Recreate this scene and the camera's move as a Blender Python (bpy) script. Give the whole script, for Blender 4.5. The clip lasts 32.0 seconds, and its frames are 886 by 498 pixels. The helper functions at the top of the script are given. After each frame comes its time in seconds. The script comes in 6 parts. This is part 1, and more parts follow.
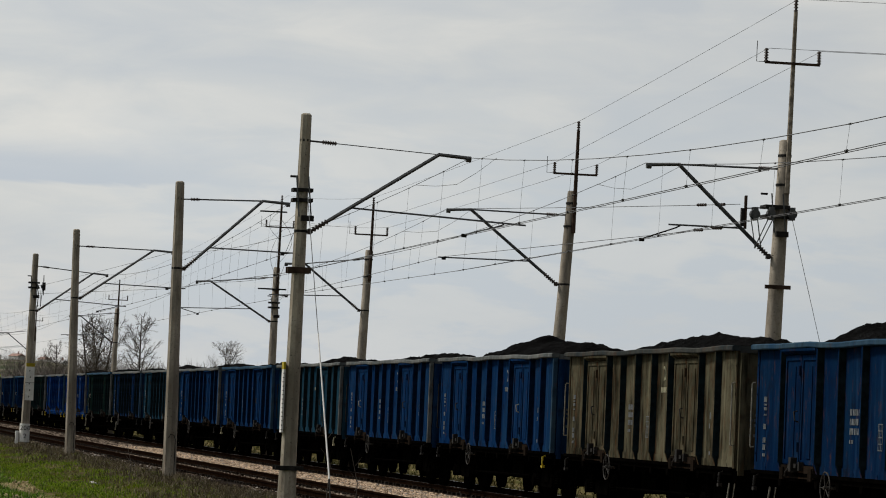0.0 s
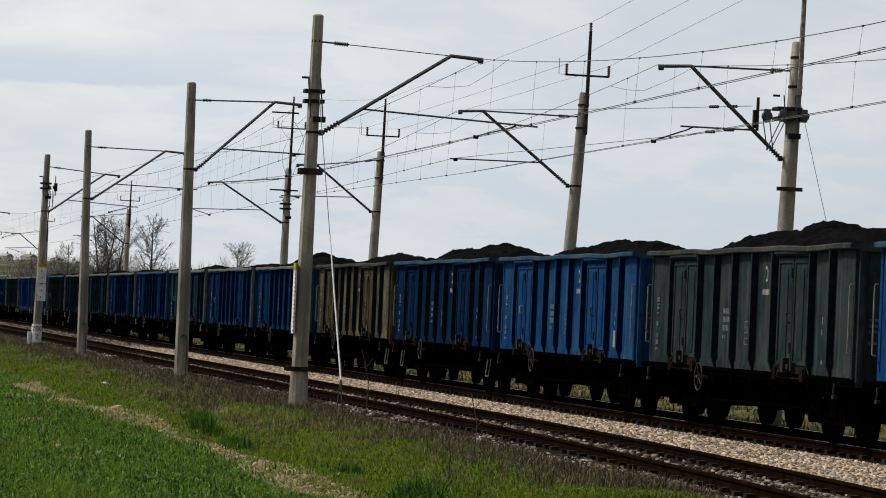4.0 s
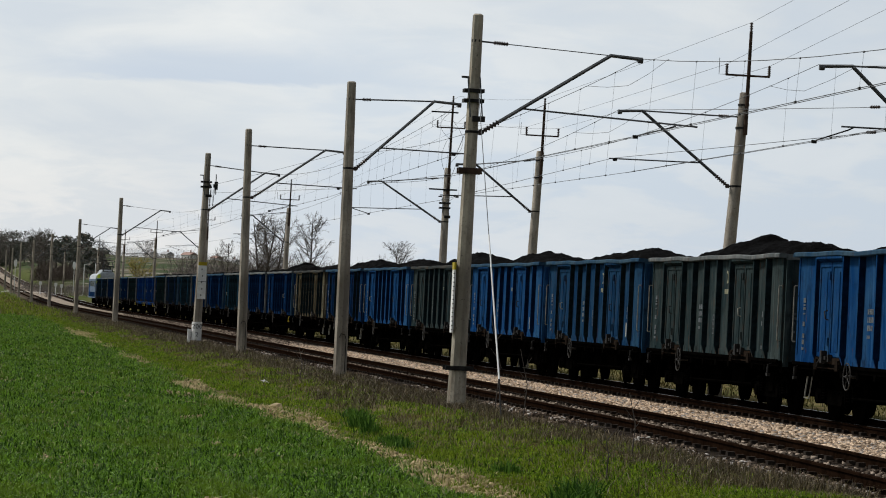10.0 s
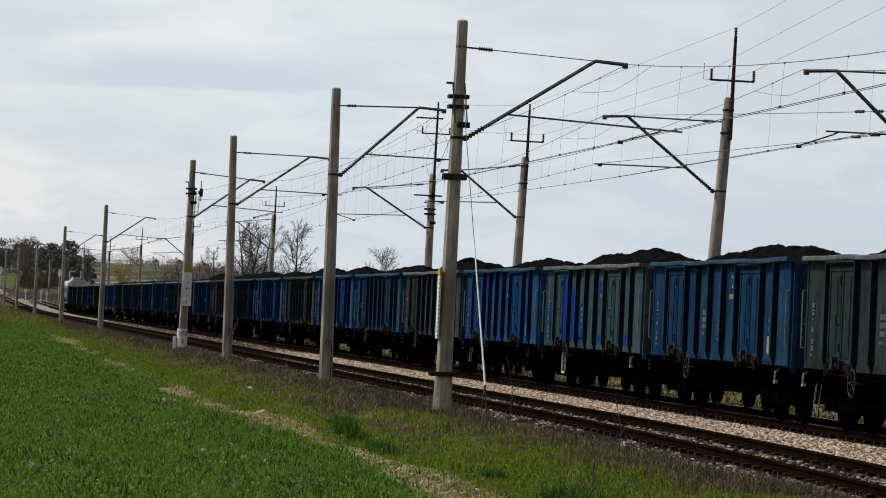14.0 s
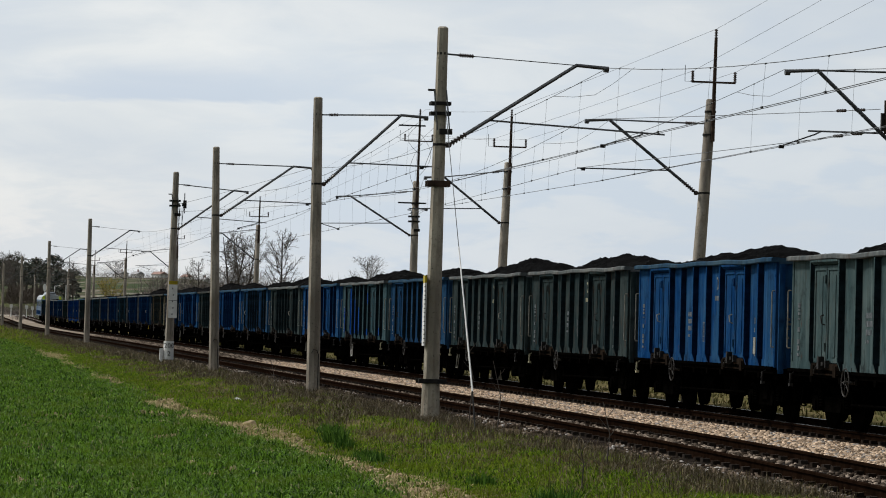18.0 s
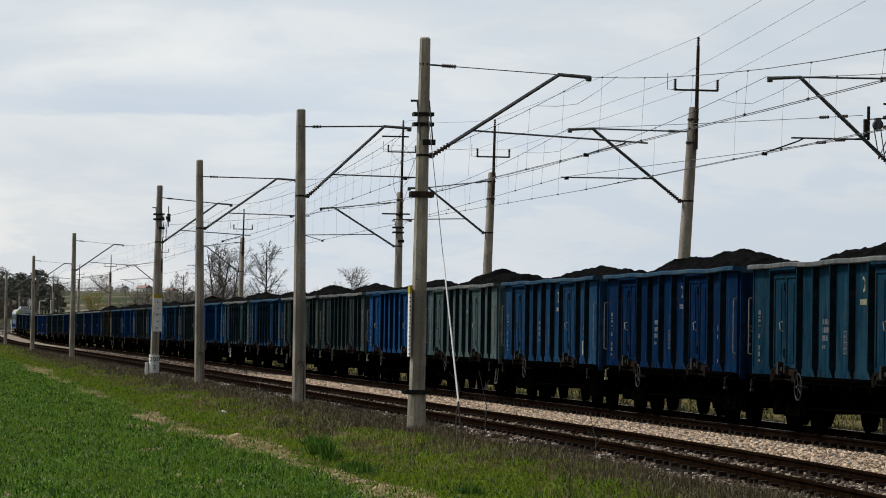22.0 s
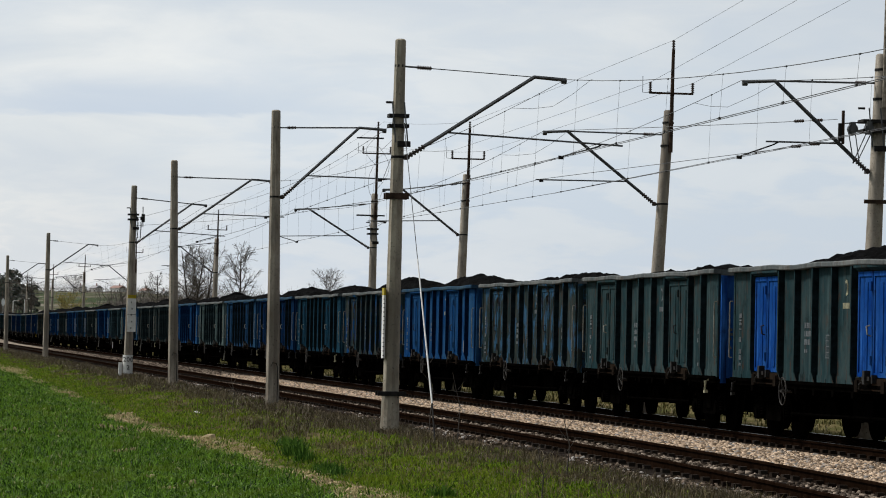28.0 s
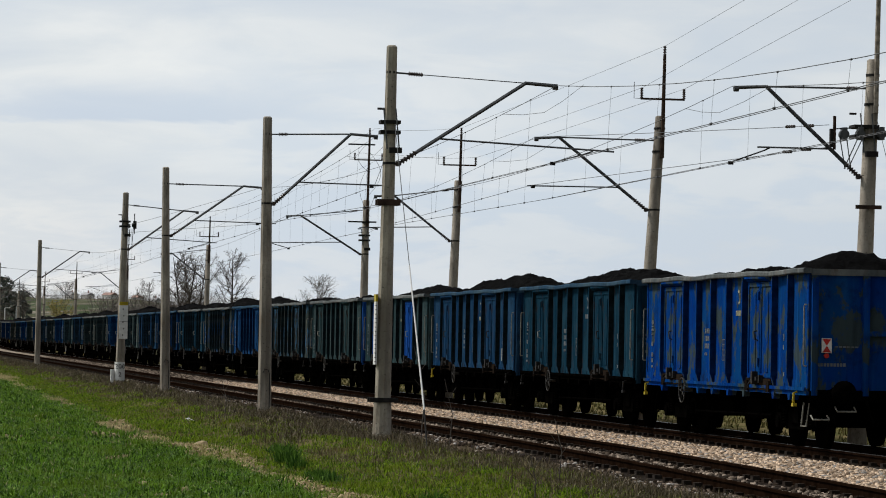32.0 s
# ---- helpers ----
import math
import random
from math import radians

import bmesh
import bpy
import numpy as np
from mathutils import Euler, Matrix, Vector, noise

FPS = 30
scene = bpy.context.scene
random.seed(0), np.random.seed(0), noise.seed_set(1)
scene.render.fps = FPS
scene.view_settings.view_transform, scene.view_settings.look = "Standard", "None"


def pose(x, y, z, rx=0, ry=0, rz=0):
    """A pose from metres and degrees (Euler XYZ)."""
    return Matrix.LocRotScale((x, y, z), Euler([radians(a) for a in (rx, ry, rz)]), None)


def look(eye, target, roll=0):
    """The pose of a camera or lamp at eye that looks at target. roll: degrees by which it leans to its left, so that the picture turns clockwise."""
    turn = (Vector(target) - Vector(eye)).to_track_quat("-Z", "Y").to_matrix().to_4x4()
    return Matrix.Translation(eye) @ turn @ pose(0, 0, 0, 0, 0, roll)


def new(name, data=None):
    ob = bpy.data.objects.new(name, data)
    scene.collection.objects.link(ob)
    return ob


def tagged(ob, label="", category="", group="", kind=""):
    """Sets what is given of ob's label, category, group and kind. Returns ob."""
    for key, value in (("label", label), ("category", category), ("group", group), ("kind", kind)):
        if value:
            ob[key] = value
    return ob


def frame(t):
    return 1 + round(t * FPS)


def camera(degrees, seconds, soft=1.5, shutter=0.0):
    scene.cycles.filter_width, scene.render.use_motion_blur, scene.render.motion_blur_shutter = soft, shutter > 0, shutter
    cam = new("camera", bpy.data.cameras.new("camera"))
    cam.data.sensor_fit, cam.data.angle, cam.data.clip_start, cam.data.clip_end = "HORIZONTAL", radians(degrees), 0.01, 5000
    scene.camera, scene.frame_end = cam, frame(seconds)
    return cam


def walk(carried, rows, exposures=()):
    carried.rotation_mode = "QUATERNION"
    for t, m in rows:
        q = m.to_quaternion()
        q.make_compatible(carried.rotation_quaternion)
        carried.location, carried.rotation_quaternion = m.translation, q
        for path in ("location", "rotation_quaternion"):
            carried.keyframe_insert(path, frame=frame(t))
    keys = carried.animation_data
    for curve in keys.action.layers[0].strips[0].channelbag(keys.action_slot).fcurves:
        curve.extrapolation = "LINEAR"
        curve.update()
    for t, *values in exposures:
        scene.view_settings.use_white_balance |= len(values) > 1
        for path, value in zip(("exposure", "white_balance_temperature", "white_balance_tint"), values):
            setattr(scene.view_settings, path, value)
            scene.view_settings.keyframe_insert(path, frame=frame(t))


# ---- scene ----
EYE = (0.0, 0.0, 1.83)
PATH = [
    (0, 11.008, 2.786, 2.387), (0.5, 11.017, 2.818, 2.462), (1, 11.018, 2.806, 2.453), (1.5, 10.995, 2.823, 2.518),
    (2, 11.004, 2.791, 2.458), (2.5, 10.938, 2.446, 2.288), (3, 11.078, 1.480, 2.527), (3.5, 10.962, 1.176, 2.522),
    (5.5, 10.617, 1.065, 2.574), (6, 9.904, 1.222, 2.421), (6.5, 9.107, 1.065, 2.531), (7, 9.182, 1.136, 2.573),
    (7.5, 8.443, 1.128, 2.469), (8, 8.593, 1.054, 2.465), (8.5, 8.376, 1.104, 2.566), (9, 8.057, 0.961, 2.640),
    (9.5, 8.085, 1.055, 2.634), (10, 8.207, 0.988, 2.781), (10.5, 8.267, 1.077, 2.641), (11, 8.293, 1.163, 2.696),
    (11.5, 8.384, 1.057, 2.726), (12, 8.376, 0.934, 2.890), (12.5, 8.485, 1.147, 2.679), (13, 8.371, 1.012, 2.734),
    (13.5, 8.374, 1.013, 2.820), (14, 8.449, 1.100, 2.574), (14.5, 8.463, 1.116, 2.705), (16.5, 8.477, 1.217, 2.187),
    (17, 8.511, 1.121, 2.395), (17.5, 8.535, 1.096, 2.182), (18, 8.702, 1.227, 1.444), (18.5, 8.550, 1.180, 1.197),
    (19, 8.576, 1.571, 0.148), (19.5, 8.459, 1.310, 0.506), (20, 8.618, 1.627, 0.186), (20.5, 8.693, 1.562, 0.468),
    (21, 8.895, 1.389, 0.762), (21.5, 9.055, 1.618, 0.693), (22, 8.961, 1.410, 0.828), (22.5, 8.763, 1.265, 0.746),
    (23, 8.666, 1.535, 0.657), (23.5, 8.723, 1.531, 0.626), (24, 9.014, 1.518, 0.718), (24.5, 9.142, 1.325, 0.776),
    (26.5, 9.306, 1.370, 1.050), (27, 9.523, 1.391, 1.157), (27.5, 9.508, 1.543, 1.000), (28, 9.392, 1.448, 1.118),
    (28.5, 9.387, 1.715, 1.001), (29, 9.426, 1.665, 0.946), (29.5, 9.318, 1.630, 0.909), (30, 9.372, 1.645, 0.865),
    (30.5, 9.410, 1.574, 1.031), (31, 9.533, 1.807, 0.863), (31.5, 9.670, 1.570, 1.093), (32, 9.529, 1.556, 0.990),
]
cam = camera(14.85, 32.0, soft=1.0)


def aim(yaw, pitch, roll):
    y, p = radians(yaw), radians(pitch)
    d = Vector((math.sin(y) * math.cos(p), math.cos(y) * math.cos(p), math.sin(p)))
    return look(EYE, Vector(EYE) + d * 50, roll)


walk(cam, [(t, aim(a, b, c)) for t, a, b, c in PATH], exposures=[(0, -0.25, 6680, 10), (2.2, -0.25, 6680, 10), (3.2, -0.05, 6600, 10), (4.6, 0.0, 6340, 10), (32, 0.0, 6340, 10)])

# ---- sky and sun ----
world = bpy.data.worlds.new("sky")
scene.world = world
world.use_nodes = True
nt = world.node_tree
nt.nodes.clear()


def wnode(kind, **vals):
    n = nt.nodes.new(kind)
    for k, v in vals.items():
        n.inputs[k].default_value = v
    return n


def wmath(op, a, b=0.0):
    n = nt.nodes.new("ShaderNodeMath")
    n.operation = op
    for i, v in enumerate((a, b)):
        if isinstance(v, (int, float)):
            n.inputs[i].default_value = v
        else:
            nt.links.new(v, n.inputs[i])
    return n.outputs[0]


out = nt.nodes.new("ShaderNodeOutputWorld")
back = nt.nodes.new("ShaderNodeBackground")
sky = nt.nodes.new("ShaderNodeTexSky")
sky.sky_type, sky.sun_disc = "NISHITA", False
SUN_EL, SUN_AZ = 51.0, -62.0
sky.sun_elevation, sky.sun_rotation = radians(SUN_EL), radians(SUN_AZ)
coord = nt.nodes.new("ShaderNodeTexCoord")
# cloud decks: broad flat banks low over the horizon, softer ones above
stretch = nt.nodes.new("ShaderNodeMapping")
stretch.inputs["Scale"].default_value = (7, 7, 26)
stretch.inputs["Location"].default_value = (1.7, 0.4, 0.35)
nt.links.new(coord.outputs["Generated"], stretch.inputs[0])
banks = wnode("ShaderNodeTexNoise", Scale=0.8, Detail=4.0, Roughness=0.45, Distortion=0.3)
nt.links.new(stretch.outputs[0], banks.inputs["Vector"])
puffs = wnode("ShaderNodeTexNoise", Scale=2.6, Detail=7.0, Roughness=0.56, Distortion=0.5)
nt.links.new(stretch.outputs[0], puffs.inputs["Vector"])
ramp = nt.nodes.new("ShaderNodeValToRGB")
els = ramp.color_ramp.elements
els[0].position, els[0].color = 0.38, (0.63, 0.668, 0.708, 1)
els[1].position, els[1].color = 0.62, (0.84, 0.836, 0.808, 1)
e = els.new(0.47)
e.color = (0.705, 0.727, 0.736, 1)
e = els.new(0.53)
e.color = (0.775, 0.782, 0.77, 1)
mixed = wmath("ADD", wmath("MULTIPLY", banks.outputs[0], 0.60), wmath("MULTIPLY", puffs.outputs[0], 0.40))
nt.links.new(mixed, ramp.inputs[0])


def wstep(v, lo, hi):
    n = nt.nodes.new("ShaderNodeMapRange")
    n.interpolation_type = "SMOOTHSTEP"
    n.inputs[1].default_value, n.inputs[2].default_value = lo, hi
    nt.links.new(v, n.inputs[0])
    return n.outputs[0]


# one long bank with a blue-grey flat base, as far as it reaches
parts = nt.nodes.new("ShaderNodeSeparateXYZ")
nt.links.new(coord.outputs["Generated"], parts.inputs[0])
height = wmath("ADD", parts.outputs[2], wmath("MULTIPLY", wmath("SUBTRACT", puffs.outputs[0], 0.5), 0.012))
base = wmath("MULTIPLY", wstep(height, 0.0622, 0.0638), wmath("SUBTRACT", 1.0, wstep(height, 0.0638, 0.080)))
reach = wmath("MULTIPLY", wstep(parts.outputs[0], 0.0, 0.06), wmath("SUBTRACT", 1.0, wstep(parts.outputs[0], 0.09, 0.16)))
bank = nt.nodes.new("ShaderNodeMix")
bank.data_type = "RGBA"
nt.links.new(wmath("MULTIPLY", wmath("MULTIPLY", base, reach), 1.0), bank.inputs[0])
nt.links.new(ramp.outputs[0], bank.inputs[6])
bank.inputs[7].default_value = (0.57, 0.63, 0.712, 1)
# warm white haze of cloud low over the horizon, thinning out towards +x
low = wmath("MULTIPLY", wmath("SUBTRACT", 1.0, wstep(parts.outputs[2], 0.01, 0.055)), wmath("SUBTRACT", 1.0, wstep(parts.outputs[0], 0.03, 0.16)))
haze = nt.nodes.new("ShaderNodeMix")
haze.data_type = "RGBA"
nt.links.new(wmath("MULTIPLY", low, 0.85), haze.inputs[0])
nt.links.new(bank.outputs[2], haze.inputs[6])
tufts = wnode("ShaderNodeTexNoise", Scale=5.5, Detail=6.0, Roughness=0.55, Distortion=0.4)
nt.links.new(stretch.outputs[0], tufts.inputs["Vector"])
mask = wstep(wmath("ADD", wmath("MULTIPLY", tufts.outputs[0], 0.55), wmath("MULTIPLY", puffs.outputs[0], 0.45)), 0.44, 0.56)
heaped = nt.nodes.new("ShaderNodeMix")
heaped.data_type = "RGBA"
nt.links.new(mask, heaped.inputs[0])
heaped.inputs[6].default_value = (0.685, 0.712, 0.735, 1)
heaped.inputs[7].default_value = (0.855, 0.83, 0.795, 1)
nt.links.new(heaped.outputs[2], haze.inputs[7])
# clearer, bluer air low over the horizon towards +x
gap = nt.nodes.new("ShaderNodeMix")
gap.data_type = "RGBA"
nt.links.new(wmath("MULTIPLY", wmath("MULTIPLY", wstep(parts.outputs[0], 0.04, 0.14), wmath("SUBTRACT", 1.0, wstep(height, 0.035, 0.12))), wmath("SUBTRACT", 0.98, wmath("MULTIPLY", mask, 0.4))), gap.inputs[0])
nt.links.new(haze.outputs[2], gap.inputs[6])
gap.inputs[7].default_value = (0.605, 0.675, 0.755, 1)
# cloud brightest ahead and sunward; unseen sky behind dimmed to darken faces turned there
glow = nt.nodes.new("ShaderNodeVectorMath")
glow.operation = "DOT_PRODUCT"
nt.links.new(coord.outputs["Generated"], glow.inputs[0])
glow.inputs[1].default_value = (math.sin(radians(SUN_AZ)) * 0.40, math.cos(radians(SUN_AZ)) * 1.25, 0.20)
level = wmath("MAXIMUM", wmath("ADD", wmath("MULTIPLY", glow.outputs["Value"], 0.70), 0.55), 0.12)
cloud = nt.nodes.new("ShaderNodeVectorMath")
cloud.operation = "SCALE"
nt.links.new(gap.outputs[2], cloud.inputs[0])
nt.links.new(level, cloud.inputs["Scale"])
clear = nt.nodes.new("ShaderNodeVectorMath")
clear.operation = "SCALE"
nt.links.new(sky.outputs[0], clear.inputs[0])
clear.inputs["Scale"].default_value = 0.012
total = nt.nodes.new("ShaderNodeVectorMath")
total.operation = "ADD"
nt.links.new(cloud.outputs[0], total.inputs[0])
nt.links.new(clear.outputs[0], total.inputs[1])
nt.links.new(total.outputs[0], back.inputs[0])
nt.links.new(back.outputs[0], out.inputs[0])

sun_data = bpy.data.lights.new("sun", "SUN")
sun_data.energy, sun_data.angle, sun_data.color = 3.0, radians(9), (1, 0.95, 0.87)
sun = new("sun", sun_data)
sd = Vector((math.sin(radians(SUN_AZ)) * math.cos(radians(SUN_EL)), math.cos(radians(SUN_AZ)) * math.cos(radians(SUN_EL)), math.sin(radians(SUN_EL))))
sun.matrix_world = look(sd * 200, (0, 0, 0))

# ---- materials ----


class Shader:
    """A principled material with a few short cuts for its nodes."""

    def __init__(self, name, rough=0.8, metal=0.0, space="Object", gloss=0.22):
        self.mat = bpy.data.materials.new(name)
        self.mat.use_nodes = True
        self.tree = self.mat.node_tree
        self.bsdf = self.tree.nodes["Principled BSDF"]
        self.bsdf.inputs["Roughness"].default_value = rough
        self.bsdf.inputs["Metallic"].default_value = metal
        self.bsdf.inputs["Specular IOR Level"].default_value = gloss
        self.tc = self.tree.nodes.new("ShaderNodeTexCoord")
        self.base = self.tc.outputs[space]

    def put(self, node, slot, v):
        if isinstance(v, (int, float)):
            node.inputs[slot].default_value = v
        elif isinstance(v, tuple):
            node.inputs[slot].default_value = (*v, 1) if len(v) == 3 and node.inputs[slot].type == "RGBA" else v
        else:
            self.tree.links.new(v, node.inputs[slot])

    def noise(self, scale=1.0, squash=(1, 1, 1), detail=4.0, rough=0.55, shift=(0, 0, 0)):
        m = self.tree.nodes.new("ShaderNodeMapping")
        m.inputs["Scale"].default_value = squash
        m.inputs["Location"].default_value = shift
        self.tree.links.new(self.base, m.inputs[0])
        n = self.tree.nodes.new("ShaderNodeTexNoise")
        n.inputs["Scale"].default_value, n.inputs["Detail"].default_value, n.inputs["Roughness"].default_value = scale, detail, rough
        self.tree.links.new(m.outputs[0], n.inputs["Vector"])
        return n.outputs[0]

    def step(self, v, lo, hi):
        n = self.tree.nodes.new("ShaderNodeMapRange")
        n.interpolation_type = "SMOOTHSTEP"
        n.inputs[1].default_value, n.inputs[2].default_value = lo, hi
        self.put(n, 0, v)
        return n.outputs[0]

    def math(self, op, a, b=0.0):
        n = self.tree.nodes.new("ShaderNodeMath")
        n.operation = op
        self.put(n, 0, a)
        self.put(n, 1, b)
        return n.outputs[0]

    def mix(self, f, a, b):
        n = self.tree.nodes.new("ShaderNodeMix")
        n.data_type = "RGBA"
        self.put(n, 0, f)
        self.put(n, 6, a)
        self.put(n, 7, b)
        return n.outputs[2]

    def axis(self, i):
        n = self.tree.nodes.new("ShaderNodeSeparateXYZ")
        self.tree.links.new(self.base, n.inputs[0])
        return n.outputs[i]

    def island(self):
        return self.tree.nodes.new("ShaderNodeNewGeometry").outputs["Random Per Island"]

    def single(self):
        return self.tree.nodes.new("ShaderNodeObjectInfo").outputs["Random"]

    def colour(self, v):
        self.put(self.bsdf, "Base Color", v)
        return self

    def rough(self, v):
        self.put(self.bsdf, "Roughness", v)
        return self

    def bump(self, h, strength=0.4, dist=0.02):
        n = self.tree.nodes.new("ShaderNodeBump")
        n.inputs["Strength"].default_value, n.inputs["Distance"].default_value = strength, dist
        self.put(n, "Height", h)
        self.tree.links.new(n.outputs[0], self.bsdf.inputs["Normal"])
        return self


def plain(name, col, rough=0.7, metal=0.0, spread=0.35, gloss=0.2):
    s = Shader(name, rough, metal, gloss=gloss)
    n = s.noise(6.0, detail=5.0)
    return s.colour(s.mix(s.step(n, 0.3, 0.7), tuple(c * (1 - spread) for c in col), tuple(min(1, c * (1 + spread)) for c in col))).bump(n, 0.15, 0.01).mat


def paint(name, col, worn, rust=0.12, patch=None, size=1.0, streak=0.5):
    """Weathered wagon paint: faded areas, dirt runs, rust and, on some wagons, fresh patches."""
    s = Shader(name, 0.85, gloss=0.0)
    fade = s.step(s.noise(0.9, (1, 1, 0.6), 5.0, 0.6), 0.36, 0.66)
    c = s.mix(fade, col, worn)
    pale = s.step(s.noise(1.0, (4, 7, 0.5), 4.0, 0.6, (2, 8, 5)), 0.5, 0.68)
    c = s.mix(s.math("MULTIPLY", pale, 0.55 * streak), c, tuple(min(0.6, v * 2.1 + 0.007) for v in worn))
    if patch:
        c = s.mix(s.step(s.noise(0.75 * size, (1, 0.9, 0.35 if size < 2 else 0.6), 2.0 if size < 2 else 6.0, 0.4 if size < 2 else 0.65, (3.1, 0.7, 1.9)), 0.565 - 0.045 * (size > 2), 0.60 - 0.03 * (size > 2)), c, patch)
    runs = s.step(s.noise(1.0, (5, 9, 0.35), 5.0, 0.65), 0.5, 0.72)
    c = s.mix(s.math("MULTIPLY", runs, 0.75 * streak), c, (0.0025, 0.0025, 0.003))
    grime = s.step(s.noise(2.3, (1, 1, 1), 7.0, 0.7, (7, 1, 2)), 0.48, 0.75)
    c = s.mix(s.math("MULTIPLY", grime, 0.65), c, (0.008, 0.007, 0.006))
    spots = s.step(s.noise(5.0, (1, 1, 0.5), 8.0, 0.7, (1, 5, 3)), 0.66 - rust, 0.74)
    c = s.mix(s.math("MULTIPLY", spots, 0.7), c, (0.075, 0.032, 0.014))
    fine = s.noise(30.0, detail=3.0)
    s.colour(c).rough(s.math("ADD", s.math("MULTIPLY", grime, 0.3), 0.5)).bump(s.math("ADD", s.noise(1.6, (1, 1, 0.7), 3.0), s.math("MULTIPLY", fine, 0.12)), 0.35, 0.03)
    return s.mat


PAINTS = {
    "royal": paint("royal_blue_paint", (0.0024, 0.0320, 0.1920), (0.0048, 0.0480, 0.1600), 0.04, (0.040, 0.060, 0.068), 3.0),
    "bright": paint("bright_blue_paint", (0.0050, 0.0360, 0.1220), (0.0225, 0.0720, 0.1500), 0.08),
    "blue": paint("blue_paint", (0.0030, 0.0205, 0.0740), (0.0085, 0.0350, 0.0870), 0.1),
    "dark_blue": paint("dark_blue_paint", (0.0024, 0.0135, 0.0460), (0.0052, 0.0235, 0.0600), 0.12),
    "steel_blue": paint("steel_blue_paint", (0.0060, 0.0290, 0.0760), (0.0200, 0.0560, 0.1020), 0.12),
    "teal": paint("teal_paint", (0.0048, 0.0250, 0.0470), (0.0140, 0.0460, 0.0700), 0.12),
    "grey": paint("grey_green_paint", (0.0150, 0.0270, 0.0300), (0.0430, 0.0560, 0.0550), 0.13),
    "pale": paint("pale_grey_green_paint", (0.0400, 0.0680, 0.0720), (0.0850, 0.1150, 0.1130), 0.1),
    "green": paint("dark_green_paint", (0.0036, 0.0126, 0.0126), (0.0090, 0.0216, 0.0198), 0.1),
    "patched": paint("patched_teal_paint", (0.0250, 0.0550, 0.0680), (0.0500, 0.0840, 0.0940), 0.12),
    "rusty": paint("rusty_grey_paint", (0.0126, 0.0306, 0.0378), (0.0378, 0.0495, 0.0468), 0.2, (0.0054, 0.0450, 0.1310), 2.5),
    "worn_teal": paint("worn_teal_paint", (0.0160, 0.0380, 0.0440), (0.0400, 0.0640, 0.0670), 0.16),
    "flecked": paint("flecked_grey_paint", (0.0130, 0.0250, 0.0270), (0.0360, 0.0480, 0.0460), 0.18, (0.030, 0.085, 0.150), 3.0),
    "olive": paint("olive_paint", (0.0150, 0.0145, 0.0100), (0.1250, 0.1180, 0.0790), 0.2),
}
RIM = {
    "light": paint("pale_rim_paint", (0.085, 0.098, 0.102), (0.175, 0.185, 0.18), 0.16, streak=0.3),
    "mid": paint("blue_rim_paint", (0.022, 0.055, 0.10), (0.055, 0.095, 0.125), 0.1, streak=0.2),
    "dull": paint("dull_rim_paint", (0.03, 0.04, 0.045), (0.08, 0.08, 0.07), 0.18, streak=0.2),
}
# dark colours for the uprights' webs: shade put into the base colour
WEB_SHADE = plain("shaded_web", (0.0078, 0.0145, 0.0180), 0.95, 0.0, 0.5, 0.01)
WEB_SHADE_B = plain("shaded_blue_web", (0.0030, 0.0125, 0.036), 0.95, 0.0, 0.4, 0.0)
WEB_SHADE_R = plain("shaded_royal_web", (0.003, 0.018, 0.072), 0.95, 0.0, 0.4, 0.0)
# underframe and wheels coloured near black, deepening the shade below the bodies
FRAME = plain("underframe_shaded_black", (0.0017, 0.0015, 0.0013), 0.95, 0.0, 0.5, 0.0)
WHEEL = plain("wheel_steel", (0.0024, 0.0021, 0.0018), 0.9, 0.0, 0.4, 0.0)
WHEELRIM = plain("worn_handwheel_paint", (0.038, 0.036, 0.033), 0.7, 0.0, 0.45)
IRON = plain("dark_iron", (0.022, 0.021, 0.020), 0.7, 0.2, 0.4, 0.15)
GALV = plain("galvanised_steel", (0.10, 0.105, 0.11), 0.55, 0.5, 0.3)
RUSTY = plain("rusty_steel", (0.055, 0.035, 0.025), 0.8, 0.2, 0.5)
MASTM = plain("flaking_white_paint_over_rust", (0.27, 0.235, 0.19), 0.8, 0.0, 0.55)
GLAZE = plain("brown_porcelain", (0.06, 0.045, 0.04), 0.3, 0.0, 0.2)
PALE_BAR = plain("worn_white_paint", (0.24, 0.235, 0.20), 0.6, 0.0, 0.35)
YELLOW = plain("yellow_paint", (0.40, 0.31, 0.02), 0.6, 0.0, 0.25)
MARK = plain("chalky_white_marking", (0.115, 0.13, 0.14), 0.8, 0.0, 0.4)
MARK_Y = plain("pale_yellow_marking", (0.28, 0.27, 0.18), 0.8, 0.0, 0.35)
RED = plain("red_paint", (0.45, 0.03, 0.025), 0.6, 0.0, 0.2)
WHITE = plain("white_paint", (0.72, 0.72, 0.70), 0.6, 0.0, 0.1)
BLACK = plain("black_paint", (0.015, 0.015, 0.015), 0.6, 0.0, 0.2)
WIRE = plain("weathered_wire", (0.085, 0.087, 0.087), 0.5, 0.4, 0.2)
DIRTY = paint("rusty_lower_plate", (0.0055, 0.0050, 0.0045), (0.026, 0.019, 0.014), 0.12, streak=0.2)
DOORS = paint("fresh_blue_door_paint", (0.005, 0.040, 0.205), (0.020, 0.085, 0.275), 0.06, streak=1.1)


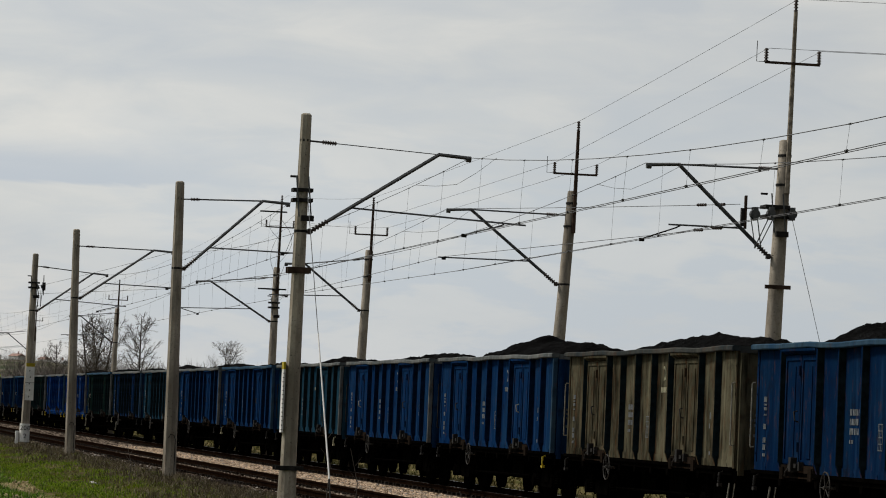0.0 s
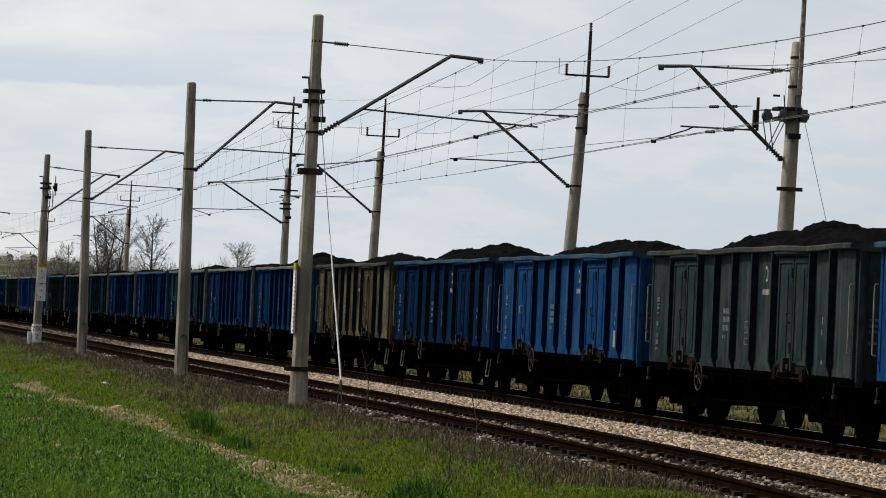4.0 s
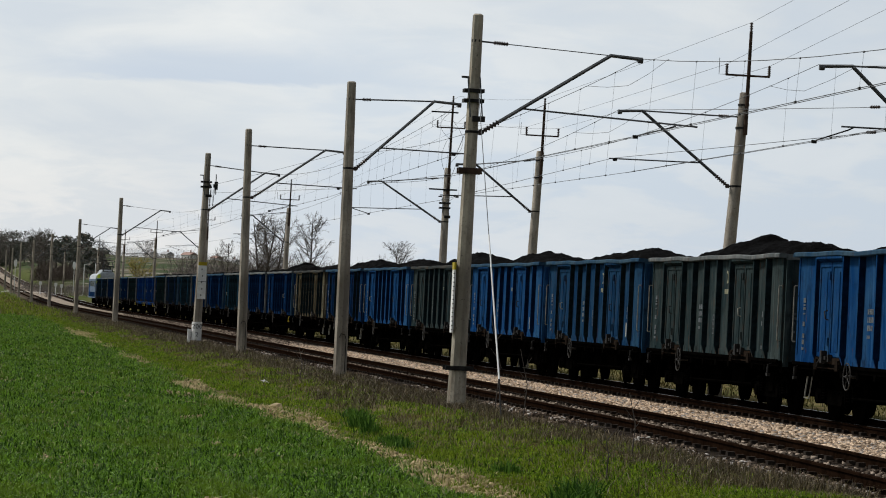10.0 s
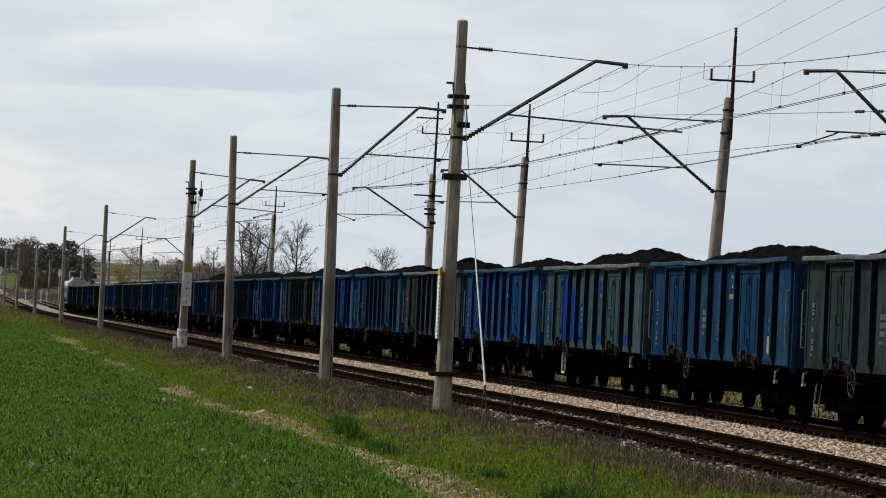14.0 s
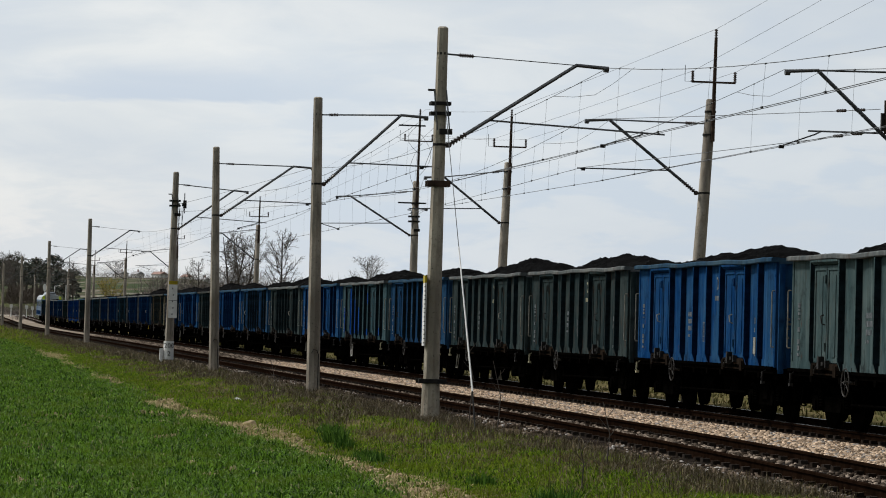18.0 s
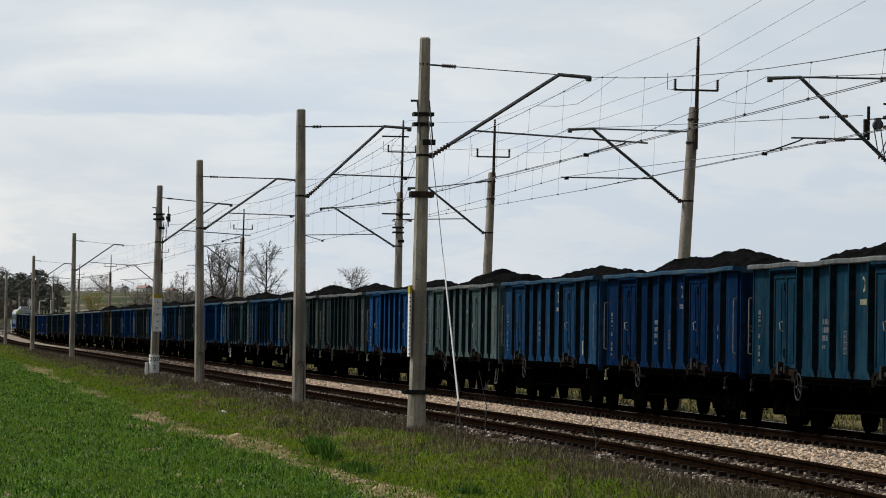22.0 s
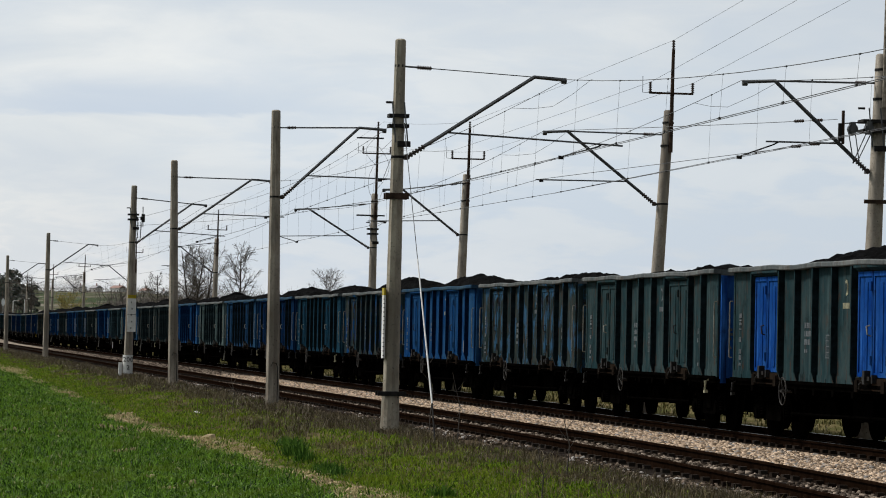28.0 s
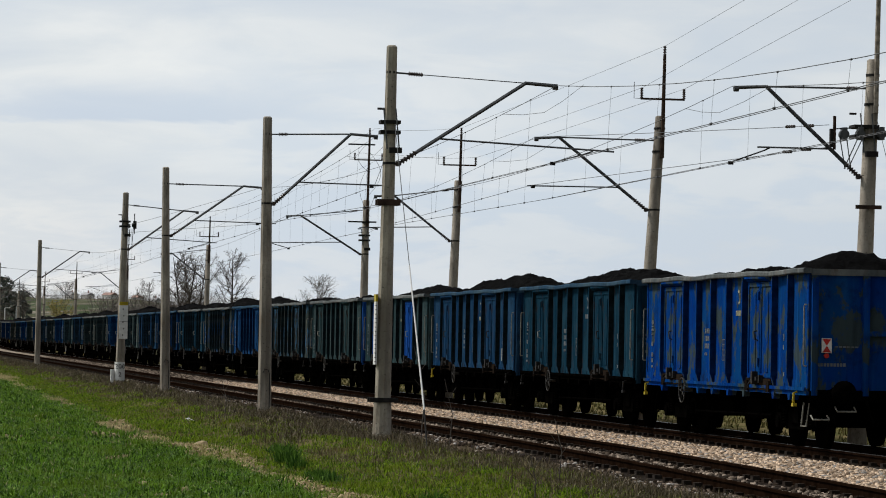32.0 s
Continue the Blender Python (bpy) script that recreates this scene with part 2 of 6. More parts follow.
def concrete(name, col):
    s = Shader(name, 0.9, gloss=0.08)
    a, b = s.noise(1.2, (2, 2, 0.5), 5.0), s.noise(14.0, detail=6.0, rough=0.65)
    c = s.mix(s.step(a, 0.36, 0.66), tuple(v * 0.58 for v in col), tuple(v * 1.3 for v in col))
    c = s.mix(s.math("MULTIPLY", s.step(s.noise(5.0, (1, 1, 0.35), 6.0, 0.7, (5, 1, 8)), 0.5, 0.66), 0.45), c, (0.17, 0.125, 0.085))
    c = s.mix(s.math("MULTIPLY", s.step(b, 0.5, 0.7), 0.55), c, tuple(v * 0.5 for v in col))
    c = s.mix(s.math("MULTIPLY", s.step(s.noise(3.0, (4, 4, 0.2), 4.0, 0.6, (3, 3, 3)), 0.58, 0.7), 0.35), c, (0.06, 0.055, 0.045))
    pits = s.step(s.noise(22.0, detail=2.0, rough=0.5), 0.66, 0.72)
    return s.colour(s.mix(s.math("MULTIPLY", pits, 0.7), c, (0.03, 0.028, 0.025))).bump(b, 0.35, 0.02).mat


CONC = concrete("weathered_concrete", (0.33, 0.295, 0.245))
CONC_L = concrete("pale_concrete", (0.37, 0.335, 0.27))

s = Shader("coal", 0.9, gloss=0.02)
n1, n2 = s.noise(9.0, detail=8.0, rough=0.7), s.noise(2.0, detail=4.0)
COAL = s.colour(s.mix(s.step(n1, 0.35, 0.75), (0.0010, 0.0010, 0.0010), (0.0055, 0.0055, 0.0058))).bump(s.math("ADD", n1, n2), 0.9, 0.08).mat

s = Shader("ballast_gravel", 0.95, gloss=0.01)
n1, n2 = s.math("ADD", s.math("MULTIPLY", s.noise(16.0, detail=4.0, rough=0.6), 0.5), s.math("MULTIPLY", s.noise(2.6, (1, 0.45, 1), 5.0, 0.75), 0.5)), s.noise(0.35, (1, 0.3, 1), 4.0)
c = s.mix(s.step(n1, 0.43, 0.57), (0.045, 0.033, 0.022), (0.36, 0.28, 0.195))
c = s.mix(s.math("MULTIPLY", s.step(n2, 0.4, 0.7), 0.45), c, (0.09, 0.07, 0.055))
# brake dust and oil along both tracks
ox = s.axis(0)
dust = s.math("MAXIMUM", *(s.math("SUBTRACT", 1.0, s.step(s.math("ABSOLUTE", s.math("SUBTRACT", ox, v)), 1.05, 1.5)) for v in (12.53, 17.85)))
soil = s.math("SUBTRACT", 1.0, s.step(ox, 11.3, 11.6))
# bed colour lightened with distance to set how bright it looks there
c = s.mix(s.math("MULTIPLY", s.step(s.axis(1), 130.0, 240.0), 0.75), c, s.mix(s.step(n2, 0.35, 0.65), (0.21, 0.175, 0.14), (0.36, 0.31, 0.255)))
c = s.mix(s.math("MULTIPLY", soil, 0.85), c, s.mix(s.step(n1, 0.42, 0.6), (0.022, 0.016, 0.011), (0.085, 0.063, 0.045)))
BALLAST = s.colour(s.mix(s.math("MULTIPLY", dust, 0.85), c, (0.024, 0.016, 0.011))).bump(n1, 0.8, 0.06).mat

s = Shader("crushed_stone", 0.95, gloss=0.02)
r = s.island()
c = s.mix(s.step(r, 0.0, 1.0), (0.125, 0.088, 0.058), (0.68, 0.515, 0.37))
c = s.mix(s.step(s.math("FRACT", s.math("MULTIPLY", r, 7.3)), 0.80, 0.9), c, (0.26, 0.245, 0.23))
STONE = s.colour(c).mat
s = Shader("stained_stone", 0.95, gloss=0.01)
DARK_STONE = s.colour(s.mix(s.island(), (0.018, 0.012, 0.008), (0.10, 0.07, 0.05))).mat

s = Shader("weedy_stone", 0.95, gloss=0.02)
GREY_STONE = s.colour(s.mix(s.math("POWER", s.island(), 2.0), (0.024, 0.017, 0.012), (0.36, 0.29, 0.23))).mat

s = Shader("shoulder_stone", 0.95, gloss=0.02)
r = s.island()
c = s.mix(s.step(r, 0.1, 1.0), (0.028, 0.020, 0.014), (0.20, 0.155, 0.12))
SHOULDER = s.colour(s.mix(s.step(s.math("FRACT", s.math("MULTIPLY", r, 5.7)), 0.82, 0.9), c, (0.43, 0.40, 0.37))).mat

s = Shader("sleeper_concrete", 0.95, gloss=0.02)
n1 = s.noise(7.0, detail=5.0)
c = s.mix(s.step(n1, 0.3, 0.7), (0.010, 0.0065, 0.0045), (0.034, 0.023, 0.016))
SLEEPER = s.colour(s.mix(s.math("MULTIPLY", s.single(), 0.4), c, (0.055, 0.05, 0.045))).bump(n1, 0.4, 0.02).mat
RAIL = plain("rail_rust", (0.0115, 0.0062, 0.0038), 0.95, 0.0, 0.4, 0.0)
SHINE = plain("polished_rail", (0.42, 0.42, 0.43), 0.28, 1.0, 0.1)

# the ground: field, stubble strip, verge, scrub along the line, strips of farmland far off
s = Shader("ground_soil", 0.95, gloss=0.0)
x, y = s.axis(0), s.axis(1)
wob = s.math("MULTIPLY", s.math("SUBTRACT", s.noise(0.35, (1, 0.35, 1), 4.0), 0.5), 2.2)
xx = s.math("ADD", x, wob)
fine, mid, wide = s.noise(9.0, detail=6.0, rough=0.7), s.noise(1.1, (1, 0.4, 1), 5.0, 0.6), s.noise(0.02, (1, 1, 1), 4.0)
field = s.mix(s.step(fine, 0.3, 0.7), (0.010, 0.024, 0.004), (0.036, 0.062, 0.010))
dirt = s.mix(s.step(fine, 0.35, 0.65), (0.13, 0.10, 0.05), (0.32, 0.26, 0.14))
dirt = s.mix(s.step(s.noise(0.55, (1, 0.25, 1), 4.0, 0.6, (2, 9, 0)), 0.46, 0.55), dirt, (0.055, 0.085, 0.018))
grit = s.noise(26.0, (1, 0.6, 1), 5.0, 0.7)
verge = s.mix(s.step(s.math("ADD", s.math("MULTIPLY", mid, 0.6), s.math("MULTIPLY", grit, 0.4)), 0.42, 0.58), (0.055, 0.06, 0.018), (0.13, 0.105, 0.055))
verge = s.mix(s.step(grit, 0.55, 0.7), verge, (0.03, 0.028, 0.014))
scrub = s.mix(s.step(s.math("ADD", s.math("MULTIPLY", fine, 0.5), s.math("MULTIPLY", mid, 0.5)), 0.4, 0.6), (0.026, 0.021, 0.013), (0.095, 0.078, 0.05))
far_l = s.mix(s.step(s.noise(1.0, (0.0025, 0.010, 1), 2.0, 0.4), 0.44, 0.5), (0.052, 0.064, 0.038), (0.125, 0.112, 0.082))
far_l = s.mix(s.step(s.noise(1.0, (0.002, 0.013, 1), 2.0, 0.4, (5, 2, 0)), 0.5, 0.53), far_l, (0.058, 0.075, 0.042))
far_l = s.mix(s.step(s.noise(1.0, (0.002, 0.019, 1), 2.0, 0.4, (1, 7, 0)), 0.60, 0.62), far_l, (0.22, 0.205, 0.17))
dirt = s.mix(s.step(y, 85.0, 135.0), dirt, verge)
line = s.math("ADD", s.math("MULTIPLY", s.step(y, 64.0, 71.0), -0.52), s.math("ADD", s.math("MULTIPLY", s.step(y, 85.0, 110.0), 0.25), s.math("MULTIPLY", s.step(y, 120.0, 160.0), 0.3)))
lx = s.math("SUBTRACT", s.math("ADD", x, s.math("MULTIPLY", wob, 0.25)), line)
broken = s.step(s.noise(0.16, (0.2, 1, 1), 3.0, 0.5, (0, 3, 0)), 0.46, 0.54)
dirt = s.mix(s.math("MULTIPLY", s.step(y, 74.0, 86.0), broken), dirt, verge)
c = s.mix(s.step(lx, 5.95, 6.05), field, dirt)
c = s.mix(s.step(lx, 6.45, 6.6), c, verge)
rough_l = s.mix(s.step(s.noise(0.22, (1, 0.6, 1), 5.0, 0.6, (4, 4, 0)), 0.42, 0.6), (0.055, 0.085, 0.018), (0.15, 0.12, 0.065))
c = s.mix(s.math("MULTIPLY", s.step(y, 255.0, 262.0), s.math("SUBTRACT", 1.0, s.step(x, 6.0, 7.0))), c, rough_l)
near_c = s.step(y, 60.0, 82.0)
edge = s.math("SUBTRACT", 9.6, s.math("MULTIPLY", near_c, 1.1))
c = s.mix(s.step(s.math("SUBTRACT", xx, edge), -0.5, 0.6), c, scrub)
c = s.mix(s.step(x, 20.0, 22.0), c, s.mix(s.step(mid, 0.35, 0.65), (0.075, 0.075, 0.028), (0.15, 0.12, 0.06)))
far_l = s.mix(s.step(x, 22.0, 34.0), s.mix(s.step(mid, 0.3, 0.7), (0.05, 0.075, 0.022), (0.10, 0.10, 0.045)), far_l)
c = s.mix(s.step(y, 430.0, 560.0), c, far_l)
GROUND = s.colour(c).bump(fine, 0.6, 0.05).mat


def leafy(name, dark, light, dry=None, share=0.1, glow=0.0, patch=None, size=0.5, bias=1.0, sheen=(0.7, 0.08)):
    s = Shader(name, sheen[0], gloss=sheen[1])
    r = s.island()
    c = s.mix(s.math("POWER", r, bias), dark, light)
    if patch:
        c = s.mix(s.step(s.noise(size, (1, 0.5, 0.01), 4.0, 0.6), 0.49, 0.62), c, s.mix(r, tuple(v * 0.35 for v in patch), patch))
    if dry:
        c = s.mix(s.step(s.math("FRACT", s.math("MULTIPLY", r, 13.7)), 1 - share, 1 - share + 0.03), c, dry)
    s.colour(c)
    if glow:
        # thin leaves pass part of the light on
        tr = s.tree.nodes.new("ShaderNodeBsdfTranslucent")
        mx = s.tree.nodes.new("ShaderNodeMixShader")
        s.tree.links.new(c, tr.inputs[0])
        mx.inputs[0].default_value = glow
        s.tree.links.new(s.bsdf.outputs[0], mx.inputs[1])
        s.tree.links.new(tr.outputs[0], mx.inputs[2])
        s.tree.links.new(mx.outputs[0], s.tree.nodes["Material Output"].inputs[0])
    return s.mat


CROP = leafy("young_corn", (0.006, 0.030, 0.002), (0.195, 0.365, 0.033), (0.42, 0.40, 0.20), 0.03, 0.35, (0.16, 0.27, 0.022), 0.8, 1.5, (0.5, 0.10))
GRASS = leafy("verge_grass", (0.022, 0.048, 0.004), (0.26, 0.34, 0.03), (0.22, 0.19, 0.11), 0.14, 0.4, (0.20, 0.16, 0.06), 0.6)
LAWN = leafy("verge_lawn", (0.014, 0.048, 0.003), (0.225, 0.345, 0.020), (0.25, 0.22, 0.10), 0.05, 0.4, (0.20, 0.275, 0.018), 0.9, 1.3)
LUSH = leafy("rank_grass", (0.016, 0.050, 0.006), (0.11, 0.215, 0.028), glow=0.3, bias=1.5)
DRY = leafy("dead_stems", (0.042, 0.034, 0.016), (0.19, 0.152, 0.075), (0.36, 0.31, 0.22), 0.08)
MATTED = leafy("matted_dead_grass", (0.045, 0.040, 0.018), (0.20, 0.17, 0.095), (0.12, 0.15, 0.03), 0.25)
BRAMBLE = leafy("dead_bramble", (0.026, 0.021, 0.012), (0.155, 0.125, 0.078), (0.27, 0.235, 0.175), 0.08)
BANK = leafy("bank_grass", (0.05, 0.055, 0.015), (0.20, 0.17, 0.06), (0.30, 0.25, 0.14), 0.1)
STRAW = leafy("straw", (0.30, 0.245, 0.115), (0.56, 0.47, 0.25), glow=0.2)
CLOD = leafy("soil_clods", (0.15, 0.11, 0.06), (0.38, 0.30, 0.17))
BARK = plain("bark", (0.07, 0.06, 0.052), 0.95, 0.0, 0.3)
# twig and needle colours lightened, distance haze put into them
TWIG = leafy("bare_twigs", (0.085, 0.074, 0.066), (0.20, 0.175, 0.15))
THICKET = leafy("bare_thicket_twigs", (0.105, 0.090, 0.084), (0.23, 0.20, 0.18), (0.055, 0.060, 0.025), 0.12)
PINE = leafy("pine_needles", (0.044, 0.056, 0.049), (0.125, 0.140, 0.112), (0.16, 0.132, 0.11), 0.25)
DARK_TWIG = leafy("dark_bare_twigs", (0.050, 0.040, 0.035), (0.14, 0.113, 0.092))
WILLOW = leafy("willow_buds", (0.19, 0.16, 0.035), (0.36, 0.29, 0.07), glow=0.3)

# ---- building blocks ----


def box(bm, x0, x1, y0, y1, z0, z1):
    v = [bm.verts.new(p) for p in ((x0, y0, z0), (x1, y0, z0), (x1, y1, z0), (x0, y1, z0), (x0, y0, z1), (x1, y0, z1), (x1, y1, z1), (x0, y1, z1))]
    for f in ((3, 2, 1, 0), (4, 5, 6, 7), (0, 1, 5, 4), (1, 2, 6, 5), (2, 3, 7, 6), (3, 0, 4, 7)):
        bm.faces.new([v[i] for i in f])


def tube(bm, pts, r0, r1=None, n=8, flat=1.0):
    """A round bar along a row of points, tapering from r0 to r1."""
    pts = [Vector(p) for p in pts]
    r1 = r0 if r1 is None else r1
    rings = []
    for i, p in enumerate(pts):
        d = (pts[min(i + 1, len(pts) - 1)] - pts[max(i - 1, 0)]).normalized()
        a = d.cross(Vector((0, 0, 1)) if abs(d.z) < 0.9 else Vector((1, 0, 0))).normalized()
        b = d.cross(a)
        r = r0 + (r1 - r0) * i / (len(pts) - 1)
        rings.append([bm.verts.new(p + (a * math.cos(q) + b * math.sin(q) * flat) * r) for q in (2 * math.pi * k / n for k in range(n))])
    for u, w in zip(rings, rings[1:]):
        for k in range(n):
            bm.faces.new((u[k], u[(k + 1) % n], w[(k + 1) % n], w[k]))
    bm.faces.new(rings[0][::-1])
    bm.faces.new(rings[-1])


def ridged(bm, p, q, r, sheds, n=10):
    """A ribbed insulator between two points."""
    p, q = Vector(p), Vector(q)
    d = (q - p).normalized()
    a = d.cross(Vector((0, 0, 1)) if abs(d.z) < 0.9 else Vector((1, 0, 0))).normalized()
    b = d.cross(a)
    stops = [(0.0, 0.5)]
    for i in range(sheds):
        stops += [((i + 0.22) / sheds, 0.5), ((i + 0.3) / sheds, 1.0), ((i + 0.72) / sheds, 0.78), ((i + 0.8) / sheds, 0.5)]
    rings = [[bm.verts.new(p.lerp(q, f) + (a * math.cos(w) + b * math.sin(w)) * r * k) for w in (2 * math.pi * h / n for h in range(n))] for f, k in stops + [(1.0, 0.5)]]
    for u, w in zip(rings, rings[1:]):
        for k in range(n):
            bm.faces.new((u[k], u[(k + 1) % n], w[(k + 1) % n], w[k]))
    bm.faces.new(rings[0][::-1])
    bm.faces.new(rings[-1])


def extrude(bm, outline, axis, lo, hi):
    """A flat outline pushed along an axis (0, 1 or 2); outline holds the two other coordinates in order."""
    def at(u, v, w):
        c = [u, v]
        c.insert(axis, w)
        return c
    a = [bm.verts.new(at(u, v, lo)) for u, v in outline]
    b = [bm.verts.new(at(u, v, hi)) for u, v in outline]
    n = len(outline)
    for i in range(n):
        bm.faces.new((a[i], a[(i + 1) % n], b[(i + 1) % n], b[i]))
    bm.faces.new(a[::-1])
    bm.faces.new(b)


def finish(name, bm, m, smooth=False):
    me = bpy.data.meshes.new(name)
    bmesh.ops.recalc_face_normals(bm, faces=bm.faces)
    bm.to_mesh(me)
    bm.free()
    if smooth:
        me.polygons.foreach_set("use_smooth", [True] * len(me.polygons))
    me.materials.append(m)
    return me


def part(name, shape, m, parent, label="", smooth=False):
    me = finish(name, shape, m, smooth) if isinstance(shape, bmesh.types.BMesh) else shape
    ob = new(name, me)
    ob.parent = parent
    return tagged(ob, label)


def cloud_mesh(name, verts, faces, m):
    """A mesh from arrays of corners and of faces with equal corner counts."""
    me = bpy.data.meshes.new(name)
    k = faces.shape[1]
    me.vertices.add(len(verts))
    me.vertices.foreach_set("co", np.asarray(verts, dtype=np.float32).ravel())
    me.loops.add(faces.size)
    me.loops.foreach_set("vertex_index", faces.astype(np.int32).ravel())
    me.polygons.add(len(faces))
    me.polygons.foreach_set("loop_start", np.arange(0, faces.size, k, dtype=np.int32))
    me.update(calc_edges=True)
    me.materials.append(m)
    return me


RNG = np.random.default_rng(7)
NEAR_C, FAR_C = 12.53, 17.85


def rise(y):
    """Height of the rails: level at first, then a long climb."""
    d = np.maximum(0.0, np.asarray(y, dtype=float) - 390)
    return 0.0072 * d * d / (d + 90) + 6.0e-6 * np.clip(np.asarray(y, dtype=float) - 600, 0, 750) ** 2


def near_lift(y):
    """The near track lies a little above the far one and dips towards +0 y."""
    return 0.045 - 0.0002 * np.clip(64 - np.asarray(y, dtype=float), 0, 27) ** 2


def smooth(v, a, b):
    t = np.clip((np.asarray(v, dtype=float) - a) / (b - a), 0, 1)
    return t * t * (3 - 2 * t)


def land(x, y):
    """Height of the ground."""
    x, y = np.asarray(x, dtype=float), np.asarray(y, dtype=float)
    z = -0.33 + 0.22 * smooth(x, 6.6, 9.4) - 0.22 * smooth(x, 10.2, 11.2) + 0.12 * smooth(x, 19.5, 23)
    z = z + 0.035 * np.sin(x * 1.7 + 0.3 * np.sin(y * 0.21)) * np.sin(y * 0.37 + x) + 0.03 * np.sin(y * 0.9 + x * 2.1)
    z = z + rise(y) * (1 - 0.6 * smooth(y, 900, 1600))
    away = smooth(np.abs(x - 15.2), 9, 45)
    az = x / np.maximum(y, 50.0)
    hill = 17.5 * smooth(y, 470, 2100) * smooth(x, 22, 70) * (1 - smooth(az, 0.075, 0.115)) + 4.0 * smooth(y, 520, 1100) * (1 - smooth(x, -60, 4))
    # wooded knoll, cut through by the line
    hill = hill + (3.2 * smooth(y, 720, 1040) * smooth(np.abs(x - 15.2), 5, 14) + 4.0 * smooth(y, 1360, 1520)) * (1 - smooth(az, 0.034, 0.047))
    return z + hill + away * 0.7 * smooth(y, 300, 600) * np.sin(x * 0.021 + 1) * np.sin(y * 0.013)


# ---- ground ----
xs = np.concatenate([-np.geomspace(900, 3, 22), np.arange(-2, 26, 0.4), np.geomspace(26, 2600, 46)])
ys = np.concatenate([-np.geomspace(400, 12, 10), np.arange(-8, 30, 4.0), np.arange(30, 140, 0.7), np.geomspace(140.5, 4200, 120)])
gx, gy = np.meshgrid(xs, ys)
gz = land(gx, gy)
nx = len(xs)
idx = np.arange(len(ys) - 1)[:, None] * nx + np.arange(nx - 1)[None, :]
quads = np.stack([idx, idx + 1, idx + nx + 1, idx + nx], -1).reshape(-1, 4)
ground = new("ground", cloud_mesh("ground", np.stack([gx, gy, gz], -1).reshape(-1, 3), quads, GROUND))
tagged(ground, "green field and rough verge rising to farmland far off", "ground", kind="structure")

# ---- track bed, rails and sleepers ----
bm = bmesh.new()
prof = [(10.55, -0.75), (10.75, -0.36), (11.15, -0.235), (11.35, -0.215), (13.75, -0.215), (14.1, -0.20), (15.2, -0.17), (16.3, -0.19), (16.6, -0.215), (19.1, -0.215), (19.5, -0.24), (20.3, -0.62)]
rows_y = np.concatenate([np.arange(8, 420, 3.0), np.geomspace(424, 1400, 40)])
last = None
for y in rows_y:
    ring = [bm.verts.new((px, y, pz + float(rise(y)) + float(near_lift(y)) * float(np.interp(px, [14.0, 16.4], [1, 0])))) for px, pz in prof]
    if last:
        for a in range(len(prof) - 1):
            bm.faces.new((last[a], last[a + 1], ring[a + 1], ring[a]))
    last = ring
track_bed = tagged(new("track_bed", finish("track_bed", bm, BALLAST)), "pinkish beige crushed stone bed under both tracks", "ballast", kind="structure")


def rail_level(cx, y):
    return float(rise(y)) + (float(near_lift(y)) if cx < 15 else 0.0)


def rail_mesh(cx):
    bm = bmesh.new()
    half = [(-0.075, -0.172), (-0.075, -0.158), (-0.012, -0.138), (-0.012, -0.045), (-0.036, -0.036), (-0.036, -0.006), (-0.026, 0.0)]
    out = half + [(-u, v) for u, v in half[::-1]]
    last = None
    for y in rows_y:
        ring = [bm.verts.new((cx + u, y, v + rail_level(cx, y))) for u, v in out]
        if last:
            for a in range(len(out)):
                b = (a + 1) % len(out)
                bm.faces.new((last[a], last[b], ring[b], ring[a]))
        last = ring
    return bm


def strip_mesh(cx):
    bm = bmesh.new()
    last = None
    for y in rows_y:
        z = float(rise(y))
        ring = [bm.verts.new((cx - 0.025, y, z + 0.001)), bm.verts.new((cx - 0.020, y, z + 0.004)), bm.verts.new((cx + 0.020, y, z + 0.004)), bm.verts.new((cx + 0.025, y, z + 0.001))]
        if last:
            for a in range(3):
                bm.faces.new((last[a], last[a + 1], ring[a + 1], ring[a]))
        last = ring
    return bm


TRACKS = {}
for key, cx in (("track_near", NEAR_C), ("track_far", FAR_C)):
    tr = tagged(new(key), "rusty steel rails on dark sleepers in the stone bed", "railway track", kind="structure")
    TRACKS[key] = tr
    for sgn in (-0.753, 0.753):
        rl = part("rail", rail_mesh(cx + sgn), RAIL, tr, "brown rusted steel rail")
        if key == "track_far":
            part("running_surface", strip_mesh(cx + sgn), SHINE, rl, "polished steel strip worn by wheels")

# ---- catenary poles ----


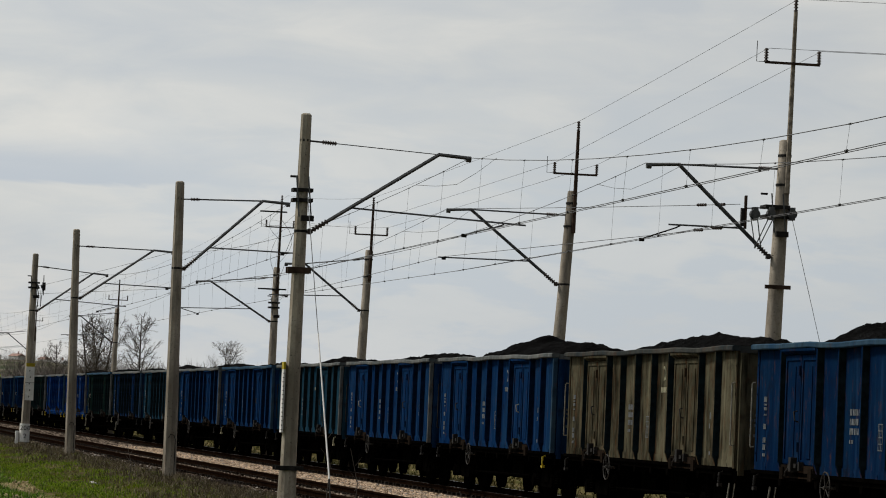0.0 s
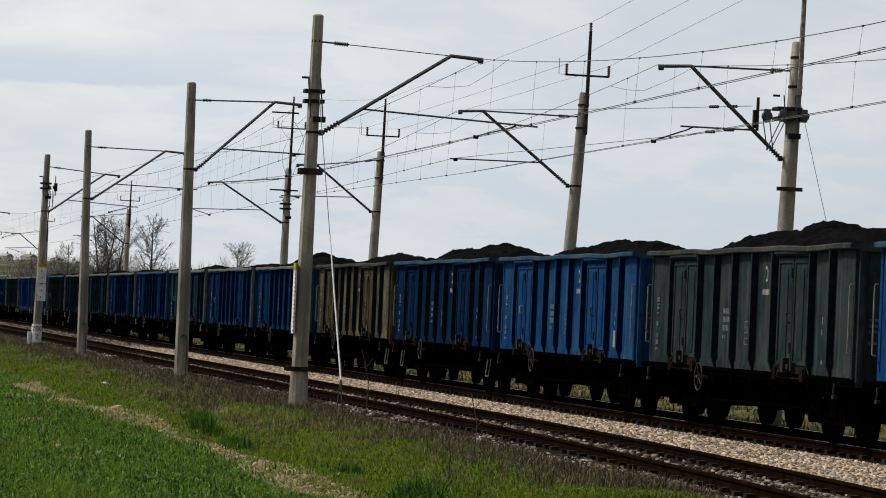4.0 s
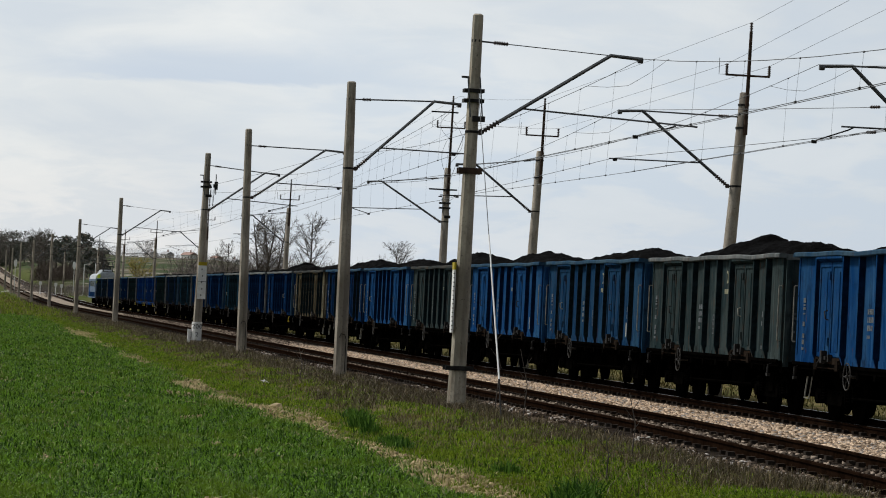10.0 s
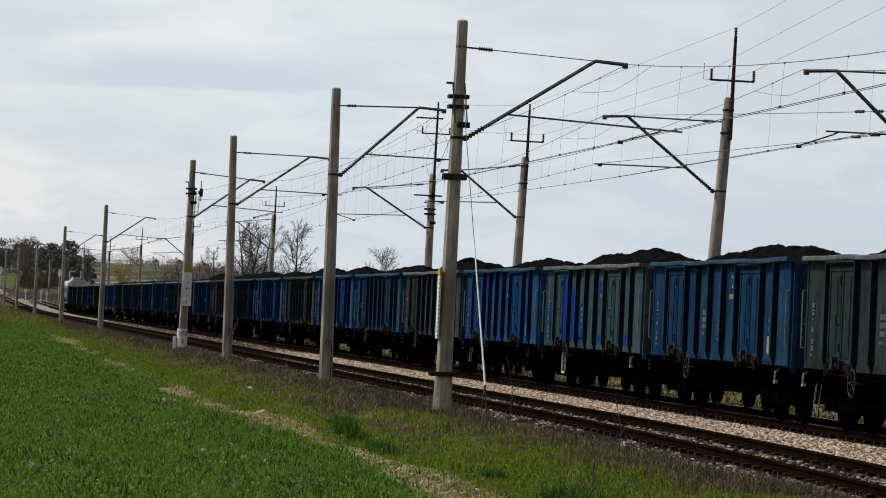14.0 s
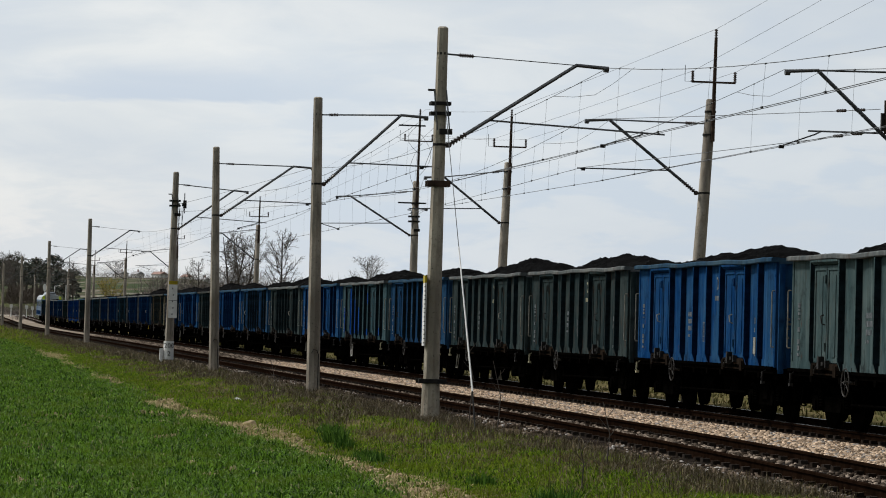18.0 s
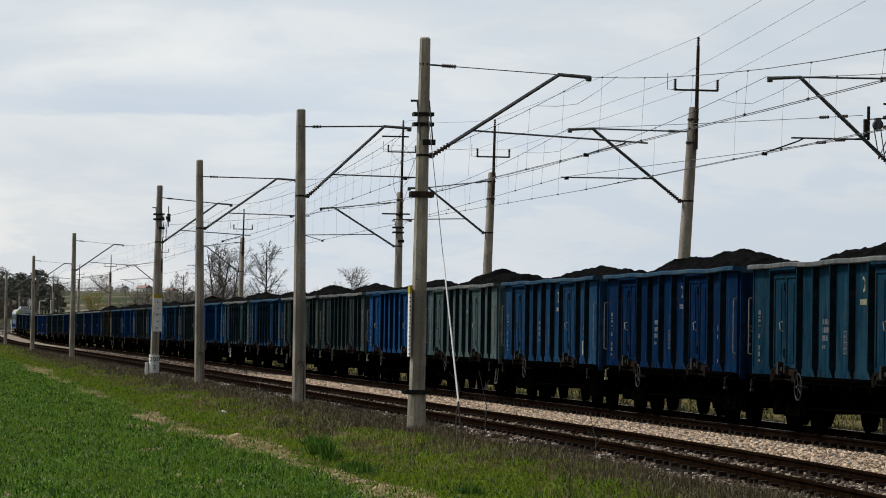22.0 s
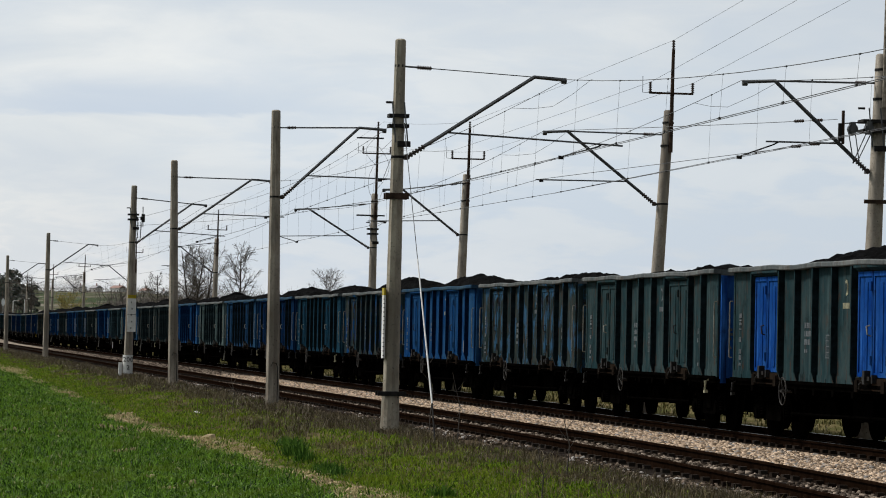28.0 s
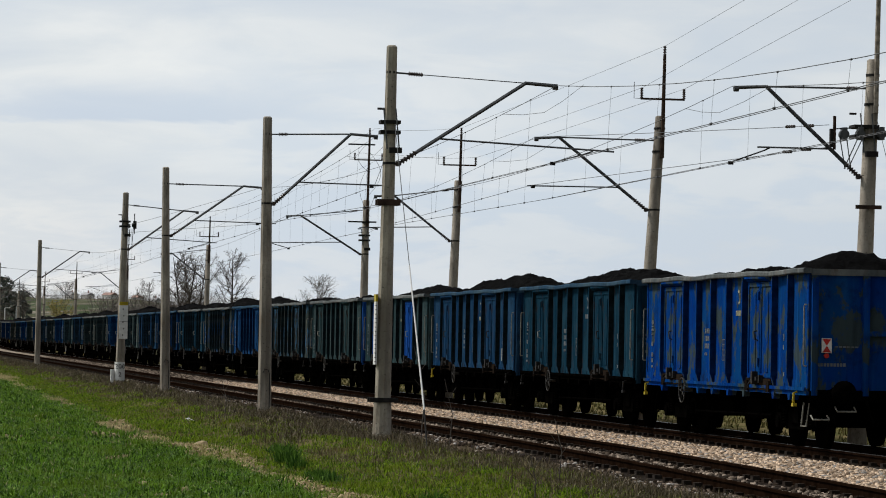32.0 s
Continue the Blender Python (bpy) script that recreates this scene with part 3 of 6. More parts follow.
def pole(x, y, h, side, lean=0.0, r=(0.185, 0.082), tie="tube", mast=None, base_band=False, label="", arm=None):
    """A concrete pole at the line's side with its hinged arm over the track; side is +1 towards greater x."""
    z0 = float(rise(y)) - 0.15
    top = tagged(new("catenary_pole"), label or "weathered grey concrete catenary pole with a steel bracket arm", "catenary pole", "poles along the line")
    top.matrix_basis = pose(x, y, z0)
    g = 0.15
    hh = h - float(rise(y)) + g
    sx = lambda z: lean * (z + 0.0) / 8
    bm = bmesh.new()
    tube(bm, [(sx(-0.5), 0, -0.5), (sx(hh * 0.5), 0, hh * 0.5), (sx(hh - 0.03), 0, hh - 0.03), (sx(hh), 0, hh)], r[0], r[1], 8 if side > 0 else 14)
    part("shaft", bm, CONC_L if base_band else CONC, top, "", side < 0)

    def rad(z):
        return r[0] + (r[1] - r[0]) * z / hh

    def collar(z, dz=0.05, wide=0.025, m=IRON, plate=False):
        bm = bmesh.new()
        tube(bm, [(sx(z), 0, z), (sx(z), 0, z + dz)], rad(z) + wide, n=14)
        if plate:
            box(bm, sx(z) - rad(z) - 0.12, sx(z) + rad(z) + 0.12, -rad(z) - 0.03, -rad(z) + 0.02, z - 0.01, z + dz + 0.02)
            box(bm, sx(z) - rad(z) - 0.12, sx(z) + rad(z) + 0.12, rad(z) - 0.02, rad(z) + 0.03, z - 0.01, z + dz + 0.02)
        part("collar", bm, m, top, "dark steel collar")

    lo, hi = 5.3 + g, 7.1 + g
    hi = min(hi, hh - 0.3)
    collar(lo), collar(hi)
    if base_band:
        collar(0.62 + g, 0.06, 0.03, IRON, True)
        collar(4.5 + g, 0.09, 0.03, RUSTY, True)
        bm = bmesh.new()
        tube(bm, [(sx(0), 0, -0.3), (sx(0.6), 0, 0.62 + g)], rad(0) + 0.025, rad(0.6) + 0.012, 14)
        part("base_sleeve", bm, CONC_L, top, "thicker concrete foot below the collar")
    if arm:
        s = side
        elbow, end = (s * arm[0], 0, arm[2] + g), (s * arm[1], 0, arm[2] - 0.04 + g)
        foot = (s * (rad(lo) + 0.08) + sx(lo), 0, lo + 0.02)
        a = Vector(foot).lerp(Vector(elbow), 0.14)
        bm = bmesh.new()
        tube(bm, [a, Vector(foot).lerp(Vector(elbow), 0.6), elbow, end], 0.042, n=6)
        tube(bm, [(end[0] - s * 0.08, 0, end[2] - 0.02), (end[0] + s * 0.02, 0, end[2] - 0.02)], 0.06, n=8)
        cant = part("cantilever_tube", bm, GALV, top, "bent galvanised steel bracket tube")
        bm = bmesh.new()
        ridged(bm, foot, a, 0.06, 6)
        tube(bm, [(s * rad(lo) * 0.8 + sx(lo), 0, lo + 0.02), foot], 0.03, n=6)
        box(bm, foot[0] - 0.05, foot[0] + 0.03, -0.05, 0.05, lo - 0.03, lo + 0.07)
        part("insulator", bm, GLAZE, cant, "ribbed brown porcelain insulator")
        bm = bmesh.new()
        root = (s * rad(hi) + sx(hi), 0, hi + 0.02)
        i0, i1 = Vector(root).lerp(Vector(elbow), 0.10), Vector(root).lerp(Vector(elbow), 0.21)
        rt = 0.022 if tie == "tube" else 0.010
        tube(bm, [root, i0], 0.02, n=6)
        tube(bm, [i1, elbow], rt, n=6)
        rod = part("tie_rod", bm, GALV if tie == "tube" else WIRE, top, "steel tie holding the bracket up")
        bm = bmesh.new()
        ridged(bm, i0, i1, 0.048, 6)
        part("insulator", bm, GLAZE, rod, "ribbed brown porcelain insulator")
        q = Vector(foot).lerp(Vector(elbow), 0.31)
        bm = bmesh.new()
        tube(bm, [q, (s * arm[3], 0, arm[4] + g)], 0.020, n=6)
        reg = part("registration_tube", bm, GALV, top, "thin level steel tube")
        bm = bmesh.new()
        tube(bm, [(s * arm[5], 0, arm[4] + g), (s * (arm[5] * 0.85 + arm[6] * 0.15), 0, (arm[4] * 0.8 + arm[7] * 0.2) + g), (s * arm[6], 0, arm[7] + g)], 0.017, n=6)
        box(bm, s * arm[6] - 0.05, s * arm[6] + 0.05, -0.03, 0.03, arm[7] - 0.05 + g, arm[7] + 0.02 + g)
        part("steady_arm", bm, IRON, reg, "thin steady arm")
    if mast:
        mt, bar = mast[0] - float(rise(y)) + g, mast[1] - float(rise(y)) + g
        mx = lambda z: sx(hh) + 0.015 * (z - hh)
        bm = bmesh.new()
        tube(bm, [(sx(hh) + 0.02, -rad(hh) - 0.04, hh - 1.1), (mx(mt) + 0.03, -rad(hh) - 0.04, mt - 0.25)], 0.06, 0.042, 8)
        ms = part("mast_tube", bm, MASTM if y < 70 else RUSTY, top, "rusty steel tube strapped to the pole top")
        bm = bmesh.new()
        ridged(bm, (mx(mt) + 0.03, -rad(hh) - 0.04, mt - 0.26), (mx(mt) + 0.03, -rad(hh) - 0.04, mt), 0.05, 4)
        part("pin_insulator", bm, GLAZE, ms, "ribbed dark insulator")
        bm = bmesh.new()
        box(bm, mx(bar) - 0.58, mx(bar) + 0.58, -rad(hh) - 0.12, -rad(hh) - 0.07, bar - 0.03, bar + 0.02)
        part("crossarm", bm, RUSTY, ms, "steel crossarm")
        for u in (-0.56, 0.56):
            bm = bmesh.new()
            u += mx(bar)
            ridged(bm, (u, -rad(hh) - 0.1, bar), (u, -rad(hh) - 0.1, bar + 0.28), 0.05, 5)
            part("pin_insulator", bm, GLAZE, ms, "ribbed dark insulator")
        bm = bmesh.new()
        tube(bm, [(mx(bar) - 0.58, -rad(hh) - 0.1, bar), (mx(bar) - 0.76, -rad(hh) - 0.1, bar), (mx(bar) - 0.76, -rad(hh) - 0.1, bar + 0.42)], 0.008, n=4)
        part("bird_spike", bm, IRON, ms, "thin upright spike")
        collar(hh - 0.95, 0.05, 0.045), collar(hh - 0.35, 0.05, 0.045)
    return top


NEAR_Y = [66.3, 87.6, 117.6, 137.4, 208, 273, 347, 425, 503, 571, 636]
NEAR_H = [7.66, 7.58, 7.70, 7.62, 7.58, 7.5, 7.43, 7.7, 8.35, 8.3, 8.6]
FAR_Y = [66.7, 85.8, 116.4, 137.0, 204.4, 270, 338, 400, 470, 540, 610]
FAR_H = [7.72, 7.76, 7.43, 7.53, 7.4, 7.4, 7.4, 7.45, 7.7, 8.0, 8.4]
FAR_M = [(10.6, 9.28), (9.57, 8.19), (9.26, 7.96), (10.46, 9.16), (9.12, 7.9), (9.1, 7.9), (9.1, 7.9), (9.2, 8.0), (9.4, 8.2), (9.8, 8.6), (10.1, 8.9)]
NEAR_B = [9.97, 10.09, 10.08, 9.93, 10.02] + [10.0] * 6
LEAN = [0.07, -0.06, -0.12, 0.12, 0.03] + [0.0] * 6
FAR_B = [19.78, 19.62, 19.79, 19.74, 19.88] + [19.9] * 6
FLEAN = [0.24, 0.44, 0.26, 0.06, 0.1] + [0.05] * 6
# elbow and end of the bracket from the pole's foot, its height, end and height of the level tube, steady arm from, to and its lower height
NEAR_ARM = [(2.77, 3.40, 6.99, 4.59, 5.67, 4.15, 3.34, 5.42), (2.13, 2.82, 7.18, 3.3, 5.86, 2.9, 2.7, 5.84), (2.59, 3.28, 7.10, 3.75, 5.82, 3.3, 3.1, 5.8), (2.46, 3.05, 6.93, 3.84, 5.66, 3.5, 2.7, 5.42)]
FAR_ARM = [(2.0, 2.66, 7.10, 2.17, 5.87, 1.9, 2.72, 5.55), (2.24, 2.86, 7.14, 3.05, 5.87, 3.0, 2.9, 5.86), (2.0, 2.68, 6.85, 3.2, 5.72, 2.9, 2.6, 5.7), (2.63, 3.2, 6.84, 4.15, 5.70, 3.8, 3.1, 5.5)] + [(2.1, 2.75, 6.85, 3.2, 5.66, 2.9, 2.1, 5.42)] * 7
near_poles, far_poles = [], []
for i, y in enumerate(NEAR_Y):
    txt = {0: "grey concrete anchor pole with wire-tension gear and a guy wire", 3: "grey concrete pole with a white height board and plate"}.get(i, "")
    near_poles.append(pole(NEAR_B[i], y, NEAR_H[i], 1, LEAN[i], r=(0.17, 0.074) if i == 0 else (0.185, 0.082), tie="wire" if i in (0, 4, 5) else "tube", base_band=i == 0, label=txt, arm=NEAR_ARM[min(i, 3)]))
for i, y in enumerate(FAR_Y):
    far_poles.append(pole(FAR_B[i], y, FAR_H[i], -1, FLEAN[i], r=(0.205, 0.09) if i == 0 else (0.19, 0.10), mast=FAR_M[i], arm=FAR_ARM[i],
                          label="concrete pole behind the train with a tall feeder mast"))

# tension gear on the anchor poles
def anchor_gear(p, z, s, r, o=0.0):
    for dz in (0.0, 0.2):
        bm = bmesh.new()
        box(bm, o - r - 0.09, o + r + 0.09, -r - 0.04, r + 0.04, z + dz, z + dz + 0.07)
        part("clamp_plate", bm, IRON, p, "heavy dark clamp")
    bm = bmesh.new()
    box(bm, o - 0.03, o + 0.22, -r - 0.12, -r - 0.02, z - 0.38, z - 0.27)
    part("anchor_bracket", bm, IRON, p, "dark steel anchor bracket")
    for u in (-0.1, 0.14):
        bm = bmesh.new()
        tube(bm, [(o + u - 0.05, -r - 0.06, z + 0.5), (o + u + 0.03, -r - 0.07, z - 0.3)], 0.015, n=5)
        part("stay_rod", bm, GALV, p, "thin steel stay")
    bm = bmesh.new()
    tube(bm, [(o - r - 0.14, 0, z + 0.5), (o - r - 0.0, 0, z + 0.5)], 0.025, n=6)
    part("peg", bm, IRON, p)


anchor_gear(near_poles[0], 6.05, 1, 0.11, 0.05)
anchor_gear(far_poles[0], 6.25, -1, 0.17, 0.06)
anchor_gear(near_poles[3], 6.36, 1, 0.13, 0.10)
anchor_gear(far_poles[3], 6.0, -1, 0.13)
# pulley blocks, straps and the yoke bar over the bracket of the anchor poles
p = far_poles[0]
for u, w, z in ((-0.42, 0.10, 6.31), (-0.08, 0.09, 6.33), (0.36, 0.10, 6.34)):
    bm = bmesh.new()
    tube(bm, [(u, -0.26, z), (u, -0.12, z)], w, n=12)
    box(bm, u - 0.05, u + 0.05, -0.28, -0.10, z - 0.12, z + 0.14)
    part("pulley", bm, GALV, p, "grey steel tension pulley block")
for u, v in ((-0.50, -0.36), (-0.36, -0.24), (-0.12, -0.38), (-0.02, -0.30)):
    bm = bmesh.new()
    tube(bm, [(u, -0.18, 6.25), (v, -0.10, 5.62)], 0.012, n=5)
    part("strap", bm, GALV, p, "thin steel strap")
bm = bmesh.new()
box(bm, -0.64, -0.59, -0.21, -0.15, 6.0, 6.68)
part("yoke_bar", bm, RUSTY, p, "rusty yoke bar")
bm = bmesh.new()
box(bm, -0.71, -0.65, -0.22, -0.14, 6.05, 6.42)
part("tension_weight", bm, IRON, p, "dark short weight on the yoke")
bm = bmesh.new()
tube(bm, [(-0.6, -0.18, 6.42), (0.1, -0.18, 6.48)], 0.012, n=5)
part("strap", bm, IRON, p, "thin steel strap")
for z, w in ((4.84, 0.27),):
    bm = bmesh.new()
    box(bm, -w + 0.12, w + 0.12, -0.21, -0.17, z - 0.03, z + 0.05)
    part("clamp_plate", bm, RUSTY, p, "rusty clamp bar with bolt holes")
p = near_poles[3]
bm = bmesh.new()
box(bm, 0.20, 0.29, -0.16, -0.04, 6.34, 6.50)
part("pulley_block", bm, IRON, p, "small dark pulley block")
bm = bmesh.new()
box(bm, 0.43, 0.56, -0.12, 0.02, 6.30, 6.62)
box(bm, 0.38, 0.43, -0.09, -0.01, 6.38, 6.52)
ten = part("tension_weight", bm, BLACK, p, "black block of the wire-tension gear")
bm = bmesh.new()
tube(bm, [(0.49, -0.05, 6.10), (0.48, -0.05, 6.92)], 0.02, n=6)
part("rod", bm, IRON, ten, "thin dark rod")
for u, v in ((0.20, 0.27), (0.30, 0.27), (0.44, 0.39), (0.38, 0.39)):
    bm = bmesh.new()
    tube(bm, [(u, -0.1, 6.30), (v, -0.1, 5.68)], 0.011, n=5)
    box(bm, v - 0.02, v + 0.02, -0.12, -0.08, 5.64, 5.70)
    part("strap", bm, GALV, p, "thin steel strap")
# leads looping down the section pole
for k in range(3):
    bm = bmesh.new()
    a = [(0.1 + 0.45 * math.sin(f * math.pi) * (1 if k % 2 else -1) + 0.05 * k, -0.2, 10.0 - 0.4 * k - (1.2 + 0.5 * k) * f) for f in (j / 9 for j in range(10))]
    tube(bm, a, 0.007, n=4)
    part("jumper_cable", bm, WIRE, far_poles[3], "dark looping jumper cable")
for a, b, z in ((-0.75, 0.35, 9.9), (-0.7, 0.45, 6.75)):
    bm = bmesh.new()
    box(bm, a, b, -0.24, -0.18, z, z + 0.06)
    part("crossarm", bm, IRON, far_poles[3], "extra steel crossarm")

# guy wire with a white guard beside the anchor pole
guy = tagged(new("guy_wire"), "taut guy wire in a white guard tube beside the pole", "guy wire")
guy.matrix_basis = pose(10.02, 60.9, -0.18)
bm = bmesh.new()
top_p, low_p = Vector((0.05, 5.05, 6.25)), Vector((0.0, 0.0, 0.0))
tube(bm, [low_p.lerp(top_p, 0.12), top_p], 0.008, n=5)
part("wire", bm, GALV, guy, "thin grey wire")
bm = bmesh.new()
tube(bm, [low_p.lerp(top_p, 0.12), low_p.lerp(top_p, 0.55)], 0.017, 0.013, n=8)
part("guard", bm, WHITE, guy, "white guard tube")
bm = bmesh.new()
tube(bm, [(0, 0, -0.2), low_p.lerp(top_p, 0.125)], 0.016, n=8)
part("anchor_rod", bm, IRON, guy, "dark rod set in the ground")
guy2 = tagged(new("guy_wire"), "thin slack guy wire behind the passing wagons", "guy wire")
guy2.matrix_basis = pose(22.0, 66.9, -0.2)
bm = bmesh.new()
tube(bm, [(0, 0, 0), (-1.87, 0, 6.85)], 0.006, n=5)
part("wire", bm, GALV, guy2, "thin grey wire")
bm = bmesh.new()
tube(bm, [(0, 0, -0.2), (0, 0, 0.1)], 0.04, n=8)
part("ground_anchor", bm, IRON, guy2)

# white board, hectometre plate and box on the fourth pole
p4 = near_poles[3]
bm = bmesh.new()
box(bm, -0.07, 0.27, -0.23, -0.20, 1.86, 3.35)
board = part("height_board", bm, WHITE, p4, "white board with dark marks and a yellow top")
bm = bmesh.new()
box(bm, -0.072, 0.272, -0.236, -0.198, 3.21, 3.352)
part("yellow_band", bm, YELLOW, board, "yellow band")
for i in range(5):
    bm = bmesh.new()
    box(bm, 0.06 + 0.03 * (i % 2), 0.10 + 0.03 * (i % 2), -0.238, -0.228, 1.98 + 0.26 * i, 2.04 + 0.26 * i)
    part("mark", bm, BLACK, board)
bm = bmesh.new()
box(bm, -0.072, 0.272, -0.238, -0.228, 2.56, 2.575)
part("mark", bm, BLACK, board)
bm = bmesh.new()
tube(bm, [(0, 0, 0.18), (0, 0, 0.92)], 0.205, n=16)
plate = part("distance_plate", bm, WHITE, p4, "white painted band with black figures")


def letters(text, size, m, parent, x, y, z):
    cu = bpy.data.curves.new("numeral", "FONT")
    cu.body, cu.size, cu.extrude, cu.align_x = text, size, 0.004, "CENTER"
    tmp = bpy.data.objects.new("numeral", cu)
    me = bpy.data.meshes.new_from_object(tmp)
    bpy.data.objects.remove(tmp)
    me.materials.append(m)
    ob = new("numeral", me)
    ob.parent = parent
    ob.matrix_basis = pose(x, y, z, 90)
    return ob


for k, ch in enumerate("200"):
    letters(ch, 0.26, BLACK, plate, -0.145 + 0.145 * k, -0.215, 0.66)
letters("2", 0.26, BLACK, plate, 0.0, -0.215, 0.34)
bm = bmesh.new()
box(bm, -0.36, -0.24, -0.1, 0.1, 0.05, 0.62)
part("cable_box", bm, WHITE, p4, "small white box at the foot")
# striped gauge board on the side of the first pole, seen edge on
bm = bmesh.new()
box(bm, -0.185, -0.150, -0.16, 0.10, 1.5, 2.88)
gauge = part("height_board", bm, WHITE, near_poles[0], "white notched board seen edge on")
bm = bmesh.new()
box(bm, -0.188, -0.147, -0.163, 0.103, 2.74, 2.884)
part("yellow_band", bm, YELLOW, gauge, "yellow band")
for i in range(14):
    bm = bmesh.new()
    box(bm, -0.19, -0.168, -0.166, -0.1, 1.55 + 0.085 * i, 1.565 + 0.085 * i)
    part("mark", bm, BLACK, gauge)
# cable loop on the poles' feet
for p in near_poles[1:3]:
    bm = bmesh.new()
    tube(bm, [(0.10, -0.185, 0.2), (0.10, -0.19, 1.05), (0.06, -0.19, 1.16), (-0.03, -0.19, 1.18), (-0.08, -0.19, 1.08)], 0.012, n=5)
    part("earth_lead", bm, IRON, p, "thin dark earth lead")


# ---- wires ----
def hang(p, q, f, sag):
    """A point of a span between two supports, below the chord by its sag."""
    return (p[0] + (q[0] - p[0]) * f, p[1] + (q[1] - p[1]) * f, p[2] + (q[2] - p[2]) * f - 4 * sag * f * (1 - f))


def wire(name, label, pts, r, sags, category="wire"):
    bm = bmesh.new()
    line = [pts[0]]
    for p, q, sag in zip(pts, pts[1:], sags):
        n = max(2, int(abs(q[1] - p[1]) / 3.5)) if sag else 2
        line += [hang(p, q, i / n, sag) for i in range(1, n + 1)]
    tube(bm, line, r, n=4)
    return tagged(new(name, finish(name, bm, WIRE)), label, category, "overhead line wires")


def height_at(pts, sags, y):
    for p, q, sag in zip(pts, pts[1:], sags):
        if min(p[1], q[1]) <= y <= max(p[1], q[1]):
            return hang(p, q, (y - p[1]) / (q[1] - p[1]), sag)


def overhead(carry, sags, touch, y0, y1, twin=0.0):
    """Carrier, contact wire and droppers of one length of line."""
    wire("carrier_wire", "dark sagging carrier wire of the overhead line", carry, 0.0066, sags)
    flat = [0.0] * len(touch)
    wire("contact_wire", "straight dark contact wire over the track", touch, 0.0068, flat)
    if twin:
        near = [p for p in touch if p[1] < 100]
        wire("contact_wire", "second contact wire close beside the first", [(x + (twin if k < 2 else 0.02), y, z) for k, (x, y, z) in enumerate(near)], 0.006, flat)
    y = y0
    while y < y1:
        a, c = height_at(carry, sags, y), height_at(touch, flat, y)
        if a[2] - c[2] > 0.15:
            bm = bmesh.new()
            tube(bm, [a, c], 0.0023, n=4)
            tube(bm, [(c[0], y - 0.04, c[2]), (c[0], y + 0.04, c[2])], 0.022, n=5)
            tube(bm, [(a[0], y - 0.03, a[2]), (a[0], y + 0.03, a[2])], 0.016, n=5)
            tagged(new("dropper", finish("dropper", bm, WIRE)), "thin dropper hanging from the carrier wire", "wire", "droppers")
        y += 3.9 if y < 140 else 6.0


def down_line(xs_, ys_, z):
    return [(x, y, z + float(rise(y))) for x, y in zip(xs_, ys_)]


FURTHER = [0.55] * 7
# the length that ends at the fourth pair of poles, and the one that begins at the first
overhead([(13.35, 6.3, 6.96), (13.37, 66.3, 6.96), (13.34, 117.6, 7.08), (10.15, 137.4, 6.3)], [1.23, 0.54, 0.03],
         [(13.34, 6.3, 5.42), (13.31, 66.3, 5.42), (13.3, 87.6, 5.42), (13.3, 117.6, 5.80), (10.15, 137.4, 6.0)], 30, 112, 0.09)
overhead([(10.15, 66.3, 6.25), (12.91, 87.6, 7.16), (12.98, 137.4, 6.9)] + down_line([12.8, 13.1] * 3, NEAR_Y[4:10], 6.9), [0.02, 0.5] + FURTHER,
         [(10.15, 66.3, 6.0), (12.86, 87.6, 5.84), (12.9, 117.6, 5.5), (12.8, 137.4, 5.42)] + down_line([13.0, 12.7] * 3, NEAR_Y[4:10], 5.42), 91, 205)
overhead([(17.05, 1.3, 7.1), (17.08, 66.7, 7.09), (17.11, 116.4, 6.85), (19.65, 137.0, 6.3)], [1.24, 0.6, 0.03],
         [(17.05, 1.3, 5.55), (17.04, 66.7, 5.55), (17.04, 85.8, 5.53), (17.2, 116.4, 5.72), (19.65, 137.0, 6.0)], 38, 112, 0.1)
overhead([(19.1, 66.7, 6.36), (16.76, 85.8, 7.13), (16.54, 137.0, 6.83)] + down_line([17.1, 16.8] * 3, FAR_Y[4:10], 6.83), [0.02, 0.665] + FURTHER,
         [(19.05, 66.7, 5.9), (16.66, 85.8, 5.88), (16.65, 116.4, 5.55), (16.55, 137.0, 5.5)] + down_line([17.1, 16.8] * 3, FAR_Y[4:10], 5.5), 89, 205)
# stitch wires: short slack lengths under the carrier at a bracket
for a, m, b in (((13.35, 63.6, 6.78), (13.36, 67.5, 6.50), (13.35, 72.0, 6.75)), ((17.07, 63.6, 6.87), (17.08, 67.8, 6.62), (17.08, 70.8, 6.90)),
                ((12.90, 84.8, 7.0), (12.91, 88.6, 6.62), (12.92, 93.5, 6.93)), ((16.9, 83.4, 6.98), (16.75, 87.0, 6.60), (16.72, 92.0, 6.82))):
    wire("stitch_wire", "thin slack stitch wire under a bracket", [a, m, b], 0.0048, [0.03, 0.03])
# strain insulators in the wires that run up to their anchors
for x, y, z in ((18.88, 68.5, 6.43), (19.0, 67.5, 6.39), (18.82, 68.5, 5.9), (18.95, 67.5, 5.9), (10.6, 69.6, 6.4)):
    side = 0.06 if x < 15 else -0.06
    bm = bmesh.new()
    ridged(bm, (x, y, z), (x + side, y + 0.5, z + 0.02), 0.036, 4, 8)
    tagged(new("strain_insulator", finish("strain_insulator", bm, GLAZE)), "dark ribbed insulator strung in an anchored wire", "insulator", "strain insulators")
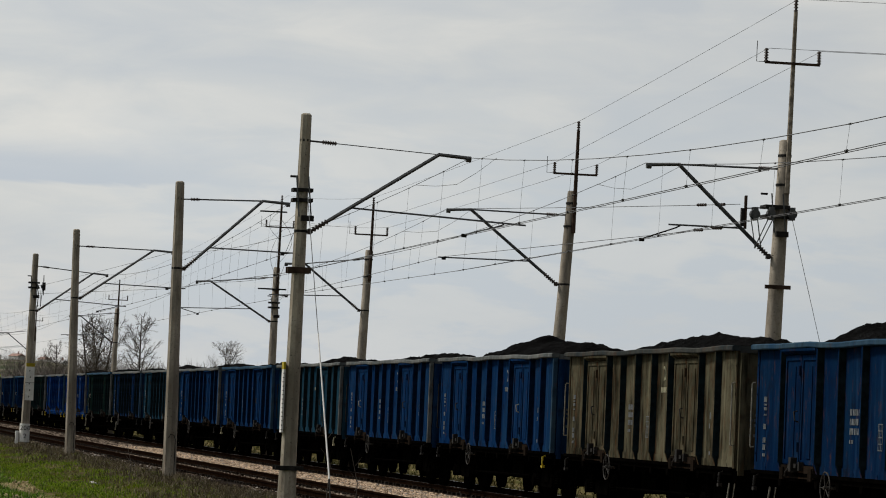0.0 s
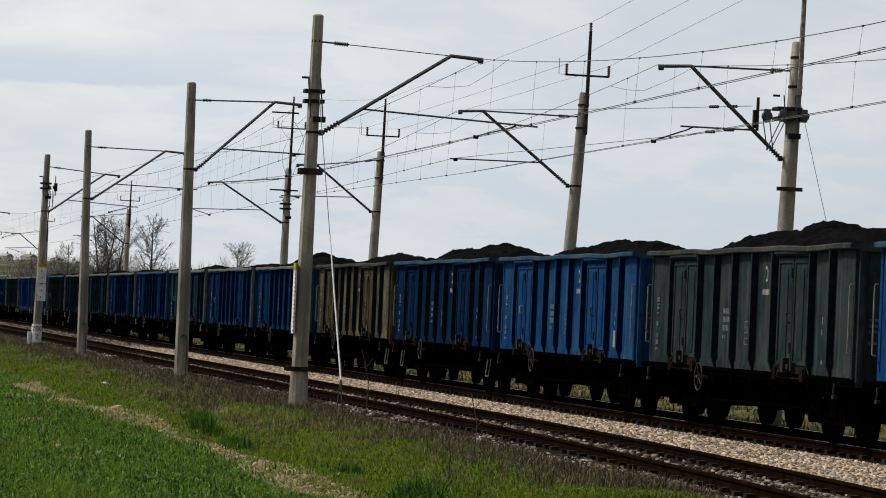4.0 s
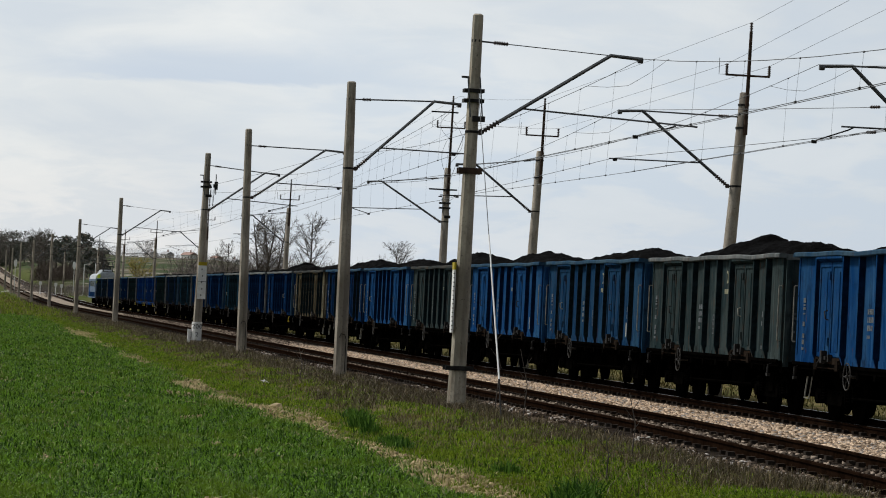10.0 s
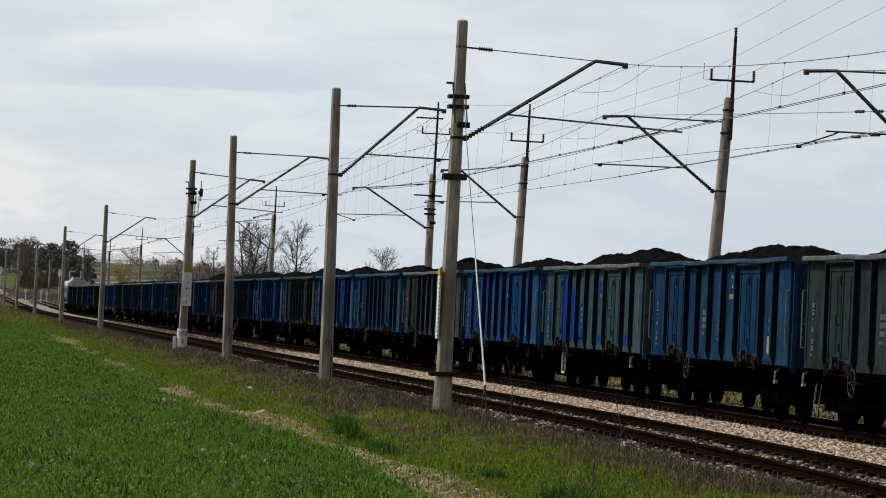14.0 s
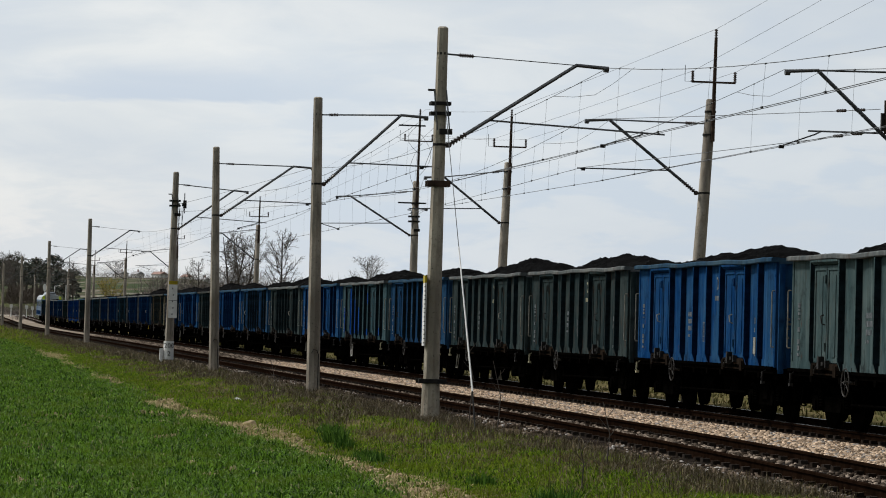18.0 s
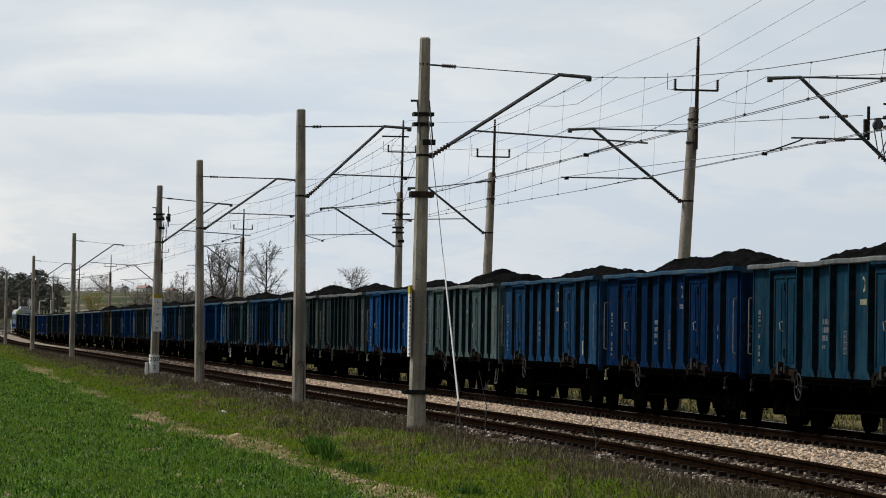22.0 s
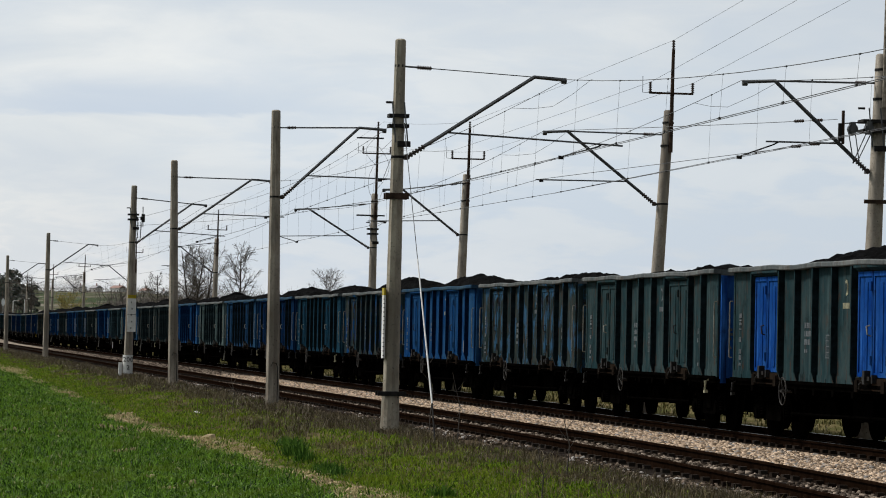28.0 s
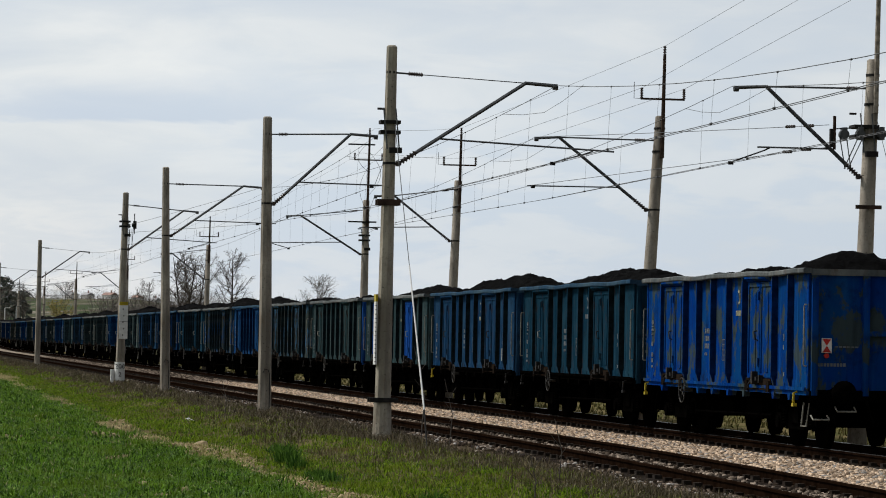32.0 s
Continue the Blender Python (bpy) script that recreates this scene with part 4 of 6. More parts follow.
# feeder wires on the tall masts
for u, top_pin in ((0.03, True), (-0.56, False), (0.56, False)):
    pts = [(45.0 + u, 75.0, 12.2 if top_pin else 10.9)]
    pts += [(20.08 + u, y - 0.2, m[0] if top_pin else m[1] + 0.28) for y, m in zip(FAR_Y, FAR_M)]
    wire("feeder_wire", "thin feeder wire strung between the tall masts", pts, 0.0046, [0.02] * 3 + [0.1] + [0.25] * 7)

# ---- coal wagons ----
# wagon space: origin on the rail top at mid length, +y towards the engine, -x towards the field
LEN2 = 6.4
POSTS = (0.06, 1.67, 3.67, 4.80, 5.98, 7.22, 8.44, 10.60, 11.7, 12.74)
DOOR_U = (1.72, 8.62)


def mesh_of(fn, name, m, smooth=False):
    bm = bmesh.new()
    fn(bm)
    return finish(name, bm, m, smooth)


def f_side(bm):
    # thin side plate with a shallow pressing in each narrow bay
    out = [(-1.33, -LEN2 + 0.02), (-1.36, -LEN2 + 0.02)]
    for a, b in reversed(list(zip(POSTS, POSTS[1:]))):
        if b - a < 1.5:
            c = LEN2 - (a + b) / 2
            out += [(-1.36, c - 0.27), (-1.369, c - 0.2), (-1.369, c + 0.2), (-1.36, c + 0.27)]
    extrude(bm, out + [(-1.36, LEN2 - 0.02), (-1.33, LEN2 - 0.02)], 2, 1.05, 3.16)


def f_end(bm):
    box(bm, -1.33, 1.33, LEN2 - 0.07, LEN2 - 0.02, 1.05, 3.16)


def f_floor(bm):
    box(bm, -1.33, 1.33, -LEN2 + 0.07, LEN2 - 0.07, 1.16, 1.22)


def f_post(bm):
    # hat-section upright, waisted near its foot
    extrude(bm, [(0.0, 0.05), (0.0, -0.05), (-0.112, -0.036), (-0.120, -0.03), (-0.120, 0.03), (-0.112, 0.036)], 2, 1.29, 3.15)
    extrude(bm, [(0.0, 1.3), (-0.112, 1.3), (-0.02, 1.0), (0.02, 0.96), (0.02, 1.3)], 1, -0.034, 0.034)


def f_corner(bm):
    # flat angle riveted over the corner
    box(bm, -0.022, 0.0, -0.05, 0.05, 1.1, 3.15)
    for z in (1.4, 1.9, 2.4, 2.9):
        tube(bm, [(-0.022, 0, z), (-0.032, 0, z)], 0.018, n=6)


def f_corner_strip(bm):
    extrude(bm, [(0.0, 0.05), (0.0, -0.03), (-0.085, -0.03), (-0.095, -0.02), (-0.095, 0.04), (-0.085, 0.05)], 2, 1.1, 3.15)


def f_leaf(bm):
    box(bm, -0.03, 0.0, -0.435, 0.435, 0.0, 1.78)
    for y0, y1 in ((-0.435, -0.375), (0.375, 0.435)):
        box(bm, -0.052, -0.03, y0, y1, 0.0, 1.78)
    for z0, z1 in ((0.0, 0.07), (1.70, 1.78)):
        box(bm, -0.050, -0.03, -0.375, 0.375, z0, z1)
    box(bm, -0.045, -0.03, -0.1, 0.1, 0.1, 1.6)
    for z in (1.45, 0.2):
        tube(bm, [(-0.065, -0.40, z), (-0.065, -0.40, z + 0.16)], 0.022, n=6)


def f_latch(bm):
    box(bm, -0.12, -0.02, -0.22, 0.22, 0.0, 0.07)
    box(bm, -0.16, -0.05, -0.07, 0.05, -0.06, 0.17)
    tube(bm, [(-0.13, 0.05, 0.02), (-0.16, 0.2, -0.08), (-0.15, 0.26, -0.14)], 0.022, n=6)
    box(bm, -0.10, -0.02, -0.34, -0.26, -0.04, 0.10)


def f_handle(bm):
    tube(bm, [(-0.05, -0.05, 0.0), (-0.11, -0.05, 0.02), (-0.11, 0.02, 0.16), (-0.05, 0.02, 0.18)], 0.014, n=5)


def f_flap(bm):
    box(bm, -0.05, 0.02, -0.9, 0.9, -0.02, 0.19)
    for y in (-0.78, 0.78):
        box(bm, -0.08, -0.05, y - 0.09, y + 0.09, -0.05, 0.15)


def f_lower(bm):
    box(bm, -1.376, -1.361, -LEN2 + 0.06, LEN2 - 0.06, 1.07, 1.25)
    for u in POSTS[:-1]:
        box(bm, -1.384, -1.376, LEN2 - u - 0.66, LEN2 - u - 0.58, 1.1, 1.19)


def f_rim(bm):
    last = None
    for i in range(17):
        y = -LEN2 - 0.03 + (2 * LEN2 + 0.06) * i / 16
        w = 0.012 * math.sin(i * 1.7) + 0.010 * math.sin(i * 0.9 + 2)
        ring = [bm.verts.new(p) for p in ((-1.49 + w, y, 3.15 + w), (-1.50 + w, y, 3.165 + w), (-1.50 + w, y, 3.225 + w), (-1.47 + w, y, 3.245 + w), (-1.34 + w, y, 3.245 + w), (-1.32 + w, y, 3.15 + w))]
        if last:
            for a in range(6):
                b = (a + 1) % 6
                bm.faces.new((last[a], last[b], ring[b], ring[a]))
        else:
            bm.faces.new(ring[::-1])
        last = ring
    bm.faces.new(last)


def f_end_rim(bm):
    box(bm, -1.33, 1.33, LEN2 - 0.14, LEN2 + 0.03, 3.125, 3.24)


def f_sill(bm):
    box(bm, -1.40, -1.30, -LEN2 + 0.02, LEN2 - 0.02, 0.98, 1.10)
    box(bm, -1.44, -1.40, -LEN2 + 0.02, LEN2 - 0.02, 1.06, 1.12)
    for u in POSTS[1:-1]:
        y = LEN2 - u
        extrude(bm, [(y - 0.1, 1.0), (y - 0.05, 0.88), (y + 0.05, 0.88), (y + 0.1, 1.0)], 0, -1.42, -1.25)


def f_end_post(bm):
    box(bm, -0.055, 0.055, 0.0, 0.10, 0.98, 3.12)


def f_end_band(bm):
    box(bm, -0.26, 0.26, 0.0, 0.07, 2.05, 2.14)


def f_lintel(bm):
    extrude(bm, [(0.0, 3.15), (-0.12, 3.15), (-0.12, 3.11), (-0.05, 3.06), (0.0, 3.06)], 1, -0.94, 0.94)


def f_end_bar(bm):
    tube(bm, [(-1.2, 0.0, 2.5), (-1.2, 0.09, 2.5), (-0.62, 0.09, 2.5), (-0.62, 0.0, 2.5)], 0.014, n=6)


def f_lamp_iron(bm):
    box(bm, -0.07, 0.07, 0.0, 0.09, -0.06, 0.06)
    box(bm, -0.03, 0.03, 0.02, 0.06, 0.06, 0.16)


def f_end_band2(bm):
    box(bm, -1.34, 1.34, 0.0, 0.08, 1.02, 1.20)


def f_rail_bar(bm):
    tube(bm, [(0.05, 0, 1.5), (0.0, 0, 1.5), (-0.01, 0, 1.52), (-0.01, 0, 2.58), (0.0, 0, 2.6), (0.05, 0, 2.6)], 0.0135, n=6)


def f_brake_wheel(bm):
    n = 18
    ring = [(0, 0.25 * math.cos(2 * math.pi * k / n), 0.25 * math.sin(2 * math.pi * k / n)) for k in range(n + 1)]
    tube(bm, ring, 0.014, n=6)
    for k in range(5):
        a = 2 * math.pi * k / 5
        tube(bm, [(0, 0, 0), (0, 0.24 * math.cos(a), 0.24 * math.sin(a))], 0.009, n=5)
    tube(bm, [(-0.03, 0, 0), (0.35, 0, 0)], 0.03, n=8)


def f_hook(bm):
    tube(bm, [(0.05, 0, 0.18), (-0.02, 0, 0.15), (-0.03, 0, 0.0), (0.0, 0.05, -0.05)], 0.028, 0.02, 6)
    box(bm, -0.05, 0.02, -0.05, 0.05, -0.09, -0.03)


def f_stirrup(bm):
    tube(bm, [(0.05, -0.17, 0.42), (0, -0.17, 0.0), (0, 0.17, 0.0), (0.05, 0.17, 0.42)], 0.017, n=5)


def f_underframe(bm):
    box(bm, -0.55, -0.42, -LEN2 + 0.05, LEN2 - 0.05, 0.72, 1.02)
    box(bm, 0.42, 0.55, -LEN2 + 0.05, LEN2 - 0.05, 0.72, 1.02)
    for y in (-LEN2 + 0.05, -4.5, -2.2, 0, 2.2, 4.5, LEN2 - 0.3):
        box(bm, -1.3, 1.3, y, y + 0.25, 0.85, 1.05)
    box(bm, -1.0, -0.7, -1.9, -0.7, 0.46, 0.85)
    tube(bm, [(-0.75, 0.6, 0.66), (-0.75, 1.7, 0.66)], 0.19, n=12)
    tube(bm, [(-1.1, -3.0, 0.55), (-1.1, 3.0, 0.5)], 0.03, n=6)
    box(bm, -1.3, 1.3, -LEN2, -LEN2 + 0.16, 0.86, 1.08)
    box(bm, -1.3, 1.3, LEN2 - 0.16, LEN2, 0.86, 1.08)


def f_frame(bm):
    # cast side frames, bolster, axle boxes and springs
    for s in (-1, 1):
        out = [(-1.35, 0.42), (-1.3, 0.72), (-1.05, 0.78), (-0.55, 0.62), (0.55, 0.62), (1.05, 0.78), (1.3, 0.72), (1.35, 0.42), (0.95, 0.42), (0.5, 0.33), (-0.5, 0.33), (-0.95, 0.42)]
        extrude(bm, out, 0, s * 1.0 - 0.05, s * 1.0 + 0.05)
        for y in (-0.9, 0.9):
            box(bm, s * 1.0 - 0.13, s * 1.0 + 0.13, y - 0.16, y + 0.16, 0.34, 0.62)
            tube(bm, [(s * 1.0, y, 0.45), (s * 1.17, y, 0.45)], 0.12, n=10)
            for d in (-0.26, 0.26):
                ridged(bm, (s * 1.06, y + d, 0.42), (s * 1.06, y + d, 0.68), 0.085, 5, 8)
        box(bm, s * 0.9 - 0.05, s * 0.9 + 0.2, -0.3, 0.3, 0.45, 0.8)
        for y in (-1.42, -0.38, 0.38, 1.42):
            box(bm, s * 0.78 - 0.06, s * 0.78 + 0.06, y - 0.05, y + 0.05, 0.3, 0.65)
    box(bm, -0.95, 0.95, -0.22, 0.22, 0.5, 0.78)


def f_wheelset(bm):
    for s in (-1, 1):
        tube(bm, [(s * 0.69, 0, 0), (s * 0.72, 0, 0)], 0.485, n=22)
        tube(bm, [(s * 0.72, 0, 0), (s * 0.83, 0, 0)], 0.462, n=22)
        tube(bm, [(s * 0.83, 0, 0), (s * 0.88, 0, 0)], 0.14, n=12)
    tube(bm, [(-0.95, 0, 0), (0.95, 0, 0)], 0.085, n=10)


def f_buffer(bm):
    tube(bm, [(0, 0, 0), (0, 0.3, 0)], 0.11, n=12)
    tube(bm, [(0, 0.3, 0), (0, 0.54, 0)], 0.075, n=12)
    tube(bm, [(0, 0.54, 0), (0, 0.58, 0)], 0.225, n=18)


def f_coupler(bm):
    tube(bm, [(0, 0, 1.02), (0, 0.35, 1.02)], 0.06, n=8)
    tube(bm, [(0, 0.3, 1.02), (0, 0.42, 0.85), (0, 0.45, 0.62)], 0.035, n=6)
    for u in (-0.35, 0.3):
        tube(bm, [(u, 0.0, 0.95), (u, 0.2, 0.75), (u * 0.8, 0.3, 0.5)], 0.028, n=6)


def f_number(bm):
    rnd = random.Random(4)
    for r, (z, n) in enumerate(((2.08, 7), (1.93, 6), (1.78, 6), (1.64, 3))):
        y = 0.26
        for k in range(n):
            w = rnd.choice((0.035, 0.05, 0.06))
            if y - w < -0.3:
                break
            box(bm, -0.004, 0.0, y - w, y, z, z + (0.10 if r < 3 else 0.06))
            y -= w + rnd.choice((0.02, 0.025, 0.05))


def f_load_grid(bm):
    for k in range(5):
        box(bm, -0.004, 0.0, -0.1, 0.1, 1.55 + 0.1 * k, 1.565 + 0.1 * k)
    for y in (-0.1, -0.03, 0.04, 0.1):
        box(bm, -0.004, 0.0, y - 0.006, y + 0.006, 1.55, 1.965)


def f_logo(bm):
    out = [(0.02 + 0.10 * math.cos(a), 2.78 + 0.14 * math.sin(a)) for a in (i * math.pi / 7 for i in range(2, 12))]
    inn = [(0.02 + 0.05 * math.cos(a), 2.78 + 0.09 * math.sin(a)) for a in (i * math.pi / 7 for i in range(11, 1, -1))]
    extrude(bm, out + inn, 0, -0.004, 0.0)
    box(bm, -0.004, 0.0, -0.09, -0.04, 2.66, 2.86)
    y = 0.21
    for w in (0.05, 0.05, 0.04, 0.06, 0.05, 0.05):
        box(bm, -0.004, 0.0, y - w, y, 2.42, 2.52)
        y -= w + 0.02


def f_strip_marks(bm):
    rnd = random.Random(9)
    z = 1.35
    while z < 2.35:
        h = rnd.choice((0.03, 0.05, 0.09))
        y = 0.08
        while y > -0.07:
            w = rnd.choice((0.02, 0.03, 0.05))
            box(bm, -0.004, 0.0, y - w, y, z, z + h)
            y -= w + rnd.choice((0.015, 0.03))
        z += h + rnd.choice((0.03, 0.06, 0.14))


def f_small_marks(bm):
    for y, z, w, h in ((0, 1.95, 0.05, 0.12), (0.02, 1.78, 0.04, 0.09), (-0.02, 1.3, 0.06, 0.07)):
        box(bm, -0.004, 0.0, y - w / 2, y + w / 2, z, z + h)


def f_end_marks(bm):
    rnd = random.Random(12)
    for z in (2.02, 1.93, 1.84, 1.66):
        x = -1.12
        while x < -0.62:
            w = rnd.choice((0.03, 0.045, 0.06))
            box(bm, x, x + w, -0.004, 0.0, z, z + 0.05)
            x += w + rnd.choice((0.02, 0.05))


def f_plate(bm):
    box(bm, -0.008, 0.0, -0.09, 0.09, 1.34, 1.68)


W_MESH = {}
for key, fn, m in (
    ("side", f_side, PAINTS["blue"]),
    ("end", f_end, PAINTS["blue"]),
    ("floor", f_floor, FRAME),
    ("post", f_post, PAINTS["blue"]),
    ("corner", f_corner, PAINTS["blue"]),
    ("corner_post", f_corner_strip, RIM["light"]),
    ("leaf", f_leaf, PAINTS["blue"]),
    ("latch", f_latch, IRON),
    ("handle", f_handle, IRON),
    ("flap", f_flap, PAINTS["blue"]),
    ("rim", f_rim, RIM["mid"]),
    ("end_rim", f_end_rim, RIM["mid"]),
    ("sill", f_sill, PAINTS["blue"]),
    ("end_post", f_end_post, PAINTS["blue"]),
    ("end_band", f_end_band, PAINTS["blue"]),
    ("end_band2", f_end_band2, FRAME),
    ("lower", f_lower, DIRTY),
    ("lintel", f_lintel, PAINTS["blue"]),
    ("end_bar", f_end_bar, PALE_BAR),
    ("lamp_iron", f_lamp_iron, RUSTY),
    ("rail_bar", f_rail_bar, PALE_BAR),
    ("brake_wheel", f_brake_wheel, WHEELRIM),
    ("hook", f_hook, YELLOW),
    ("stirrup", f_stirrup, PALE_BAR),
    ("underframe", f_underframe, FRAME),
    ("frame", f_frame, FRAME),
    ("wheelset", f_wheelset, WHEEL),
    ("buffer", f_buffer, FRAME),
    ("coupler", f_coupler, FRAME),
    ("number", f_number, MARK),
    ("load_grid", f_load_grid, MARK),
    ("logo", f_logo, MARK_Y),
    ("strip_marks", f_strip_marks, MARK),
    ("small_marks", f_small_marks, MARK),
    ("end_marks", f_end_marks, MARK),
    ("plate", f_plate, PALE_BAR),
):
    W_MESH[key] = mesh_of(fn, key, m, key in ("buffer", "wheelset"))


# the uprights' webs take a dark colour that paints in their shade
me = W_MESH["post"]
me.materials.append(WEB_SHADE)
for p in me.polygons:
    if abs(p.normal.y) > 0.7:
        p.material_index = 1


def heap_mesh(seed, full=1.0):
    """A ridge of tipped coal, lumpy, tailing off to both ends."""
    rnd = np.random.default_rng(seed)
    ny, nx_ = 110, 25
    yy = np.linspace(-6.3, 6.3, ny)
    xx = np.linspace(-1.32, 1.32, nx_)
    gy_, gx_ = np.meshgrid(yy, xx, indexing="ij")
    a, b = rnd.uniform(-1.6, 0.2), rnd.uniform(0.8, 2.8)
    peak = rnd.uniform(0.66, 0.80) * full
    ridge = np.clip(1.12 - np.abs((gy_ - rnd.uniform(-0.3, 0.3)) / 5.05) ** 5, 0, 1)
    lump = 0.84 + 0.10 * np.cos((gy_ - a) * 1.05) + 0.08 * np.exp(-((gy_ - b) / 0.7) ** 2) + 0.05 * np.cos(gy_ * 2.3 + seed)
    if seed == 7:
        # the last load: low, with its peak at the tail
        lump = 0.56 + 0.05 * np.cos(gy_ * 1.3) + 0.36 * np.exp(-((gy_ + 4.6) / 0.8) ** 2)
        ridge = np.clip(1.12 - np.abs((gy_ + 0.5) / 5.4) ** 6, 0, 1)
    cross = np.clip(1.02 - (np.abs(gx_) / 1.45) ** 1.5, 0, 1)
    z = 2.88 + 0.06 + peak * ridge * lump * (0.18 + 0.82 * cross)
    for f, amp in ((1.4, 0.07), (3.1, 0.07), (6.5, 0.055), (12, 0.035)):
        z += amp * np.array([[noise.noise(Vector((p * f, q * f, seed * 3.1))) for p, q in zip(r1, r2)] for r1, r2 in zip(gx_, gy_)])
    ii = np.arange(ny - 1)[:, None] * nx_ + np.arange(nx_ - 1)[None]
    f4 = np.stack([ii, ii + 1, ii + nx_ + 1, ii + nx_], -1).reshape(-1, 4)
    me = cloud_mesh("coal_heap", np.stack([gx_, gy_, z], -1).reshape(-1, 3), f4, COAL)
    me.polygons.foreach_set("use_smooth", [True] * len(me.polygons))
    return me


HEAPS = [heap_mesh(k) for k in range(8)] + [heap_mesh(20 + k, 0.52) for k in range(3)] + [heap_mesh(30 + k, 0.74) for k in range(3)]


def wpart(name, key, parent, m=None, at=(0, 0, 0), turn=0.0, label="", kind=""):
    ob = new(name, W_MESH[key])
    ob.parent = parent
    ob.matrix_basis = pose(at[0], at[1], at[2], 0, 0, turn)
    if m is not None:
        ob.material_slots[0].link = "OBJECT"
        ob.material_slots[0].material = m
    return tagged(ob, label, kind=kind)


def wagon(kind, rim, doors=None, label="", marks=True, seed=0, last=False):
    """An open bogie wagon; both sides alike, turned about the middle."""
    rnd = random.Random(seed)
    body_m, rim_m = PAINTS[kind], RIM[rim]
    door_m = doors or body_m
    w = tagged(new("coal_wagon"), label, "wagon", "wagons of the coal train")
    wpart("floor_plate", "floor", w)
    wpart("underframe", "underframe", w)
    for sgn, turn in ((1, 0.0), (-1, 180.0)):
        wpart("side_wall", "side", w, body_m, turn=turn)
        wpart("end_wall", "end", w, body_m, turn=turn)
        wpart("top_rim", "rim", w, rim_m, turn=turn, label="dented pale top rim")
        wpart("end_rim", "end_rim", w, rim_m, turn=turn)
        # most sills share the near-black colour that stands for shade below the body
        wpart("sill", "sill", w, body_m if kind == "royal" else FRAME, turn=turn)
        wpart("lower_plate", "lower", w, body_m, turn=turn, label="dirty lower edge plate")
        near = sgn > 0
        for u in POSTS:
            corner = u in (POSTS[0], POSTS[-1])
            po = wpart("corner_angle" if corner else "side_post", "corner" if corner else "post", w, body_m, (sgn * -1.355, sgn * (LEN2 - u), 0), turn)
            if corner:
                continue
            # blue wagons take a bluer painted shade on their webs
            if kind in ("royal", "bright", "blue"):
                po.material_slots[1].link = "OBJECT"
                po.material_slots[1].material = WEB_SHADE_R if kind == "royal" else WEB_SHADE_B
        for u in DOOR_U:
            d = wpart("door_flap", "flap", w, DIRTY, (sgn * -1.38, sgn * (LEN2 - u - 0.93), 1.05), turn)
            for dy in (-0.455, 0.455):
                wpart("door_leaf", "leaf", w, door_m, (sgn * -1.352, sgn * (LEN2 - u - 0.93 + dy), 1.26), turn)
            wpart("door_lintel", "lintel", w, body_m, (sgn * -1.362, sgn * (LEN2 - u - 0.93), 0), turn)
            wpart("latch", "latch", w, None, (sgn * -1.40, sgn * (LEN2 - u - 0.93), 1.20), turn, "black iron latch")
            wpart("handle", "handle", w, PALE_BAR if rnd.random() < 0.35 else IRON, (sgn * -1.42, sgn * (LEN2 - u - 1.0), 1.95), turn)
        bar_m = IRON if seed < 16 else None
        wpart("handrail", "rail_bar", w, bar_m, (sgn * -1.42, sgn * (LEN2 - 12.70), 0), turn, "vertical handrail")
        wpart("handrail", "rail_bar", w, bar_m, (sgn * -1.40, sgn * (LEN2 + 0.16), 0), turn, "vertical handrail")
        # pale upright added on the front wagons for the light strip at each end
        if seed < 16:
            wpart("corner_post", "corner_post", w, RIM["light" if seed % 3 else "mid"], (sgn * -1.355, sgn * (LEN2 - 12.79), 0), turn, "pale strip added at the wagon's corner")
        wpart("brake_wheel", "brake_wheel", w, None, (sgn * -1.48, sgn * (LEN2 - rnd.uniform(3.7, 4.4)), 0.92), turn, "worn grey spoked handwheel")
        wpart("tie_hook", "hook", w, YELLOW if rnd.random() < 0.08 or kind == "royal" else (MARK_Y if rnd.random() < 0.15 else IRON), (sgn * -1.44, sgn * (LEN2 - 0.35), 0.86), turn, "short tie-down hook")
        wpart("tie_hook", "hook", w, YELLOW if rnd.random() < 0.08 or kind == "royal" else (MARK_Y if rnd.random() < 0.15 else IRON), (sgn * -1.44, sgn * (LEN2 - 12.2), 0.86), turn, "short tie-down hook")
        wpart("step", "stirrup", w, PALE_BAR if rnd.random() < 0.14 else FRAME, (sgn * -1.3, sgn * (LEN2 - 0.75), 0.42), turn)
        wpart("step", "stirrup", w, PALE_BAR if rnd.random() < 0.14 else FRAME, (sgn * -1.3, sgn * (LEN2 - 12.3), 0.42), turn)
        for x in (-0.32, 0.32, -1.27, 1.27):
            wpart("end_post", "end_post", w, body_m, (x, sgn * (LEN2 - 0.02), 0), turn)
        wpart("end_band", "end_band", w, body_m, (0, sgn * (LEN2 - 0.02), 0), turn)
        wpart("end_handle", "end_bar", w, None, (0, sgn * (LEN2 - 0.02), 0), turn, "thin pale handrail on the end")
        wpart("lamp_iron", "lamp_iron", w, None, (-1.02 * sgn, sgn * (LEN2 - 0.02), 1.6), turn)
        wpart("buffer_beam", "end_band2", w, None, (0, sgn * (LEN2 - 0.02), -0.14), turn)
        for x in (-0.875, 0.875):
            wpart("buffer", "buffer", w, None, (x, sgn * (LEN2 + 0.04), 1.03), turn, "black round buffer")
        wpart("coupling", "coupler", w, None, (0, sgn * LEN2, 0), turn)
        bg_ = wpart("bogie", "frame", w, None, (0, sgn * 4.5, 0), turn, "grimy cast bogie coloured near black for shade")
